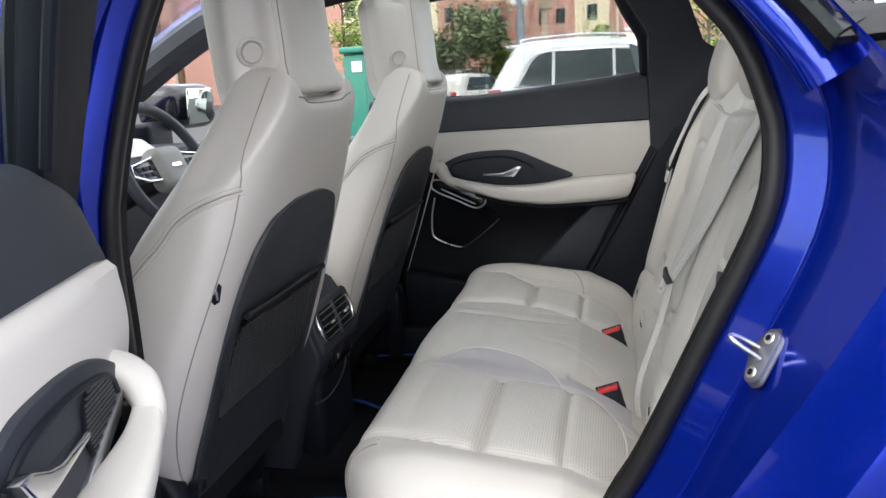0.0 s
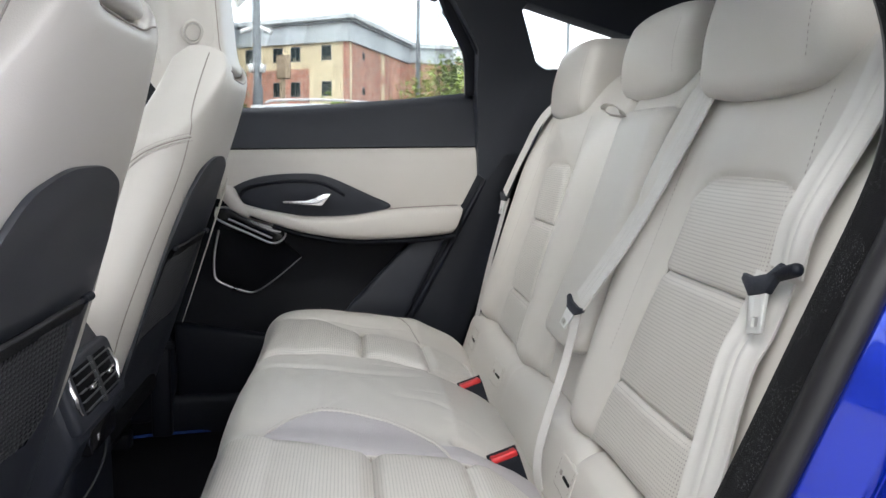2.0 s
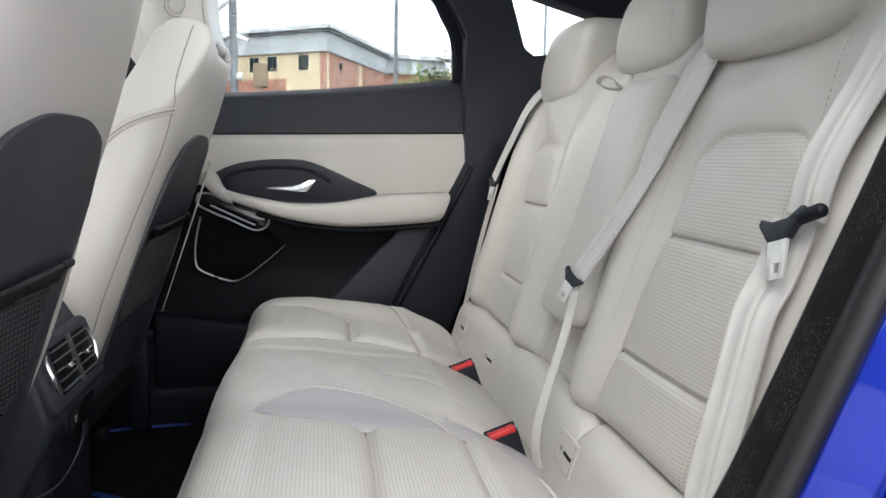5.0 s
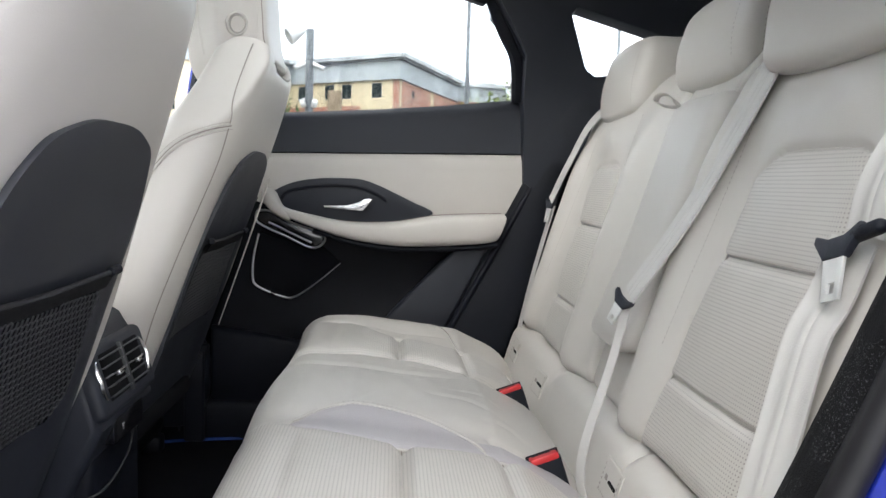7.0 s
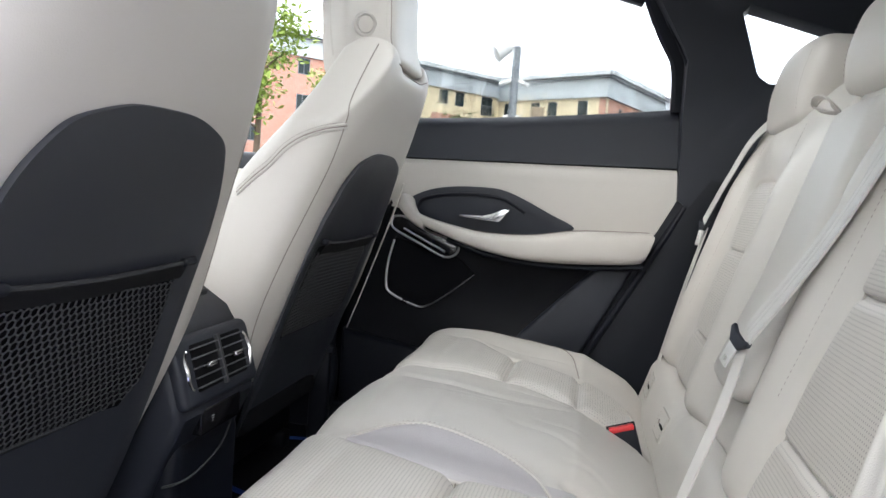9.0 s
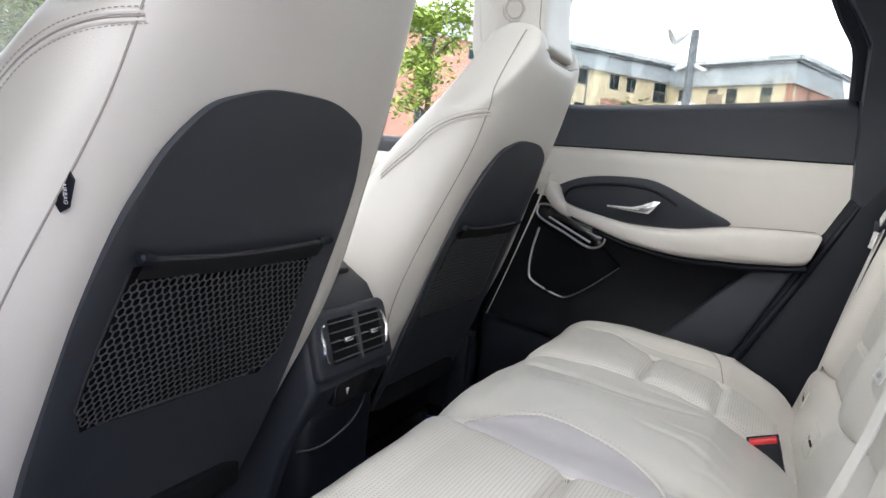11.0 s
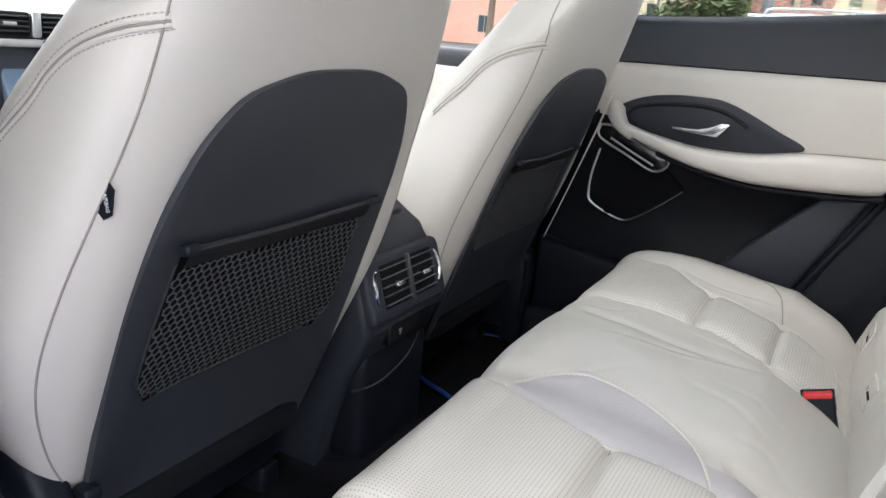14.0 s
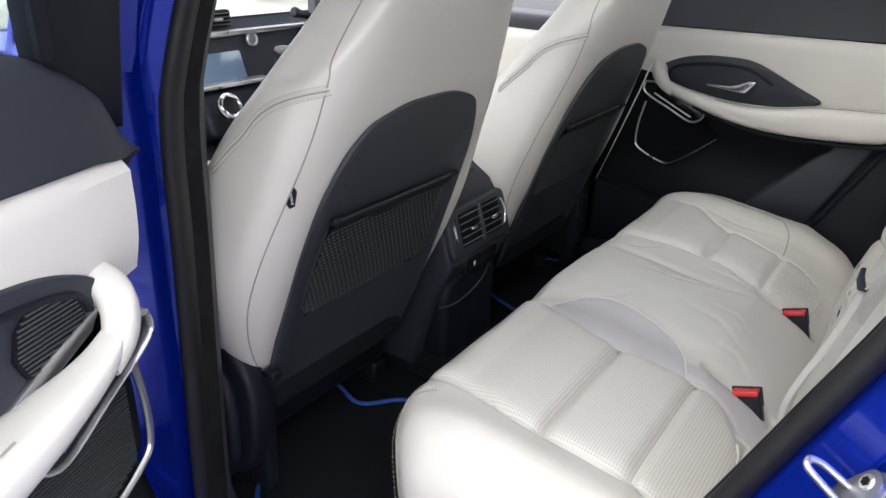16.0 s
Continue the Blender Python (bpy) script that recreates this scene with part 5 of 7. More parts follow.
    # armrest and pull: a thick padded sweep that stands off the door at its front end
    top = [(-0.483, 0.994), (-0.44, 0.975), (-0.38, 0.960), (-0.30, 0.947), (-0.20, 0.949), (-0.10, 0.966), (0.0, 0.972), (0.068, 0.974)]
    low = [(-0.478, 0.972), (-0.44, 0.954), (-0.38, 0.932), (-0.30, 0.908), (-0.20, 0.894), (-0.10, 0.895), (0.0, 0.902), (0.045, 0.908)]
    out = [0.042, 0.060, 0.068, 0.070, 0.070, 0.068, 0.062, 0.05]
    tp, lp = smooth_path([(x, 0, z) for x, z in top], 6), smooth_path([(x, 0, z) for x, z in low], 6)
    op = smooth_path([(o, 0, 0) for o in out], 6)
    rings = []
    N = len(tp)
    for i in range(N):
        a, b, o = tp[i], lp[i], op[i].x
        back_off = 0.068 * (1 - ease(i / N, 0.15, 0.5))
        cx, cz, hz = (a.x + b.x) / 2, (a.z + b.z) / 2, (a.z - b.z) / 2
        k = 0.6 if i == 0 else 0.9 if i == 1 else 0.75 if i == N - 1 else 0.95 if i == N - 2 else 1.0
        ring = []
        for p, q in super_ring(24, 3.4):
            y0, y1 = T - o, T + 0.004 - back_off * 0.5
            ring.append((cx + (a.x - b.x) / 2 * q * k, (y0 + y1) / 2 + (y1 - y0) / 2 * p, cz + hz * q * k))
        rings.append(ring)
    armo = part("armrest", loft(rings), leather, parent, "padded cream leather armrest and pull")
    root = smooth_path([(-0.486, T + 0.012, 1.004), (-0.484, T - 0.012, 1.0), (-0.474, T - 0.034, 0.988), (-0.455, T - 0.046, 0.968), (-0.43, T - 0.050, 0.952)], 5)
    part("pull_root", sweep(root, [(0.019 * p, 0.017 * q) for p, q in super_ring(16, 3.0)], up=(0.2, 0, 1), scale=lambda u: 1.0 - 0.45 * u * u), leather, armo)
    seam = [(p.x, T - o.x * 0.72, p.z + 0.0012) for p, o in list(zip(tp, op))[16:-2]]
    part("seam", sweep(seam, circle(0.001, 5)), shadow_seam, armo)
    part("armrest_underside", sweep(smooth_path([(x, T - 0.02, z - 0.006) for x, z in low[2:]], 5), rect(0.05, 0.014, 0.005)), black_hard, parent, "black underside of the armrest")
    # grab bin with bright frame
    bin_path = [(-0.508, 0.966), (-0.507, 0.940), (-0.44, 0.908), (-0.385, 0.884), (-0.357, 0.896), (-0.362, 0.918), (-0.43, 0.940), (-0.48, 0.966)]
    bp = smooth_path([(x, T - 0.030, z) for x, z in bin_path + bin_path[:1]], 4)[:-1]
    gb = part("grab_bin", slab([(x, z) for x, z in bin_path], 1, T - 0.028, T + 0.02, 0.004), black_gloss, parent, "small bin under the pull")
    part("bin_frame", sweep(bp, circle(0.0026, 8) if far else circle(0.0034, 10, 0.0075), up=(0, 1, 0), loop=True), satin, gb, "satin silver frame")
    part("bin_floor", slab([(-0.497, 0.957), (-0.492, 0.946), (-0.43, 0.918), (-0.385, 0.898), (-0.368, 0.902), (-0.372, 0.914), (-0.43, 0.934), (-0.48, 0.957)], 1, T - 0.0315, T - 0.027, 0.001), black_gloss, gb, "gloss black floor")
    part("bin_strip", sweep([(-0.482, T - 0.033, 0.941), (-0.43, T - 0.033, 0.9165), (-0.384, T - 0.033, 0.896)], circle(0.0024, 8), up=(0, 1, 0)), satin, gb, "bright strip on the lip of the bin")
    # speaker with its bright surround
    spk = [(-0.508, 0.918), (-0.516, 0.87), (-0.518, 0.806), (-0.513, 0.796), (-0.505, 0.789), (-0.437, 0.766), (-0.425, 0.767), (-0.318, 0.848), (-0.36, 0.885), (-0.43, 0.895)]
    sp = part("speaker_grille", slab(spk, 1, T - 0.003, T + 0.03, 0.003), speaker_mesh, parent, "fine black speaker grille")
    for k in range(0 if far else 34):
        z = 0.772 + 0.0043 * k
        x1 = curve_at([(0.762, -0.43), (0.848, -0.33), (0.885, -0.365), (0.92, -0.43)], z)
        x0 = curve_at([(0.762, -0.45), (0.79, -0.505), (0.92, -0.50)], z)
        part("grille_rib", rbox(x0, x1, T - 0.0048, T - 0.002, z, z + 0.0018, 0.0006, 1), grey_trim, sp)
    line = smooth_path([(-0.508, T - 0.010, 0.912), (-0.519, T - 0.010, 0.86), (-0.521, T - 0.010, 0.812), (-0.509, T - 0.010, 0.789), (-0.452, T - 0.010, 0.766), (-0.42, T - 0.010, 0.768), (-0.37, T - 0.010, 0.803), (-0.318, T - 0.010, 0.848)], 5)
    part("speaker_trim", sweep(line, circle(0.0023 if far else 0.0036, 8), up=(0, 1, 0), scale=lambda u: 1.2 - 0.8 * u ** 3), satin, sp, "satin silver surround")
    part("door_pocket", slab([(edge + 0.03, 0.70), (-0.40, 0.665), (-0.16, 0.66), (-0.12, 0.60), (-0.2, 0.50), (edge + 0.03, 0.50)], 1, T - 0.045, T + 0.01, 0.012, 3), black_hard, parent, "black door pocket")
    pad = [(-0.222, 0.705), (-0.205, 0.728), (-0.055, 0.886), (-0.035, 0.893), (0.028, 0.893), (-0.045, 0.745), (-0.085, 0.665), (-0.19, 0.66)]
    part("rear_pad", slab(pad, 1, T - 0.020, T + 0.02, 0.010, 3), black_soft, parent, "padded black rear part of the door trim")
    # window frame and glass
    if not far:
        sail = [(-0.638, 1.10), (-0.606, 1.20), (-0.568, 1.33), (-0.53, 1.49), (-0.42, 1.49), (-0.452, 1.33), (-0.503, 1.20), (-0.54, 1.12)]
        bm = slab(sail, 1, 0.0, 0.03, 0.006)
        for v in bm.verts:
            v.co.y += T + 0.035 - 0.35 * (v.co.z - 1.185)
        part("window_surround", bm, black_hard, parent, "broad black window surround")
        fr = smooth_path([(-0.502, T + 0.028, 1.195), (-0.452, T - 0.017, 1.33), (-0.42, T - 0.068, 1.48)], 6)
        part("glass_channel", sweep(fr, rect(0.012, 0.014, 0.003), up=(1, 0, 0)), black_hard, parent, "black rubber glass channel")
    fr = smooth_path([(-0.635, T + 0.055, 1.19), (-0.60, T + 0.02, 1.33), (-0.55, T - 0.045, 1.47)], 6) if far else smooth_path([(-0.600, T + 0.085, 1.19), (-0.555, T + 0.045, 1.33), (-0.515, T - 0.012, 1.47)], 6)
    part("window_frame", sweep(fr, rect(0.03, 0.075, 0.008), up=(1, 0, 0)), black_hard, parent, "black front window frame")
    fr = smooth_path([(-0.57, T - 0.045, 1.475), (-0.3, T - 0.06, 1.495), (-0.10, T - 0.06, 1.485), (0.0, T - 0.05, 1.465)], 6)
    part("window_frame", sweep(fr, rect(0.04, 0.05, 0.008)), black_hard, parent, "black upper window frame")
    fr = smooth_path([(0.012, T - 0.05, 1.475), (0.05, T - 0.02, 1.40), (0.088, T + 0.008, 1.335), (0.098, T + 0.03, 1.24)], 6)
    part("window_frame", sweep(fr, rect(0.035, 0.045, 0.008), up=(1, 0, 0)), black_hard, parent, "black rear window frame")
    pane = []
    for z, x0, x1, dy in ((1.185, -0.62 if far else -0.515, 0.085, 0.060), (1.485, -0.55 if far else -0.43, 0.0, -0.045)):
        pane.append([(x0 + (x1 - x0) * i / 8, T + dy, z) for i in range(9)])
    bm = loft(pane, closed=False)
    bmesh.ops.solidify(bm, geom=bm.faces[:], thickness=0.004)
    g = part("window_pane", bm, clear_glass if far else green_glass, parent, "door window glass", smooth=False)
    g.visible_shadow = False
    if not far:
        part("pull_plate", slab([(-0.466, 0.992), (-0.452, 0.972), (-0.36, 0.936), (-0.335, 0.944), (-0.40, 0.972)], 1, T - 0.022, T - 0.012, 0.002), satin, parent, "bright metal plate behind the pull")
        for o in [hd] + list(hd.children):
            o.data.transform(Matrix.Translation((0.022, 0.0, 0.024)))


far_door = thing("rear_door", "closed far rear door with cream and black trim", "car door")
rear_door(far_door, True)
near_door = thing("rear_door", "open near rear door with cream and black trim", "car door")
rear_door(near_door, False)
HINGE, SWING = (-0.77, 0.865), 71.5
# mirrored to the near side, then swung out on its hinge
flip = Matrix.Translation((0, 2 * MID, 0)) @ Matrix.Diagonal((1, -1, 1, 1))
shut = Matrix.Translation((0, 1.06 - (2 * MID - TRIM), 0)) @ flip
swing = Matrix.Translation((*HINGE, 0)) @ Matrix.Rotation(radians(-SWING), 4, "Z") @ Matrix.Translation((-HINGE[0], -HINGE[1], 0))
for o in near_door.children_recursive:
    o.data.transform(Matrix.Translation((0.03, -0.04, 0)) @ swing @ shut)
    o.data.flip_normals()

# ---- body shell ----
body = thing("car_body", "glossy blue car body with black roof lining", "car", kind="structure")
APERTURE = [(-0.565, 0.50), (-0.565, 0.60), (-0.562, 0.75), (-0.557, 0.95), (-0.555, 1.087), (-0.530, 1.235), (-0.492, 1.353), (-0.44, 1.43), (-0.36, 1.47), (-0.22, 1.485), (-0.08, 1.455), (0.02, 1.385), (0.084, 1.312), (0.117, 1.27), (0.138, 1.218), (0.146, 1.176), (0.138, 1.111), (0.091, 0.998), (0.028, 0.853), (-0.006, 0.79), (-0.066, 0.66), (-0.15, 0.53), (-0.25, 0.475), (-0.40, 0.46), (-0.53, 0.465)]


def lean_in(z):
    """The side leans inwards above the waist."""
    return 0.16 * max(0, z - 1.12) ** 1.1 * 1.4


def ring_at(y, grow, lean=1.0, front=0.0):
    pts = smooth_path([(x, 0, z) for x, z in APERTURE + APERTURE[:1]], 4)[:-1]
    n = len(pts)
    out = []
    for i, p in enumerate(pts):
        t = (pts[(i + 1) % n] - pts[i - 1]).normalized()
        nrm = Vector((-t.z, 0, t.x))
        g = grow if grow < 0.05 or p.x < 0 else 0.05 + (grow - 0.05) * (1 - 0.9 * ease(p.z, 1.17, 1.29))
        q = p + nrm * (g + front * ease(-p.x, 0.36, 0.46))
        out.append((q.x, y + lean * lean_in(p.z), q.z))
    return out


def ring_surface(rings, material, name, label, sharp=75):
    rings = [r + [r[0]] for r in rings]
    bm = loft(rings, closed=False)
    bmesh.ops.remove_doubles(bm, verts=bm.verts, dist=1e-6)
    ob = part(name, bm, material, body, label)
    ob.data.set_sharp_from_angle(angle=radians(sharp))
    return ob


ring_surface([ring_at(0.806, 0.010), ring_at(0.795, 0.004), ring_at(0.785, 0.000), ring_at(0.778, 0.003), ring_at(0.775, 0.009), ring_at(0.778, 0.016), ring_at(0.786, 0.021), ring_at(0.796, 0.021)], rubber, "door_seal", "thick black rubber door seal")
ring_surface([ring_at(0.846, 0.020, front=0.012), ring_at(0.838, 0.010, front=0.014), ring_at(0.827, 0.0055, front=0.014), ring_at(0.813, 0.005, front=0.009), ring_at(0.803, 0.009, front=0.003)], velvet, "flocked_trim", "flocked black edge of the seal")
ring_surface([ring_at(0.93, 0.125, front=0.03), ring_at(0.90, 0.066, front=0.025), ring_at(0.868, 0.031, front=0.02), ring_at(0.846, 0.021, front=0.013)], grey_trim, "aperture_lining", "dark grey inner edge of the opening")
JAMB = [(0.794, 0.018, 0), (0.786, 0.0225, -0.002), (0.784, 0.0245, -0.003), (0.768, 0.0510, -0.010), (0.764, 0.0545, -0.012), (0.760, 0.0555, -0.013), (0.742, 0.0580, -0.016), (0.712, 0.0690, -0.019), (0.690, 0.0770, -0.019), (0.662, 0.0840, -0.019), (0.653, 0.0875, -0.019), (0.647, 0.0915, -0.019), (0.645, 0.098, -0.019)]
ring_surface([ring_at(y, g, front=f) for y, g, f in JAMB], blue_paint, "door_jamb", "glossy blue painted door jamb", 30)


def side_panel(y_of, x_of, name, material, label, nu=40, nz=40, z0=0.46, z1=1.20, keep=None):
    verts, faces = [], []
    for j in range(nz + 1):
        z = z0 + (z1 - z0) * j / nz
        a, b = x_of(z)
        for i in range(nu + 1):
            x = a + (b - a) * i / nu
            verts.append((x, y_of(x, z), z))
    for j in range(nz):
        for i in range(nu):
            c = [(j * (nu + 1) + i), (j * (nu + 1) + i + 1), ((j + 1) * (nu + 1) + i + 1), ((j + 1) * (nu + 1) + i)]
            m = [sum(verts[k][q] for k in c) / 4 for q in range(3)]
            if keep is None or keep(m[0], m[2]):
                faces.append(c)
    bm = mesh(verts, faces)
    loose = [v for v in bm.verts if not v.link_faces]
    bmesh.ops.delete(bm, geom=loose, context="VERTS")
    return part(name, bm, material, body, label)


jamb_back = lambda z: curve_at([(0.46, -0.16), (0.53, -0.09), (0.66, -0.012), (0.79, 0.045), (0.853, 0.08), (0.998, 0.166), (1.06, 0.20), (1.111, 0.226), (1.176, 0.238), (1.218, 0.23), (1.27, 0.21), (1.312, 0.18), (1.385, 0.11)], z)
WHEEL = (0.60, 0.34)
arch = lambda x, z: (x - WHEEL[0]) ** 2 + (z - WHEEL[1]) ** 2 > 0.40 ** 2


def quarter_y(x, z):
    d = x - jamb_back(z)
    y = 0.645 - 0.075 * ease(d, 0.0, 0.05) * (1 - ease(z, 1.08, 1.26) * 0.75)
    r = math.hypot(x - WHEEL[0], z - WHEEL[1])
    y -= 0.010 * bump01(r, 0.46, 0.2)
    y -= 0.008 * bump01(z, 1.06, 0.07) * ease(d, 0.05, 0.3)
    y += 0.055 * ease(z, 1.03, 1.235) * ease(d, 0.03, 0.22)
    y += 0.12 * ease(x, 0.8, 1.38) + lean_in(z) * 0.7
    return y


side_panel(quarter_y, lambda z: (jamb_back(z), 1.36), "quarter_panel", blue_paint, "glossy blue rear quarter panel", 60, 60, 0.40, 1.268, arch)
side_panel(lambda x, z: 2 * MID - quarter_y(x, z), lambda z: (jamb_back(z) - 0.03, 1.36), "quarter_panel", blue_paint, "glossy blue far quarter panel", 40, 40, 0.40, 1.235, arch)
# pillar behind the door and quarter glass
for sgn, lab in ((1, "near"), (-1, "far")):
    yy = (lambda y: y) if sgn == 1 else (lambda y: 2 * MID - y)
    if sgn == 1:
        p = smooth_path([(0.182, 0.725, 1.235), (0.158, 0.735, 1.275), (0.098, 0.775, 1.35), (0.0, 0.82, 1.44)], 6)
        part("pillar_skin", sweep(p, circle(0.021, 14), up=(1, 0, 0)), blue_paint, body)
    p = smooth_path([(0.172, yy(0.69), 1.278), (0.30, yy(0.70), 1.283), (0.5, yy(0.725), 1.290), (0.82, yy(0.79), 1.30)], 6)
    part("glass_surround", sweep(p, rect(0.03, 0.03, 0.006)), black_gloss, body, "gloss black quarter glass surround")
    p = smooth_path([(0.185, yy(0.685), 1.270), (0.155, yy(0.71), 1.31), (0.10, yy(0.75), 1.37), (0.03, yy(0.79), 1.44)], 6)
    part("glass_surround", sweep(p, rect(0.03, 0.03, 0.006), up=(1, 0, 0)), black_gloss, body, "gloss black quarter glass surround")
    g = slab([(0.08, 1.41), (0.185, 1.285), (0.82, 1.315), (0.5, 1.43)], 1, 0, 0.004)
    for v in g.verts:
        v.co.y = yy(0.675 + 0.53 * (v.co.z - 1.24) + v.co.y)
    p = smooth_path([(0.20, yy(0.684), 1.292), (0.33, yy(0.694), 1.298), (0.5, yy(0.718), 1.305), (0.8, yy(0.78), 1.315)], 5)
    part("glass_bead", sweep(p, circle(0.004, 6)), satin, body, "bright bead below the quarter glass")
    g = part("quarter_glass", g, clear_glass, body, "quarter window glass")
    g.visible_shadow = False
    # front part of the side: sill, front door skin, B-pillar
    part("sill", rbox(-1.7, 0.15, min(yy(0.60), yy(0.84)), max(yy(0.60), yy(0.84)), 0.30, 0.455, 0.03, 4), blue_paint, body, "blue painted sill")
    part("pillar_post", rbox(-0.68, -0.585, min(yy(0.655), yy(0.80)), max(yy(0.655), yy(0.80)), 0.44, 1.20, 0.02, 3), blue_paint, body, "blue painted centre pillar")
    p = smooth_path([(-0.635, yy(0.73), 1.17), (-0.605, yy(0.755), 1.33), (-0.56, yy(0.82), 1.46)], 5)
    part("pillar_post", sweep(p, rect(0.09, 0.13, 0.02), up=(1, 0, 0)), blue_paint, body, "blue upper centre pillar")
    p = smooth_path([(-0.66, yy(0.85), 0.46), (-0.65, yy(0.85), 0.9), (-0.64, yy(0.85), 1.15), (-0.615, yy(0.865), 1.30), (-0.57, yy(0.91), 1.45)], 5)
    part("pillar_trim", sweep(p, rect(0.085, 0.045, 0.012), up=(1, 0, 0)), black_hard, body, "black centre pillar trim")
    fd = lambda x, z, yy=yy: yy(0.60 - 0.04 * bump01(z, 0.85, 0.25) + 0.09 * ease(-x, 1.9, 2.9) + lean_in(z) * 0.7)
    front_arch = lambda x, z: (x + 2.08) ** 2 + (z - 0.34) ** 2 > 0.40 ** 2
    side_panel(fd, lambda z: (-2.88, -0.66), "front_side", blue_paint, "blue front wing and door skin", 50, 24, 0.34, 1.06, front_arch)
    part("waist_rail", rbox(-1.75, -0.66, min(yy(0.66), yy(0.80)), max(yy(0.66), yy(0.80)), 1.0, 1.09, 0.02, 3), black_soft, body, "dark front door top trim")
    part("front_door_trim", rbox(-1.55, -0.70, min(yy(0.74), yy(0.82)), max(yy(0.74), yy(0.82)), 0.46, 1.05, 0.03, 4), leather, body, "cream front door panel")
    # screen pillar and roof rail
    p = smooth_path([(-1.86, yy(0.74), 1.03), (-1.5, yy(0.80), 1.27), (-1.15, yy(0.86), 1.45), (-0.9, yy(0.89), 1.52)], 6)
    part("screen_pillar", sweep(p, rect(0.07, 0.09, 0.02)), blue_paint, body)
    part("screen_pillar_trim", sweep([(q.x + 0.03, q.y + (0.05 if sgn == 1 else -0.05), q.z - 0.012) for q in p], rect(0.12, 0.075, 0.02)), black_soft, body, "black screen pillar lining")
    p = smooth_path([(-0.95, yy(0.87), 1.525), (-0.5, yy(0.875), 1.555), (0.0, yy(0.87), 1.54), (0.45, yy(0.86), 1.50), (0.95, yy(0.83), 1.43)], 6)
    part("roof_rail", sweep(p, rect(0.09, 0.09, 0.025)), blue_paint, body)
    for wx in (WHEEL[0], -2.08):
        w = thing("wheel", "black tyre on a grey alloy rim", "car wheel", "wheels of the blue car")
        cy = yy(0.69)
        part("tyre", sweep([(wx + 0.27 * math.cos(a), cy, 0.345 + 0.27 * math.sin(a)) for a in [2 * math.pi * i / 40 for i in range(40)]], rect(0.15, 0.23, 0.03), up=(0, 1, 0), loop=True), tyre_rubber, w)
        part("rim", joined(*[cyl((wx, cy - sgn * 0.075, 0.345), (wx + 0.205 * math.cos(a), cy - sgn * 0.07, 0.345 + 0.205 * math.sin(a)), 0.028, 8, 0.02) for a in [2 * math.pi * i / 5 for i in range(5)]], cyl((wx, cy - 0.09, 0.345), (wx, cy + 0.09, 0.345), 0.05, 20)), alloy, w)

part("sill_trim", rbox(-1.6, 0.12, 2.125, 2.23, 0.40, 0.53, 0.02, 3), black_hard, body, "black inner sill cover")
# far wing mirror, seen through the side glass
wing_mirror = thing("wing_mirror", "blue wing mirror outside the far front door", "mirror")
bm = rbox(-1.64, -1.47, 2.42, 2.69, 1.125, 1.285, 0.055, 5, (3, 4, 3))
for v in bm.verts:
    v.co.x += 0.10 * (v.co.y - 2.42)
part("mirror_housing", bm, black_gloss, wing_mirror, "gloss dark mirror housing")
bm = rbox(-0.006, 0.006, -0.110, 0.110, -0.062, 0.062, 0.006, 2)
bm.transform(pose(-1.452, 2.56, 1.205, 0, 4, 8))
part("mirror_face", bm, mirror_glass, wing_mirror, "mirror glass")
part("mirror_arm", rbox(-1.60, -1.52, 2.33, 2.48, 1.04, 1.16, 0.02, 3), black_hard, wing_mirror)

# roof, bonnet, tail
roof_rows = []
for x, z, y in ((-1.0, 1.53, 0.86), (-0.75, 1.575, 0.855), (-0.4, 1.60, 0.85), (0.0, 1.595, 0.85), (0.4, 1.56, 0.85), (0.75, 1.51, 0.85), (1.02, 1.45, 0.84)):
    roof_rows.append([(x, y + (2 * MID - 2 * y) * i / 20, z + 0.045 * (1 - (2 * i / 20 - 1) ** 2)) for i in range(21)])
def cut_roof(bm):
    """Takes out an unseen roof opening, added to let daylight into the cabin."""
    gone = [f for f in bm.faces if -0.50 < f.calc_center_median().x < 0.08 and abs(f.calc_center_median().y - MID) < 0.28]
    bmesh.ops.delete(bm, geom=gone, context="FACES")


roof_rows = [[tuple(Vector(p).lerp(Vector(q), k / 6)) for p, q in zip(r, s)] for r, s in zip(roof_rows, roof_rows[1:]) for k in range(6)] + [roof_rows[-1]]
bm = loft(roof_rows, closed=False)
cut_roof(bm)
bmesh.ops.solidify(bm, geom=bm.faces[:], thickness=0.025)
part("roof_skin", bm, blue_paint, body, "blue roof")
bm = loft([[(x, 0.82 + (2 * MID - 1.64) * (y - p[0][1]) / (p[-1][1] - p[0][1]), z - 0.05 - 0.045 * abs(2 * (y - p[0][1]) / (p[-1][1] - p[0][1]) - 1) ** 4) for x, y, z in p] for p in roof_rows], closed=False)
cut_roof(bm)
bmesh.ops.solidify(bm, geom=bm.faces[:], thickness=0.012)
ceiling = tagged(part("ceiling", bm, head_cloth), "dark cloth roof lining", "ceiling", kind="structure")
rows = []
for x, z, y in ((-1.84, 1.055, 0.70), (-2.2, 1.03, 0.70), (-2.6, 0.96, 0.72), (-2.85, 0.86, 0.78), (-2.93, 0.70, 0.80), (-2.93, 0.40, 0.80), (-2.85, 0.28, 0.8)):
    rows.append([(x + 0.12 * abs(2 * i / 16 - 1) ** 3 * (x < -2.5), y + (2 * MID - 2 * y) * i / 16, z + 0.05 * (1 - (2 * i / 16 - 1) ** 2) * (z > 0.8)) for i in range(17)])
bm = loft(rows, closed=False)
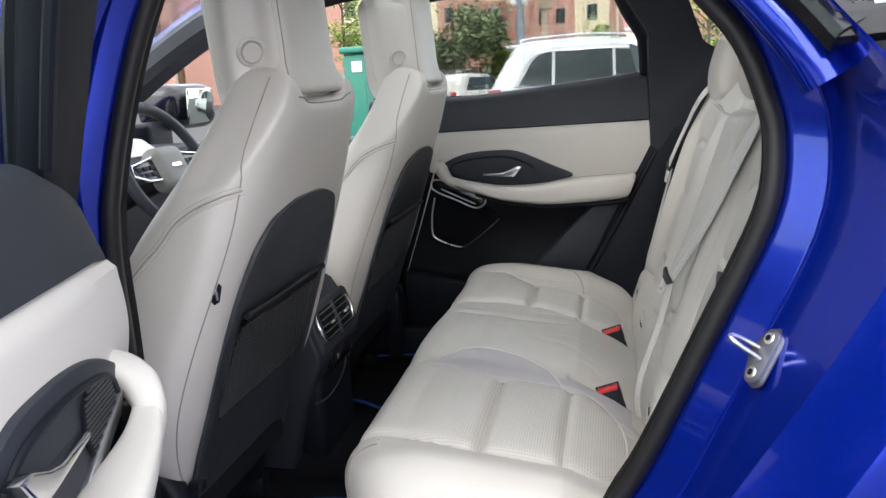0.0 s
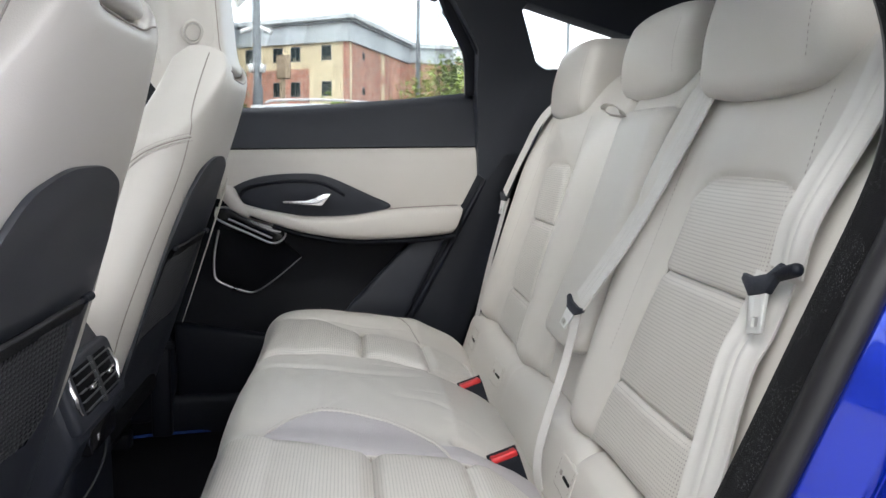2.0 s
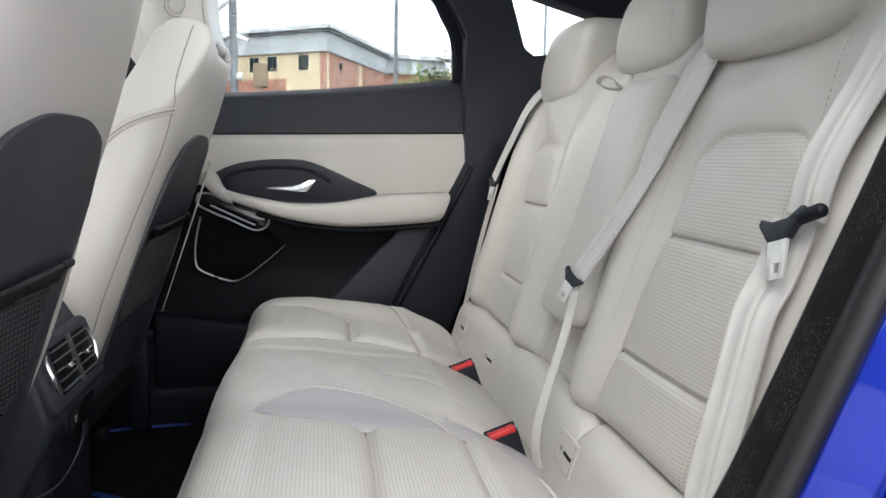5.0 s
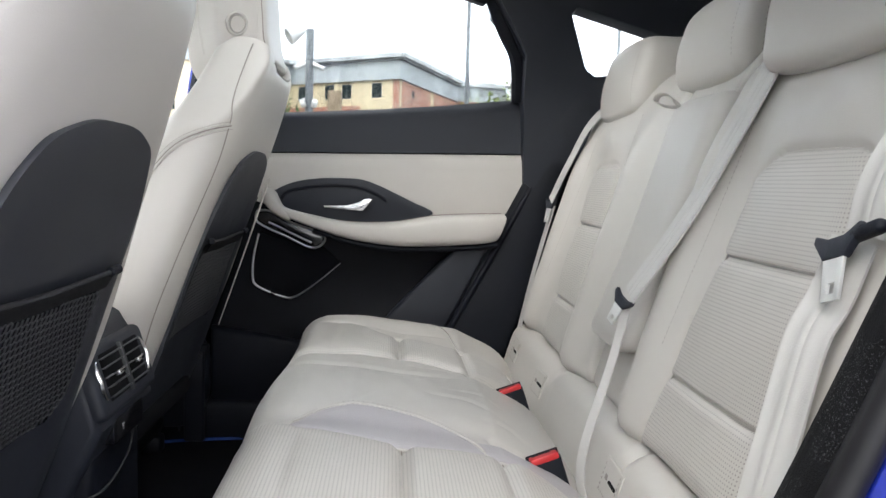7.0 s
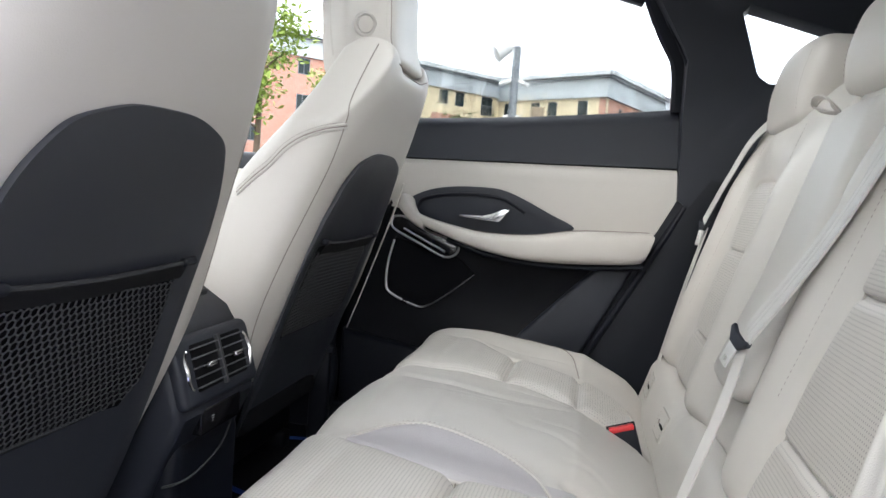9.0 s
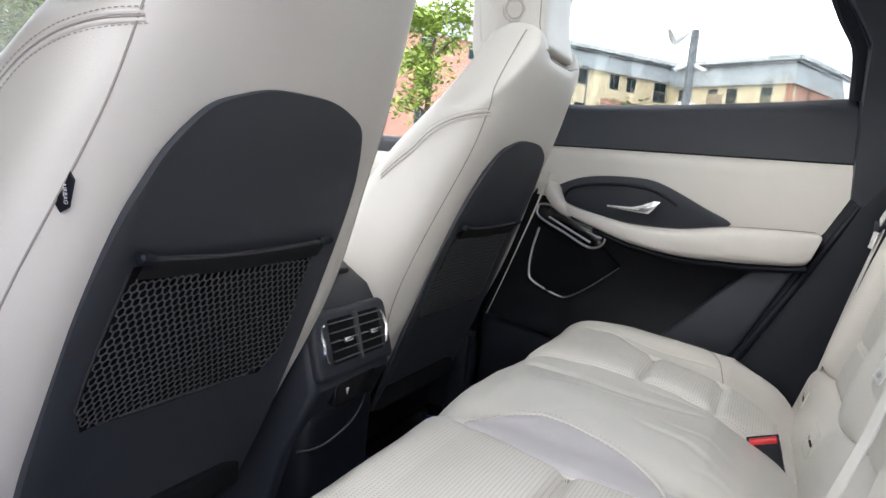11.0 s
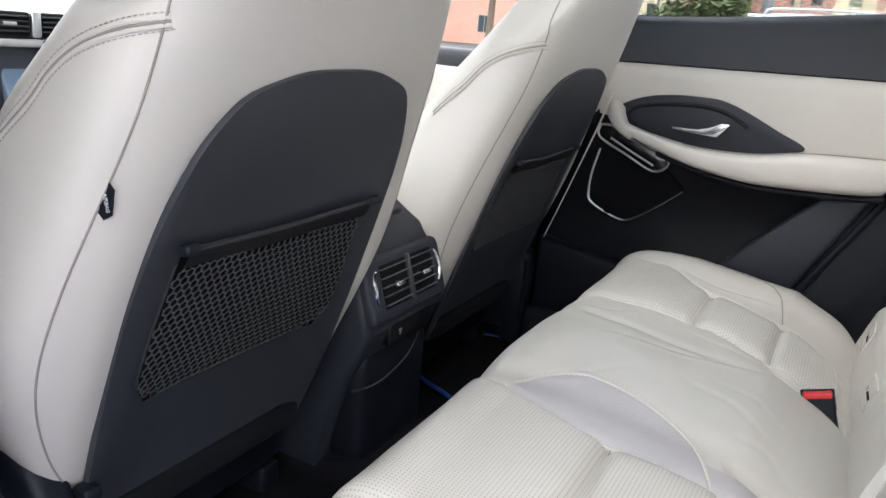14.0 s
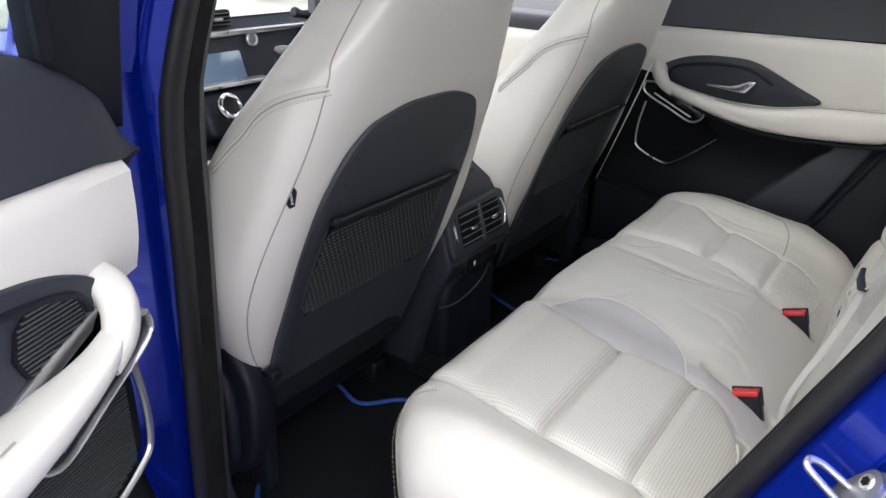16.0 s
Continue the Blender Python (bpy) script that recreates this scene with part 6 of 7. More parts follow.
bmesh.ops.solidify(bm, geom=bm.faces[:], thickness=0.02)
part("bonnet", bm, blue_paint, body, "blue bonnet and nose")
# Unseen pane over the opening that was added and sized to brighten the cabin.
g = loft([[(x, MID + 0.36 * s, z + 0.045 * (1 - (0.36 * s / 0.65) ** 2) - 0.004) for s in (-1, -0.5, 0, 0.5, 1)] for x, z in ((-0.66, 1.580), (-0.4, 1.597), (0.0, 1.593), (0.18, 1.579))], closed=False)
bmesh.ops.solidify(g, geom=g.faces[:], thickness=0.005)
g = part("roof_glass", g, clear_glass, body, "unseen glass roof panel added to light the cabin")
g.visible_shadow = False
g = loft([[(x, MID + w * s, z) for s in (-1, -0.5, 0, 0.5, 1)] for x, z, w in ((1.03, 1.44, 0.60), (1.19, 1.325, 0.66), (1.31, 1.15, 0.70))], closed=False)
bmesh.ops.solidify(g, geom=g.faces[:], thickness=0.004)
g = part("rear_glass", g, clear_glass, body, "rear window glass")
g.visible_shadow = False
rows = []
for x, z, y in ((1.33, 1.12, 0.72), (1.36, 1.06, 0.72), (1.40, 0.98, 0.72), (1.42, 0.70, 0.70), (1.40, 0.42, 0.72), (1.2, 0.30, 0.75)):
    rows.append([(x - 0.10 * abs(2 * i / 16 - 1) ** 3, y + (2 * MID - 2 * y) * i / 16, z) for i in range(17)])
for sgn in (-1, 1):
    p = smooth_path([(0.95, MID + sgn * 0.64, 1.44), (1.15, MID + sgn * 0.70, 1.33), (1.27, MID + sgn * 0.75, 1.13)], 5)
    part("tail_pillar", sweep(p, rect(0.10, 0.06, 0.02), up=(1, 0, 0.5)), blue_paint, body)
bm = loft(rows, closed=False)
bmesh.ops.solidify(bm, geom=bm.faces[:], thickness=0.02)
part("tailgate", bm, blue_paint, body, "blue tailgate and bumper")
ws = loft([[(x, y + (2 * MID - 2 * y) * i / 10, z + 0.03 * (1 - (2 * i / 10 - 1) ** 2)) for i in range(11)] for x, z, y in ((-1.84, 1.06, 0.76), (-1.4, 1.32, 0.82), (-1.0, 1.53, 0.87))], closed=False)
bmesh.ops.solidify(ws, geom=ws.faces[:], thickness=0.004)
g = part("windscreen", ws, clear_glass, body, "windscreen glass")
g.visible_shadow = False
part("underbody", rbox(-2.75, 1.2, 0.78, 2.23, 0.25, 0.36, 0.03, 3), black_hard, body)
part("luggage_floor", rbox(0.30, 1.3, 0.86, 2.15, 0.70, 0.76, 0.02, 3), black_carpet, body)
shelf = slab([(0.36, 1.18), (0.40, 1.215), (1.15, 1.215), (1.15, 1.18)], 1, 0.86, 2.15, 0.01)
part("parcel_shelf", shelf, black_carpet, body, "black parcel shelf")
part("scuttle", rbox(-2.0, -1.80, 0.80, 2.21, 0.60, 1.05, 0.03, 3), black_hard, body)

# inner side linings round the rear seat, with the quarter window cut through
for sgn in (1, -1):
    yy = (lambda y: y) if sgn == -1 else (lambda y: 2 * MID - y)   # sgn 1 far side
    base = 2 * MID - 2.165
    hole = [(0.185, 1.438), (0.238, 1.312), (0.262, 1.298), (0.58, 1.338)]
    outer = [(-0.01, 1.50), (0.095, 1.34), (0.105, 1.02), (0.9, 1.08), (0.9, 1.44), (0.5, 1.52)] if sgn == 1 else [(0.12, 1.475), (0.18, 1.40), (0.205, 1.15), (0.9, 1.20), (0.9, 1.44), (0.5, 1.52)]

    def ring2(poly, k, n=60):
        cx, cz = 0.33, 1.36
        out = []
        pts = [Vector((a, b)) for a, b in poly]
        for i in range(n):
            ang = 2 * math.pi * i / n
            d = Vector((math.cos(ang), math.sin(ang)))
            best = None
            for a, b in zip(pts, pts[1:] + pts[:1]):
                e = b - a
                den = d.x * e.y - d.y * e.x
                if abs(den) < 1e-9:
                    continue
                w = a - Vector((cx, cz))
                t = (w.x * e.y - w.y * e.x) / den
                s = (w.x * d.y - w.y * d.x) / den
                if t > 0 and -1e-6 <= s <= 1 + 1e-6 and (best is None or t < best):
                    best = t
            out.append((cx + d.x * best * k, cz + d.y * best * k))
        return out
    yl = lambda z: base + 0.40 * max(0, z - 1.25)
    r_in, r_out = ring2(hole, 1.0), ring2(outer, 1.0)
    rings = [[(x, yy(base - 0.06 + 0.40 * max(0, z - 1.25)), z) for x, z in r_in], [(x, yy(yl(z) - 0.004), z) for x, z in ring2(hole, 1.04)], [(x, yy(yl(z)), z) for x, z in ring2(hole, 1.10)], [(x, yy(yl(z)), z) for x, z in r_out], [(x, yy(yl(z) - 0.06), z) for x, z in ring2(outer, 1.02)]]
    bm = loft(rings, caps=False)
    part("pillar_lining", bm, black_soft, body, "black rear pillar lining round the quarter window")
    # lower lining between door opening and seat
    rows = []
    for z in [0.44 + 0.04 * i for i in range(20)]:
        xe = curve_at([(0.44, -0.23), (0.60, -0.135), (0.73, -0.06), (0.905, 0.03), (1.115, 0.135), (1.2, 0.14)], z)
        xe += 0 if sgn == 1 else 0.06
        rows.append([(xe + (0.34 - xe) * i / 10, yy(base + 0.005 + (0.05 if i == 0 else 0) * 0 - 0.02 * bump01(i, 0, 1)), z) for i in range(11)])
    bm = loft(rows, closed=False)
    bmesh.ops.solidify(bm, geom=bm.faces[:], thickness=0.03 * sgn)
    part("side_lining", bm, black_soft, body, "black side lining beside the rear seat")
    if sgn == -1:
        continue
    edge = smooth_path([(0.02, yy(base + 0.05), 1.47), (0.10, yy(base + 0.01), 1.33), (0.158, yy(base - 0.005), 1.22), (0.155, yy(base - 0.008), 1.11), (0.06, yy(base - 0.006), 0.915), (-0.035, yy(base - 0.006), 0.74), (-0.11, yy(base - 0.006), 0.60), (-0.2, yy(base - 0.006), 0.45)], 6)
    part("lining_edge", sweep(edge, circle(0.008, 8), up=(0, 1, 0)), black_hard, body, "rounded rubber door edge seal")

# striker on the near jamb
striker = thing("door_striker", "plated steel door striker bolted to the blue jamb", "door striker")
sm = pose(0.1405, 0.741, 0.986, 0, 31, 0) @ Matrix.Scale(0.82, 4)
shield = [(p + r * math.sin(radians(a)), q + r * math.cos(radians(a))) for p, q, r, a0, a1 in ((-0.003, 0.022, 0.0125, -80, 60), (0.006, 0.0, 0.012, 50, 130), (-0.003, -0.022, 0.0125, 120, 260)) for a in [a0 + (a1 - a0) * i / 9 for i in range(10)]]
face_on = Matrix.Translation((0.1415, 0.741, 0.986)) @ Matrix.Rotation(radians(28), 4, "Z") @ Matrix.Rotation(radians(31), 4, "Y") @ Matrix.Scale(0.82, 4)
bm = slab(shield, 0, -0.0025, 0.0025, 0.001)
bm.transform(face_on)
plate = part("base_plate", bm, striker_grey, striker, "grey plated base plate with two lobes")
bm = slab([(p * 1.1 - 0.002, q * 1.08) for p, q in shield], 0, 0.0025, 0.006, 0.001)
bm.transform(face_on)
part("backing_plate", bm, striker_grey, striker)
bm = sweep(smooth_path([(0, 0.008, 0.006), (-0.026, 0.008, 0.005), (-0.037, 0.004, 0.004), (-0.039, -0.001, 0.003), (-0.034, -0.006, 0.001), (0, -0.007, -0.002)], 5), circle(0.0031, 10), up=(0, 0, 1))
bm.transform(sm)
part("loop", bm, steel, striker, "bright steel striker loop")
for z in (-0.022, 0.022):
    bm = cyl((0, -0.001, z), (-0.0042, -0.001, z), 0.0072, 20, bevel=0.0012)
    bm.transform(face_on)
    bolt = part("bolt", bm, steel, striker, "countersunk bolt head")
    # Near-black star on the bolt head, with the socket's shade in its colour.
    star = [(-0.001 + (0.0034 if i % 2 else 0.0044) * math.cos(math.pi * i / 6), z + (0.0034 if i % 2 else 0.0044) * math.sin(math.pi * i / 6)) for i in range(12)]
    bm = slab(star, 0, -0.0046, -0.0040)
    bm.transform(face_on)
    part("bolt_socket", bm, opening_shade, bolt, "dark star socket")

# ---- outside ----
ground = tagged(part("ground", mesh([(-600, -600, 0), (600, -600, 0), (600, 600, 0), (-600, 600, 0)], [(0, 1, 2, 3)]), asphalt), "grey asphalt car park", "ground", kind="structure")


def car_shell(parent, length, rows, paint, side_glass):
    """A parked car by its half sections: places along it, half width, and the heights of sill, waist, roof and how far the roof leans in."""
    rings = []
    for x, w, z0, zw, zr, lean in rows:
        h = zr - zw
        half = [(w * 0.80, z0), (w * 0.96, z0 + 0.08), (w, z0 + (zw - z0) * 0.45), (w * 0.985, zw - 0.06), (w * 0.955, zw), (w * 0.955 - lean * 0.5, zw + h * 0.5), (w * 0.955 - lean, zw + h * 0.88), (w * 0.955 - lean * 1.5 - 0.04, zr)]
        rings.append([(x, -y, z) for y, z in half] + [(x, y, z) for y, z in reversed(half)])
    part("body", loft(rings), paint, parent, "painted car body")


def wheels_on(parent, xs, w, r):
    for x in xs:
        for sgn in (-1, 1):
            t = part("wheel", sweep([(x + (r - 0.06) * math.cos(a), sgn * (w - 0.11), r + (r - 0.06) * math.sin(a)) for a in [2 * math.pi * i / 28 for i in range(28)]], rect(0.12, 0.21, 0.03), up=(0, 1, 0), loop=True), tyre_rubber, parent, "black tyre")
            part("rim", joined(*[cyl((x, sgn * (w - 0.03), r), (x + (r - 0.13) * math.cos(a), sgn * (w - 0.035), r + (r - 0.13) * math.sin(a)), 0.03, 6, 0.022) for a in [2 * math.pi * i / 5 for i in range(5)]]), alloy, t, "alloy rim")


# white estate car, tail towards the front of the blue car
suv = thing("parked_car", "white sport utility car parked across the car park", "car", "parked cars")
ROWS_SUV = [(-0.02, 0.78, 0.45, 0.98, 1.02, 0.03), (0.05, 0.88, 0.32, 1.02, 1.12, 0.06), (0.20, 0.91, 0.28, 1.03, 1.38, 0.11), (0.38, 0.92, 0.27, 1.04, 1.61, 0.15), (0.50, 0.925, 0.26, 1.04, 1.655, 0.15), (0.9, 0.93, 0.25, 1.03, 1.685, 0.15), (1.7, 0.93, 0.25, 1.01, 1.685, 0.15), (2.3, 0.93, 0.25, 1.00, 1.62, 0.15), (2.75, 0.93, 0.25, 0.99, 1.40, 0.13), (3.2, 0.93, 0.25, 0.98, 1.10, 0.08), (3.9, 0.91, 0.27, 0.94, 1.02, 0.05), (4.35, 0.84, 0.30, 0.80, 0.88, 0.05), (4.48, 0.70, 0.38, 0.65, 0.70, 0.02)]
car_shell(suv, 4.48, ROWS_SUV, white_paint, None)
wheels_on(suv, (0.85, 3.55), 0.93, 0.345)
side_y = lambda z: -(0.93 * 0.955 - 0.15 * 0.5 * (z - 1.02) / 0.32) - 0.004
glasses = ([(0.40, 1.09), (0.86, 1.07), (0.88, 1.53), (0.70, 1.50), (0.60, 1.42)], [(0.90, 1.07), (1.70, 1.05), (1.70, 1.55), (0.92, 1.53)], [(1.74, 1.06), (2.62, 1.05), (2.25, 1.42), (1.95, 1.51), (1.74, 1.52)])
for poly in glasses:
    bm = slab(poly, 1, 0.0, 0.012, 0.003)
    for v in bm.verts:
        v.co.y += side_y(v.co.z) - 0.01
    part("side_window", bm, dark_glass, suv, "dark side window")
line = smooth_path([(0.34, side_y(1.08) - 0.012, 1.075), (1.2, side_y(1.05) - 0.012, 1.055), (2.66, side_y(1.03) - 0.012, 1.03), (2.30, side_y(1.43) - 0.012, 1.435), (1.95, side_y(1.53) - 0.012, 1.53), (1.2, side_y(1.53) - 0.012, 1.535), (0.62, side_y(1.49) - 0.012, 1.49), (0.34, side_y(1.08) - 0.012, 1.075)], 5)
part("window_trim", sweep(line, circle(0.012, 6), up=(0, 1, 0)), chrome, suv, "bright window trim")
for sgn in (-1, 1):
    part("roof_bar", sweep(smooth_path([(0.45, sgn * 0.62, 1.66), (0.55, sgn * 0.62, 1.72), (1.4, sgn * 0.63, 1.745), (2.1, sgn * 0.62, 1.70), (2.2, sgn * 0.62, 1.65)], 5), circle(0.018, 8)), satin, suv, "silver roof bar")
part("tailgate_spoiler", rbox(0.24, 0.55, -0.60, 0.60, 1.60, 1.655, 0.02, 3), white_paint, suv)
part("waist_crease", sweep([(0.25, -0.915, 0.93), (2.2, -0.935, 0.90), (3.6, -0.93, 0.87)], circle(0.008, 6)), grey_trim, suv)
for x in (1.0, 1.95):
    part("door_grip", rbox(x, x + 0.2, -0.955, -0.92, 0.895, 0.925, 0.01, 2), white_paint, suv)
part("tail_lamp", rbox(-0.03, 0.16, -0.93, -0.60, 0.92, 1.05, 0.03, 3), red_lamp, suv, "red tail lamp")
bm = slab([(-0.62, 1.10), (0.62, 1.10), (0.56, 1.54), (-0.56, 1.54)], 0, 0.0, 0.02, 0.005)
for v in bm.verts:
    v.co.x += 0.03 + (v.co.z - 1.10) * 0.60
part("rear_window", bm, dark_glass, suv)
suv.matrix_basis = pose(-1.88, 12.45, 0.0, 0, 0, 6) @ Matrix.Scale(1.05, 4)

# small pale hatchback and a dark car behind it
hatch = thing("parked_car", "pale small hatchback parked tail-on", "car", "parked cars")
ROWS_HATCH = [(0.0, 0.72, 0.40, 0.92, 1.05, 0.06), (0.08, 0.80, 0.30, 0.95, 1.30, 0.12), (0.35, 0.84, 0.26, 0.96, 1.46, 0.14), (1.0, 0.85, 0.25, 0.95, 1.50, 0.14), (1.8, 0.85, 0.25, 0.94, 1.46, 0.14), (2.3, 0.85, 0.25, 0.93, 1.25, 0.12), (2.7, 0.85, 0.25, 0.92, 1.0, 0.06), (3.5, 0.80, 0.28, 0.80, 0.86, 0.03), (3.8, 0.66, 0.36, 0.60, 0.66, 0.02)]
car_shell(hatch, 3.8, ROWS_HATCH, silver_paint, None)
wheels_on(hatch, (0.65, 3.05), 0.85, 0.30)
bm = slab([(-0.58, 1.0), (0.58, 1.0), (0.50, 1.36), (-0.50, 1.36)], 0, 0.0, 0.015, 0.004)
for v in bm.verts:
    v.co.x += 0.04 + (v.co.z - 1.0) * 0.45
part("rear_window", bm, dark_glass, hatch, "dark rear window")
part("number_plate", rbox(-0.012, 0.0, -0.26, 0.26, 0.72, 0.83, 0.004, 1), surface("plate_yellow", (0.65, 0.55, 0.12), 0.5, bump=0), hatch, "yellow rear plate with plain bars")
for k in range(5):
    part("plate_bar", rbox(-0.016, -0.011, -0.2 + 0.085 * k, -0.15 + 0.085 * k, 0.745, 0.805, 0.001, 1), black_hard, hatch)
for sgn in (-1, 1):
    part("tail_lamp", rbox(-0.02, 0.10, sgn * 0.66 - 0.09, sgn * 0.66 + 0.09, 0.85, 0.98, 0.02, 2), red_lamp, hatch, "red tail lamp")
    bm = slab([(0.45, 1.0), (2.2, 0.98), (1.85, 1.38), (0.7, 1.38)], 1, 0, 0.012, 0.003)
    for v in bm.verts:
        v.co.y = sgn * (0.80 - 0.16 * (v.co.z - 1.0) + 0.012 + v.co.y)
    part("side_window", bm, dark_glass, hatch)
hatch.matrix_basis = pose(-5.2, 23.0, 0, 0, 0, 62)
navy = thing("parked_car", "dark navy car parked behind the hatchback", "car", "parked cars")
car_shell(navy, 4.3, ROWS_SUV, navy_paint, None)
wheels_on(navy, (0.85, 3.55), 0.93, 0.345)
part("rear_window", rbox(0.0, 0.05, -0.62, 0.62, 1.12, 1.5, 0.02, 2), dark_glass, navy)
for poly in glasses:
    bm = slab(poly, 1, 0.0, 0.012, 0.003)
    for v in bm.verts:
        v.co.y += side_y(v.co.z) - 0.01
    part("side_window", bm, dark_glass, navy, "dark side window")
navy.matrix_basis = pose(-8.2, 25.5, -0.12, 0, 0, 35)

# ---- buildings ----
def opening(parent, x, z, w, h, y, juliet=False):
    o = part("window", rbox(x - w / 2, x + w / 2, y - 0.03, y + 0.12, z, z + h, 0.01, 1), pole_grey, parent, "dark framed window", smooth=False)
    part("pane", rbox(x - w / 2 + 0.07, x - 0.03, y - 0.045, y - 0.02, z + 0.07, z + h - 0.07, 0.004, 1), dark_glass, o, smooth=False)
    part("pane", rbox(x + 0.03, x + w / 2 - 0.07, y - 0.045, y - 0.02, z + 0.07, z + h - 0.07, 0.004, 1), dark_glass, o, smooth=False)
    if juliet:
        for k in range(9):
            bx = x - w / 2 - 0.1 + (w + 0.2) * k / 8
            part("baluster", rbox(bx - 0.02, bx + 0.02, y - 0.18, y - 0.14, z, z + 1.05, 0.005, 1), pole_grey, o, smooth=False)
        part("balcony_rail", rbox(x - w / 2 - 0.15, x + w / 2 + 0.15, y - 0.19, y - 0.13, z + 1.03, z + 1.10, 0.01, 1), pole_grey, o, smooth=False)
    return o


CORNER, INNER, REAR, WEST = Vector((0.1, 80.0)), Vector((-11.6, 88.0)), Vector((7.4, 98.5)), Vector((-34.5, 58.0))


def run(name, a, b, z0, z1, out, deep, material, parent, label="", ends=(0.0, 0.0)):
    """A straight length of wall from a to b in plan, standing out by a little and that deep."""
    d = (b - a).normalized()
    n = Vector((d.y, -d.x))
    a, b = a - d * ends[0], b + d * ends[1]
    plan = [a + n * out, b + n * out, b - n * deep, a - n * deep]
    return part(name, slab([(p.x, p.y) for p in plan], 2, z0, z1), material, parent, label, smooth=False)


def window_in(parent, a, b, s, z, w, h, out=0.0, juliet=False):
    """A framed window set s metres along the wall from a to b."""
    d = (b - a).normalized()
    p = a + d * s
    made = opening(parent, 0, 0, w, h, -out, juliet)
    m = Matrix.Translation((p.x, p.y, z)) @ Matrix.Rotation(math.atan2(d.y, d.x), 4, "Z")
    for o in [made] + list(made.children):
        o.data.transform(m)


flats = thing("apartment_building", "four-storey flats in cream render and red brick", "building")
run("wall", INNER, CORNER, 0, 12.2, 0, 0.6, render_cream, flats, "cream rendered front")
run("brick_wall", CORNER, REAR, 0, 12.2, 0.05, 0.6, brick_red, flats, "red brick side")
run("brick_band", INNER, INNER.lerp(CORNER, 0.66), 0, 9.4, 0.06, 0.5, brick_red, flats, "red brick lower storeys")
run("cladding", INNER, CORNER, 11.9, 13.75, 0.35, 0.6, clad_grey, flats, "pale grey metal parapet", (0, 0.35))
run("cladding", CORNER, REAR, 11.9, 13.75, 0.35, 0.6, clad_grey, flats, "pale grey metal parapet", (0.35, 0.5))
# Dark grey run under the roof edge: the eaves' shade is in its colour.
run("eaves", INNER, CORNER, 13.75, 14.0, 0.7, 0.6, pole_grey, flats, "underside of the eaves, shade put in as dark grey", (0, 0.7))
run("eaves", CORNER, REAR, 13.75, 14.0, 0.7, 0.6, pole_grey, flats, "underside of the eaves, shade put in as dark grey", (0.7, 0.8))
run("roof_edge", INNER, CORNER, 14.0, 14.4, 1.0, 0.6, roof_grey, flats, "overhanging roof edge", (0, 1.0))
run("roof_edge", CORNER, REAR, 14.0, 14.4, 1.0, 0.6, roof_grey, flats, "overhanging roof edge", (1.0, 1.1))
run("rear_wing", REAR, REAR + Vector((9.5, 2.0)), 0, 12.4, 0, 8, brick_red, flats, "lower brick wing behind")
run("rear_parapet", REAR, REAR + Vector((9.5, 2.0)), 12.0, 13.8, 0.4, 8, clad_grey, flats, "pale parapet of the rear wing")
run("rear_roof", REAR, REAR + Vector((10.2, 2.1)), 13.8, 14.3, 1.0, 8, roof_grey, flats, "roof edge of the rear wing")
span = (CORNER - INNER).length
for z in (10.15, 6.6, 3.5, 0.6):
    for s in (1.55, 5.3, 7.6, 11.5):
        if z < 9 and s == 1.55:
            continue
        window_in(flats, INNER, CORNER, s, z, 1.25, 1.5, 0.06 if s < 0.66 * span and z < 9 else 0.0)
    window_in(flats, CORNER, REAR, 4.2, z + 0.35, 0.8, 0.75, 0.05)
    run("pale_panel", CORNER + (REAR - CORNER).normalized() * 9.9, CORNER + (REAR - CORNER).normalized() * 11.0, z - 0.6, z + 1.9, 0.08, 0.2, render_cream, flats, "pale panel between the bricks")
wing = thing("apartment_building", "long wing of the flats with cream render above brick", "building")
run("wall", WEST, INNER, 0, 12.3, 0, 9, render_cream, wing, "cream rendered wing")
run("brick_band", INNER.lerp(WEST, 0.26), INNER, 0, 9.6, 0.06, 0.5, brick_red, wing, "red brick lower storeys")
run("brick_end", WEST, WEST.lerp(INNER, 0.42), 0, 12.3, 0.10, 0.5, brick_red, wing, "red brick end of the wing")
run("cladding", WEST, INNER, 12.2, 13.75, 0.35, 9, clad_grey, wing, "pale grey metal parapet")
run("eaves", WEST, INNER, 13.75, 14.0, 0.7, 9, pole_grey, wing, "underside of the eaves, shade put in as dark grey")
run("roof_edge", WEST, INNER, 14.0, 14.4, 1.0, 9, roof_grey, wing, "overhanging roof edge")
length = (INNER - WEST).length
for z in (10.6, 7.3, 4.1, 1.0):
    for back_s in (6.0, 8.3, 12.5, 16.5, 21.0, 26.0, 31.0):
        window_in(wing, WEST, INNER, length - back_s, z, 1.25, 1.5, 0.10 if back_s > 0.58 * length else 0.06 if z < 9 and back_s < 0.26 * length else 0)
    window_in(wing, WEST, INNER, length - 1.9, z - 0.5, 1.7, 2.05, 0.06 if z < 9 else 0, True)
behind = thing("apartment_building", "distant flats with cream front, brick side and pale parapet", "building")
A, B, C = Vector((14.0, 126.0)), Vector((26.3, 118.0)), Vector((41.0, 141.0))
run("wall", A, B, 0, 11.6, 0, 6, render_cream, behind, "cream rendered front")
run("brick_wall", B, C, 0, 11.6, 0.05, 0.4, brick_red, behind, "red brick side")
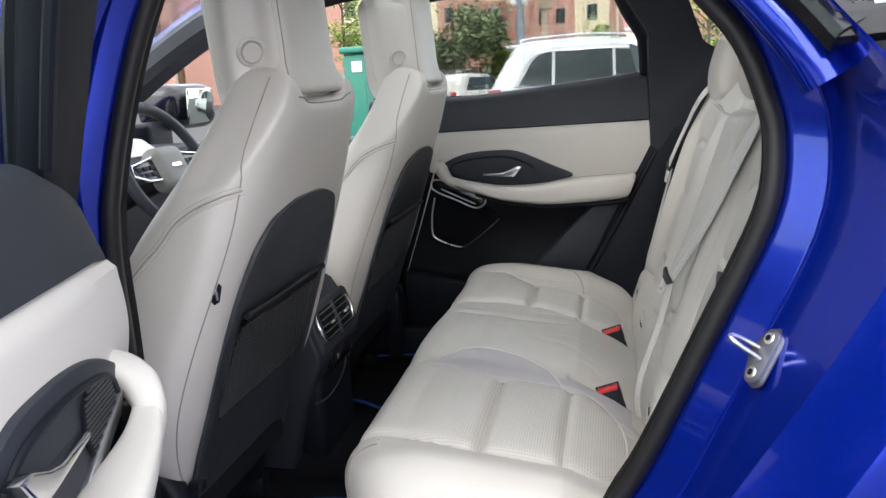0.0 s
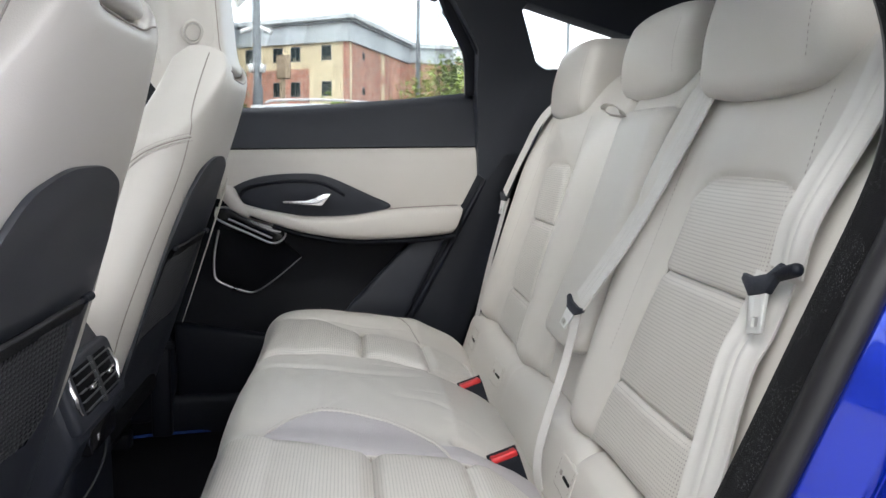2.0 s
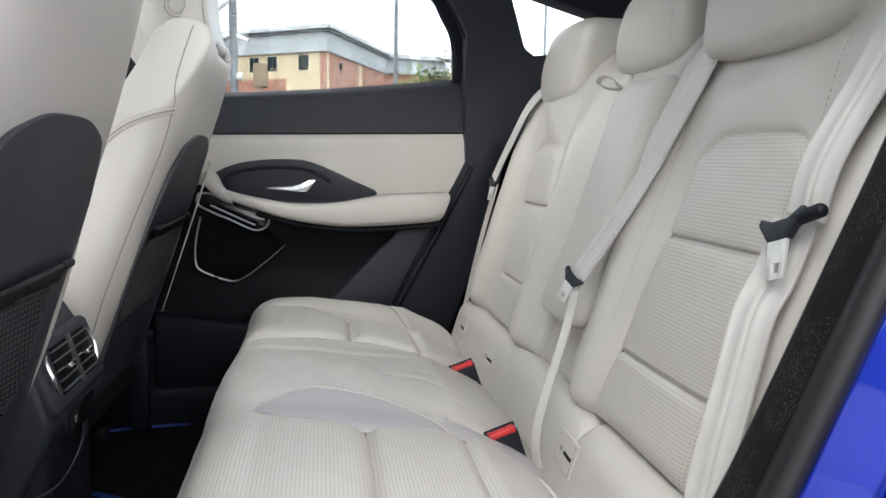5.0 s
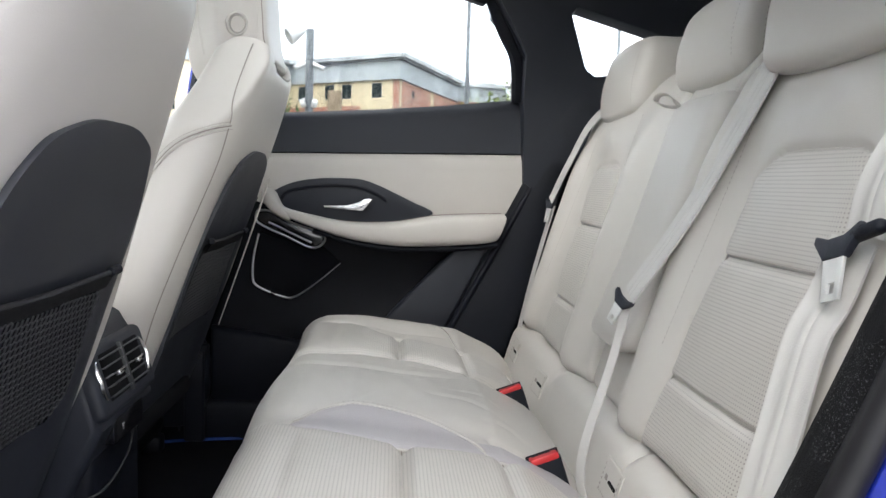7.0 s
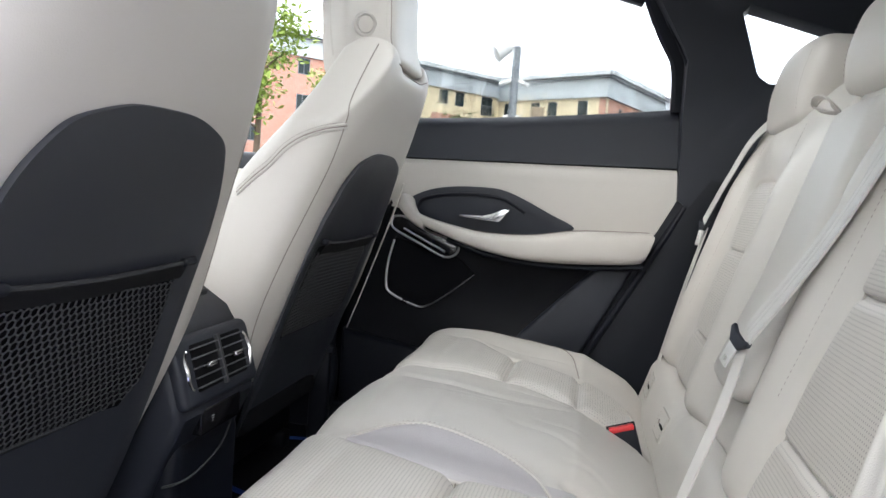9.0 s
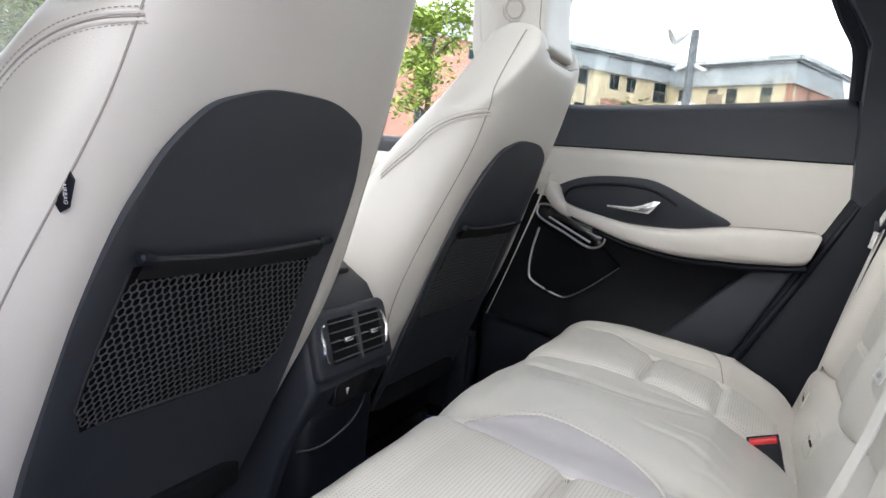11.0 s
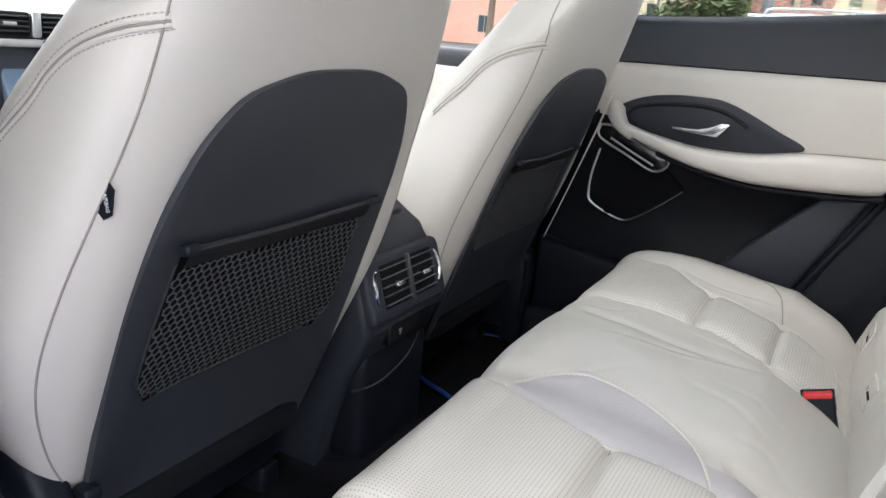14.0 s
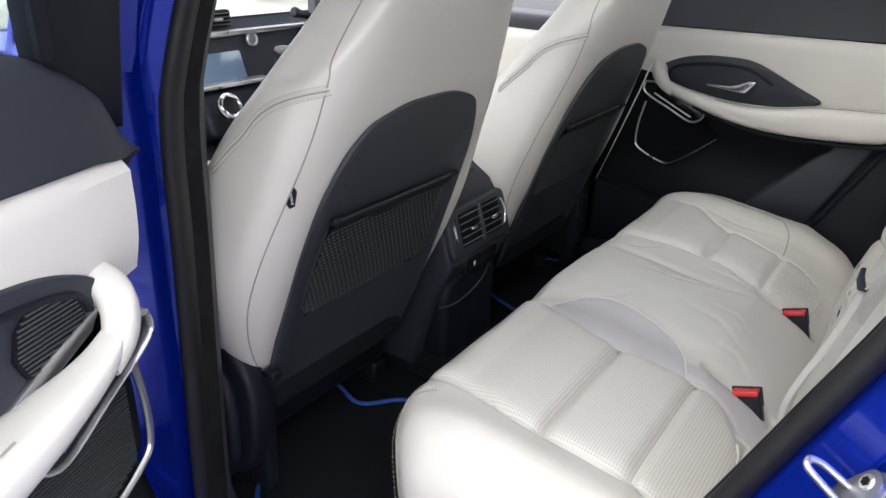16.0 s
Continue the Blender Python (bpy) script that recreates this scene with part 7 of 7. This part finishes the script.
for a, b, e, w in ((A, B, (0.0, 0.4), 6), (B, C, (0.4, 0.5), 0.4)):
    run("cladding", a, b, 11.3, 13.9, 0.35, w, clad_grey, behind, "pale grey metal parapet", e)
    run("eaves", a, b, 13.9, 14.15, 0.7, w, pole_grey, behind, "underside of the eaves, shade put in as dark grey", e)
    run("roof_edge", a, b, 14.15, 14.7, 1.0, w, roof_grey, behind, "overhanging roof edge", (e[0] * 2, e[1] * 2))
for z in (8.6, 5.4, 2.2):
    for q in (3.5, 7.5, 11.9):
        window_in(behind, A, B, q, z, 1.7, 1.7)
    for q in (5.0, 11.0, 17.0, 23.0):
        window_in(behind, B, C, q, z, 1.2, 1.5, 0.05)
block = thing("brick_building", "tall orange brick block with pale cladding strips", "building")
part("wall", rbox(-14, 0, 0, 12, 0, 15.5, 0.02, 1), brick_red, block, "orange brick wall", smooth=False)
part("pale_strip", rbox(-4.6, -2.6, -0.1, 0.2, 0, 15.8, 0.02, 1), clad_grey, block, "pale cladding strip", smooth=False)
part("roof_edge", rbox(-14.5, 0.6, -0.8, 12.5, 15.5, 16.2, 0.05, 1), roof_grey, block, smooth=False)
for z in (1.2, 4.2, 7.2, 10.2):
    for x in (-1.4, -6.5, -9.5):
        opening(block, x, z, 1.2, 1.6, 0)
block.matrix_basis = pose(-30.5, 50.0, 0, 0, 0, 30)

# ---- poles ----
def lamp_post(x, y, h, r, head):
    p = thing("lamp_post", "dark grey steel column with lamp and cameras" if head else "slim dark grey lamp column", "lamp post")
    part("column", joined(cyl((x, y, 0), (x, y, h * 0.5), r * 1.25, 14), cyl((x, y, h * 0.5), (x, y, h), r, 14)), pole_grey, p)
    if head:
        part("floodlight", joined(cyl((x - 0.25, y - 0.1, h - 0.05), (x - 0.75, y - 0.3, h - 0.35), 0.16, 14, 0.34), cyl((x, y, h - 0.1), (x - 0.3, y - 0.1, h - 0.02), 0.06, 8)), pole_white, p, "pale floodlight")
        for sgn in (-1, 1):
            part("camera", joined(cyl((x + sgn * 0.1, y, h - 1.25), (x + sgn * 0.55, y - 0.1, h - 1.45), 0.09, 10), cyl((x, y, h - 1.2), (x + sgn * 0.2, y, h - 1.2), 0.04, 8)), pole_white, p, "white security camera")
            part("camera", cyl((x + sgn * 0.12, y - 0.1, h - 2.7), (x + sgn * 0.30, y - 0.1, h - 2.75), 0.16, 12), pole_white, p, "white dome camera")
    else:
        part("lantern", rbox(x - 0.5, x + 0.08, y - 0.12, y + 0.12, h - 0.05, h + 0.06, 0.03, 2), pole_grey, p)


lamp_post(-3.42, 30.0, 6.78, 0.15, True)
lamp_post(2.52, 30.2, 10.5, 0.07, False)
lamp_post(-14.8, 62.0, 10.0, 0.07, False)
lamp_post(9.6, 34.0, 10.0, 0.07, False)
box = thing("notice_box", "weathered pale timber box on a post", "post box")
part("post", rbox(-2.62, -2.42, 29.9, 30.1, 0, 3.9, 0.02, 1), wood_pale, box)
part("box_body", rbox(-2.72, -2.22, 29.8, 30.2, 3.7, 4.55, 0.03, 2), wood_pale, box)


def tree(x, y, h, spread, leaves, leaf, seed, label, low=0.3, size=0.16):
    rnd = random.Random(seed)
    t = thing("tree", label, "tree", "trees round the car park")
    top = Vector((x + rnd.uniform(-0.2, 0.2), y, h * 0.8))
    base = Vector((x, y, 0))
    limbs = [cyl(base, base.lerp(top, 0.5), 0.018 * h, 10, 0.012 * h), cyl(base.lerp(top, 0.5), top, 0.012 * h, 8, 0.003 * h)]
    tips = []
    for k in range(13):
        a = rnd.uniform(0, 2 * math.pi)
        s = base.lerp(top, rnd.uniform(low, 0.95))
        u = (s.z / h - low) / (1 - low)
        reach = spread * (0.55 + 0.5 * math.sin(math.pi * min(1, max(0.08, u)))) * rnd.uniform(0.6, 1.1)
        e = s + Vector((math.cos(a) * reach, math.sin(a) * reach, reach * rnd.uniform(0.2, 0.8)))
        m = s.lerp(e, 0.5) + Vector((0, 0, 0.08 * reach))
        limbs.append(cyl(s, m, 0.006 * h, 6, 0.004 * h))
        limbs.append(cyl(m, e, 0.004 * h, 6, 0.0015 * h))
        tips += [m, e, s.lerp(e, 0.75), m.lerp(e, 0.6)]
    tips += [top, top + Vector((0, 0, h * 0.12))]
    part("trunk", joined(*limbs), bark, t, "grey-brown trunk and limbs")
    verts, faces = [], []
    for _ in range(leaves):
        c = rnd.choice(tips)
        d = Vector((rnd.gauss(0, 1), rnd.gauss(0, 1), rnd.gauss(0, 0.8)))
        p = c + d * spread * 0.22
        u = Vector((rnd.uniform(-1, 1), rnd.uniform(-1, 1), rnd.uniform(-0.6, 0.6))).normalized()
        w = u.cross(Vector((rnd.uniform(-1, 1), rnd.uniform(-1, 1), 1))).normalized()
        s = size * rnd.uniform(0.5, 1.2)
        b = len(verts)
        verts += [tuple(p - u * s), tuple(p + w * s * 0.45), tuple(p + u * s), tuple(p - w * s * 0.45)]
        faces.append((b, b + 1, b + 2, b + 3))
    part("crown", mesh(verts, faces), leaf, t, "loose green leaves", smooth=False, kind="stuff")


tree(-5.7, 30.5, 4.0, 1.5, 3600, leaf_dull, 3, "small bushy green tree by the car park", 0.15)
tree(-4.3, 31.5, 3.2, 0.9, 1500, leaf_bright, 4, "small yellow-green tree by the car park", 0.15)
tree(-10.6, 30, 6.2, 1.3, 2600, leaf_bright, 5, "bright green young tree near the bin", 0.35, 0.11)
tree(-14.0, 30, 9.5, 1.7, 3200, leaf_bright, 6, "tall bright green young tree", 0.25)
tree(3.4, 30, 5.0, 1.5, 1500, leaf_bright, 7, "sparse spring tree with small leaves", 0.2, 0.11)
tree(5.2, 33, 5.0, 1.9, 2200, leaf_dull, 8, "sparse dull green hedge tree", 0.15, 0.12)
tree(5.7, 38, 6.0, 1.7, 3000, leaf_dull, 9, "green tree beside the flats", 0.15)
tree(-1.2, 45, 4.6, 1.0, 900, leaf_bright, 10, "thin young tree near the flats", 0.3)
tree(-34, 22, 9, 3.4, 3600, leaf_dull, 11, "broad green tree ahead of the car", 0.15, 0.25)
tree(-40, 12, 10, 3.6, 3600, leaf_bright, 12, "broad bright green tree ahead of the car", 0.15, 0.25)
tree(-38, 32, 9, 3.4, 3600, leaf_bright, 13, "broad bright green tree ahead of the car", 0.15, 0.25)
tree(-25, 16.2, 6.5, 2.3, 5200, leaf_bright, 21, "leafy bright green tree ahead of the car", 0.05, 0.2)
tree(-27, 19.5, 7.0, 2.5, 5200, leaf_dull, 22, "leafy green tree ahead of the car", 0.05, 0.2)
tree(-29, 23.0, 7.0, 2.5, 4200, leaf_bright, 23, "leafy bright green tree ahead of the car", 0.05, 0.2)
skip = thing("waste_bin", "green steel waste container with a pale notice", "bin")
part("container", rbox(-5.05, -4.62, 14.2, 15.0, 0.12, 1.78, 0.04, 3), bin_green, skip)
part("lid", rbox(-5.10, -4.57, 14.12, 15.05, 1.80, 1.92, 0.04, 3), bin_green, skip)
part("notice", rbox(-4.88, -4.68, 14.185, 14.198, 1.45, 1.65, 0.002, 1), pale_print, skip)
for x in (-5.0, -4.68):
    part("castor", cyl((x - 0.04, 14.3, 0.07), (x + 0.04, 14.3, 0.07), 0.07, 12), tyre_rubber, skip)
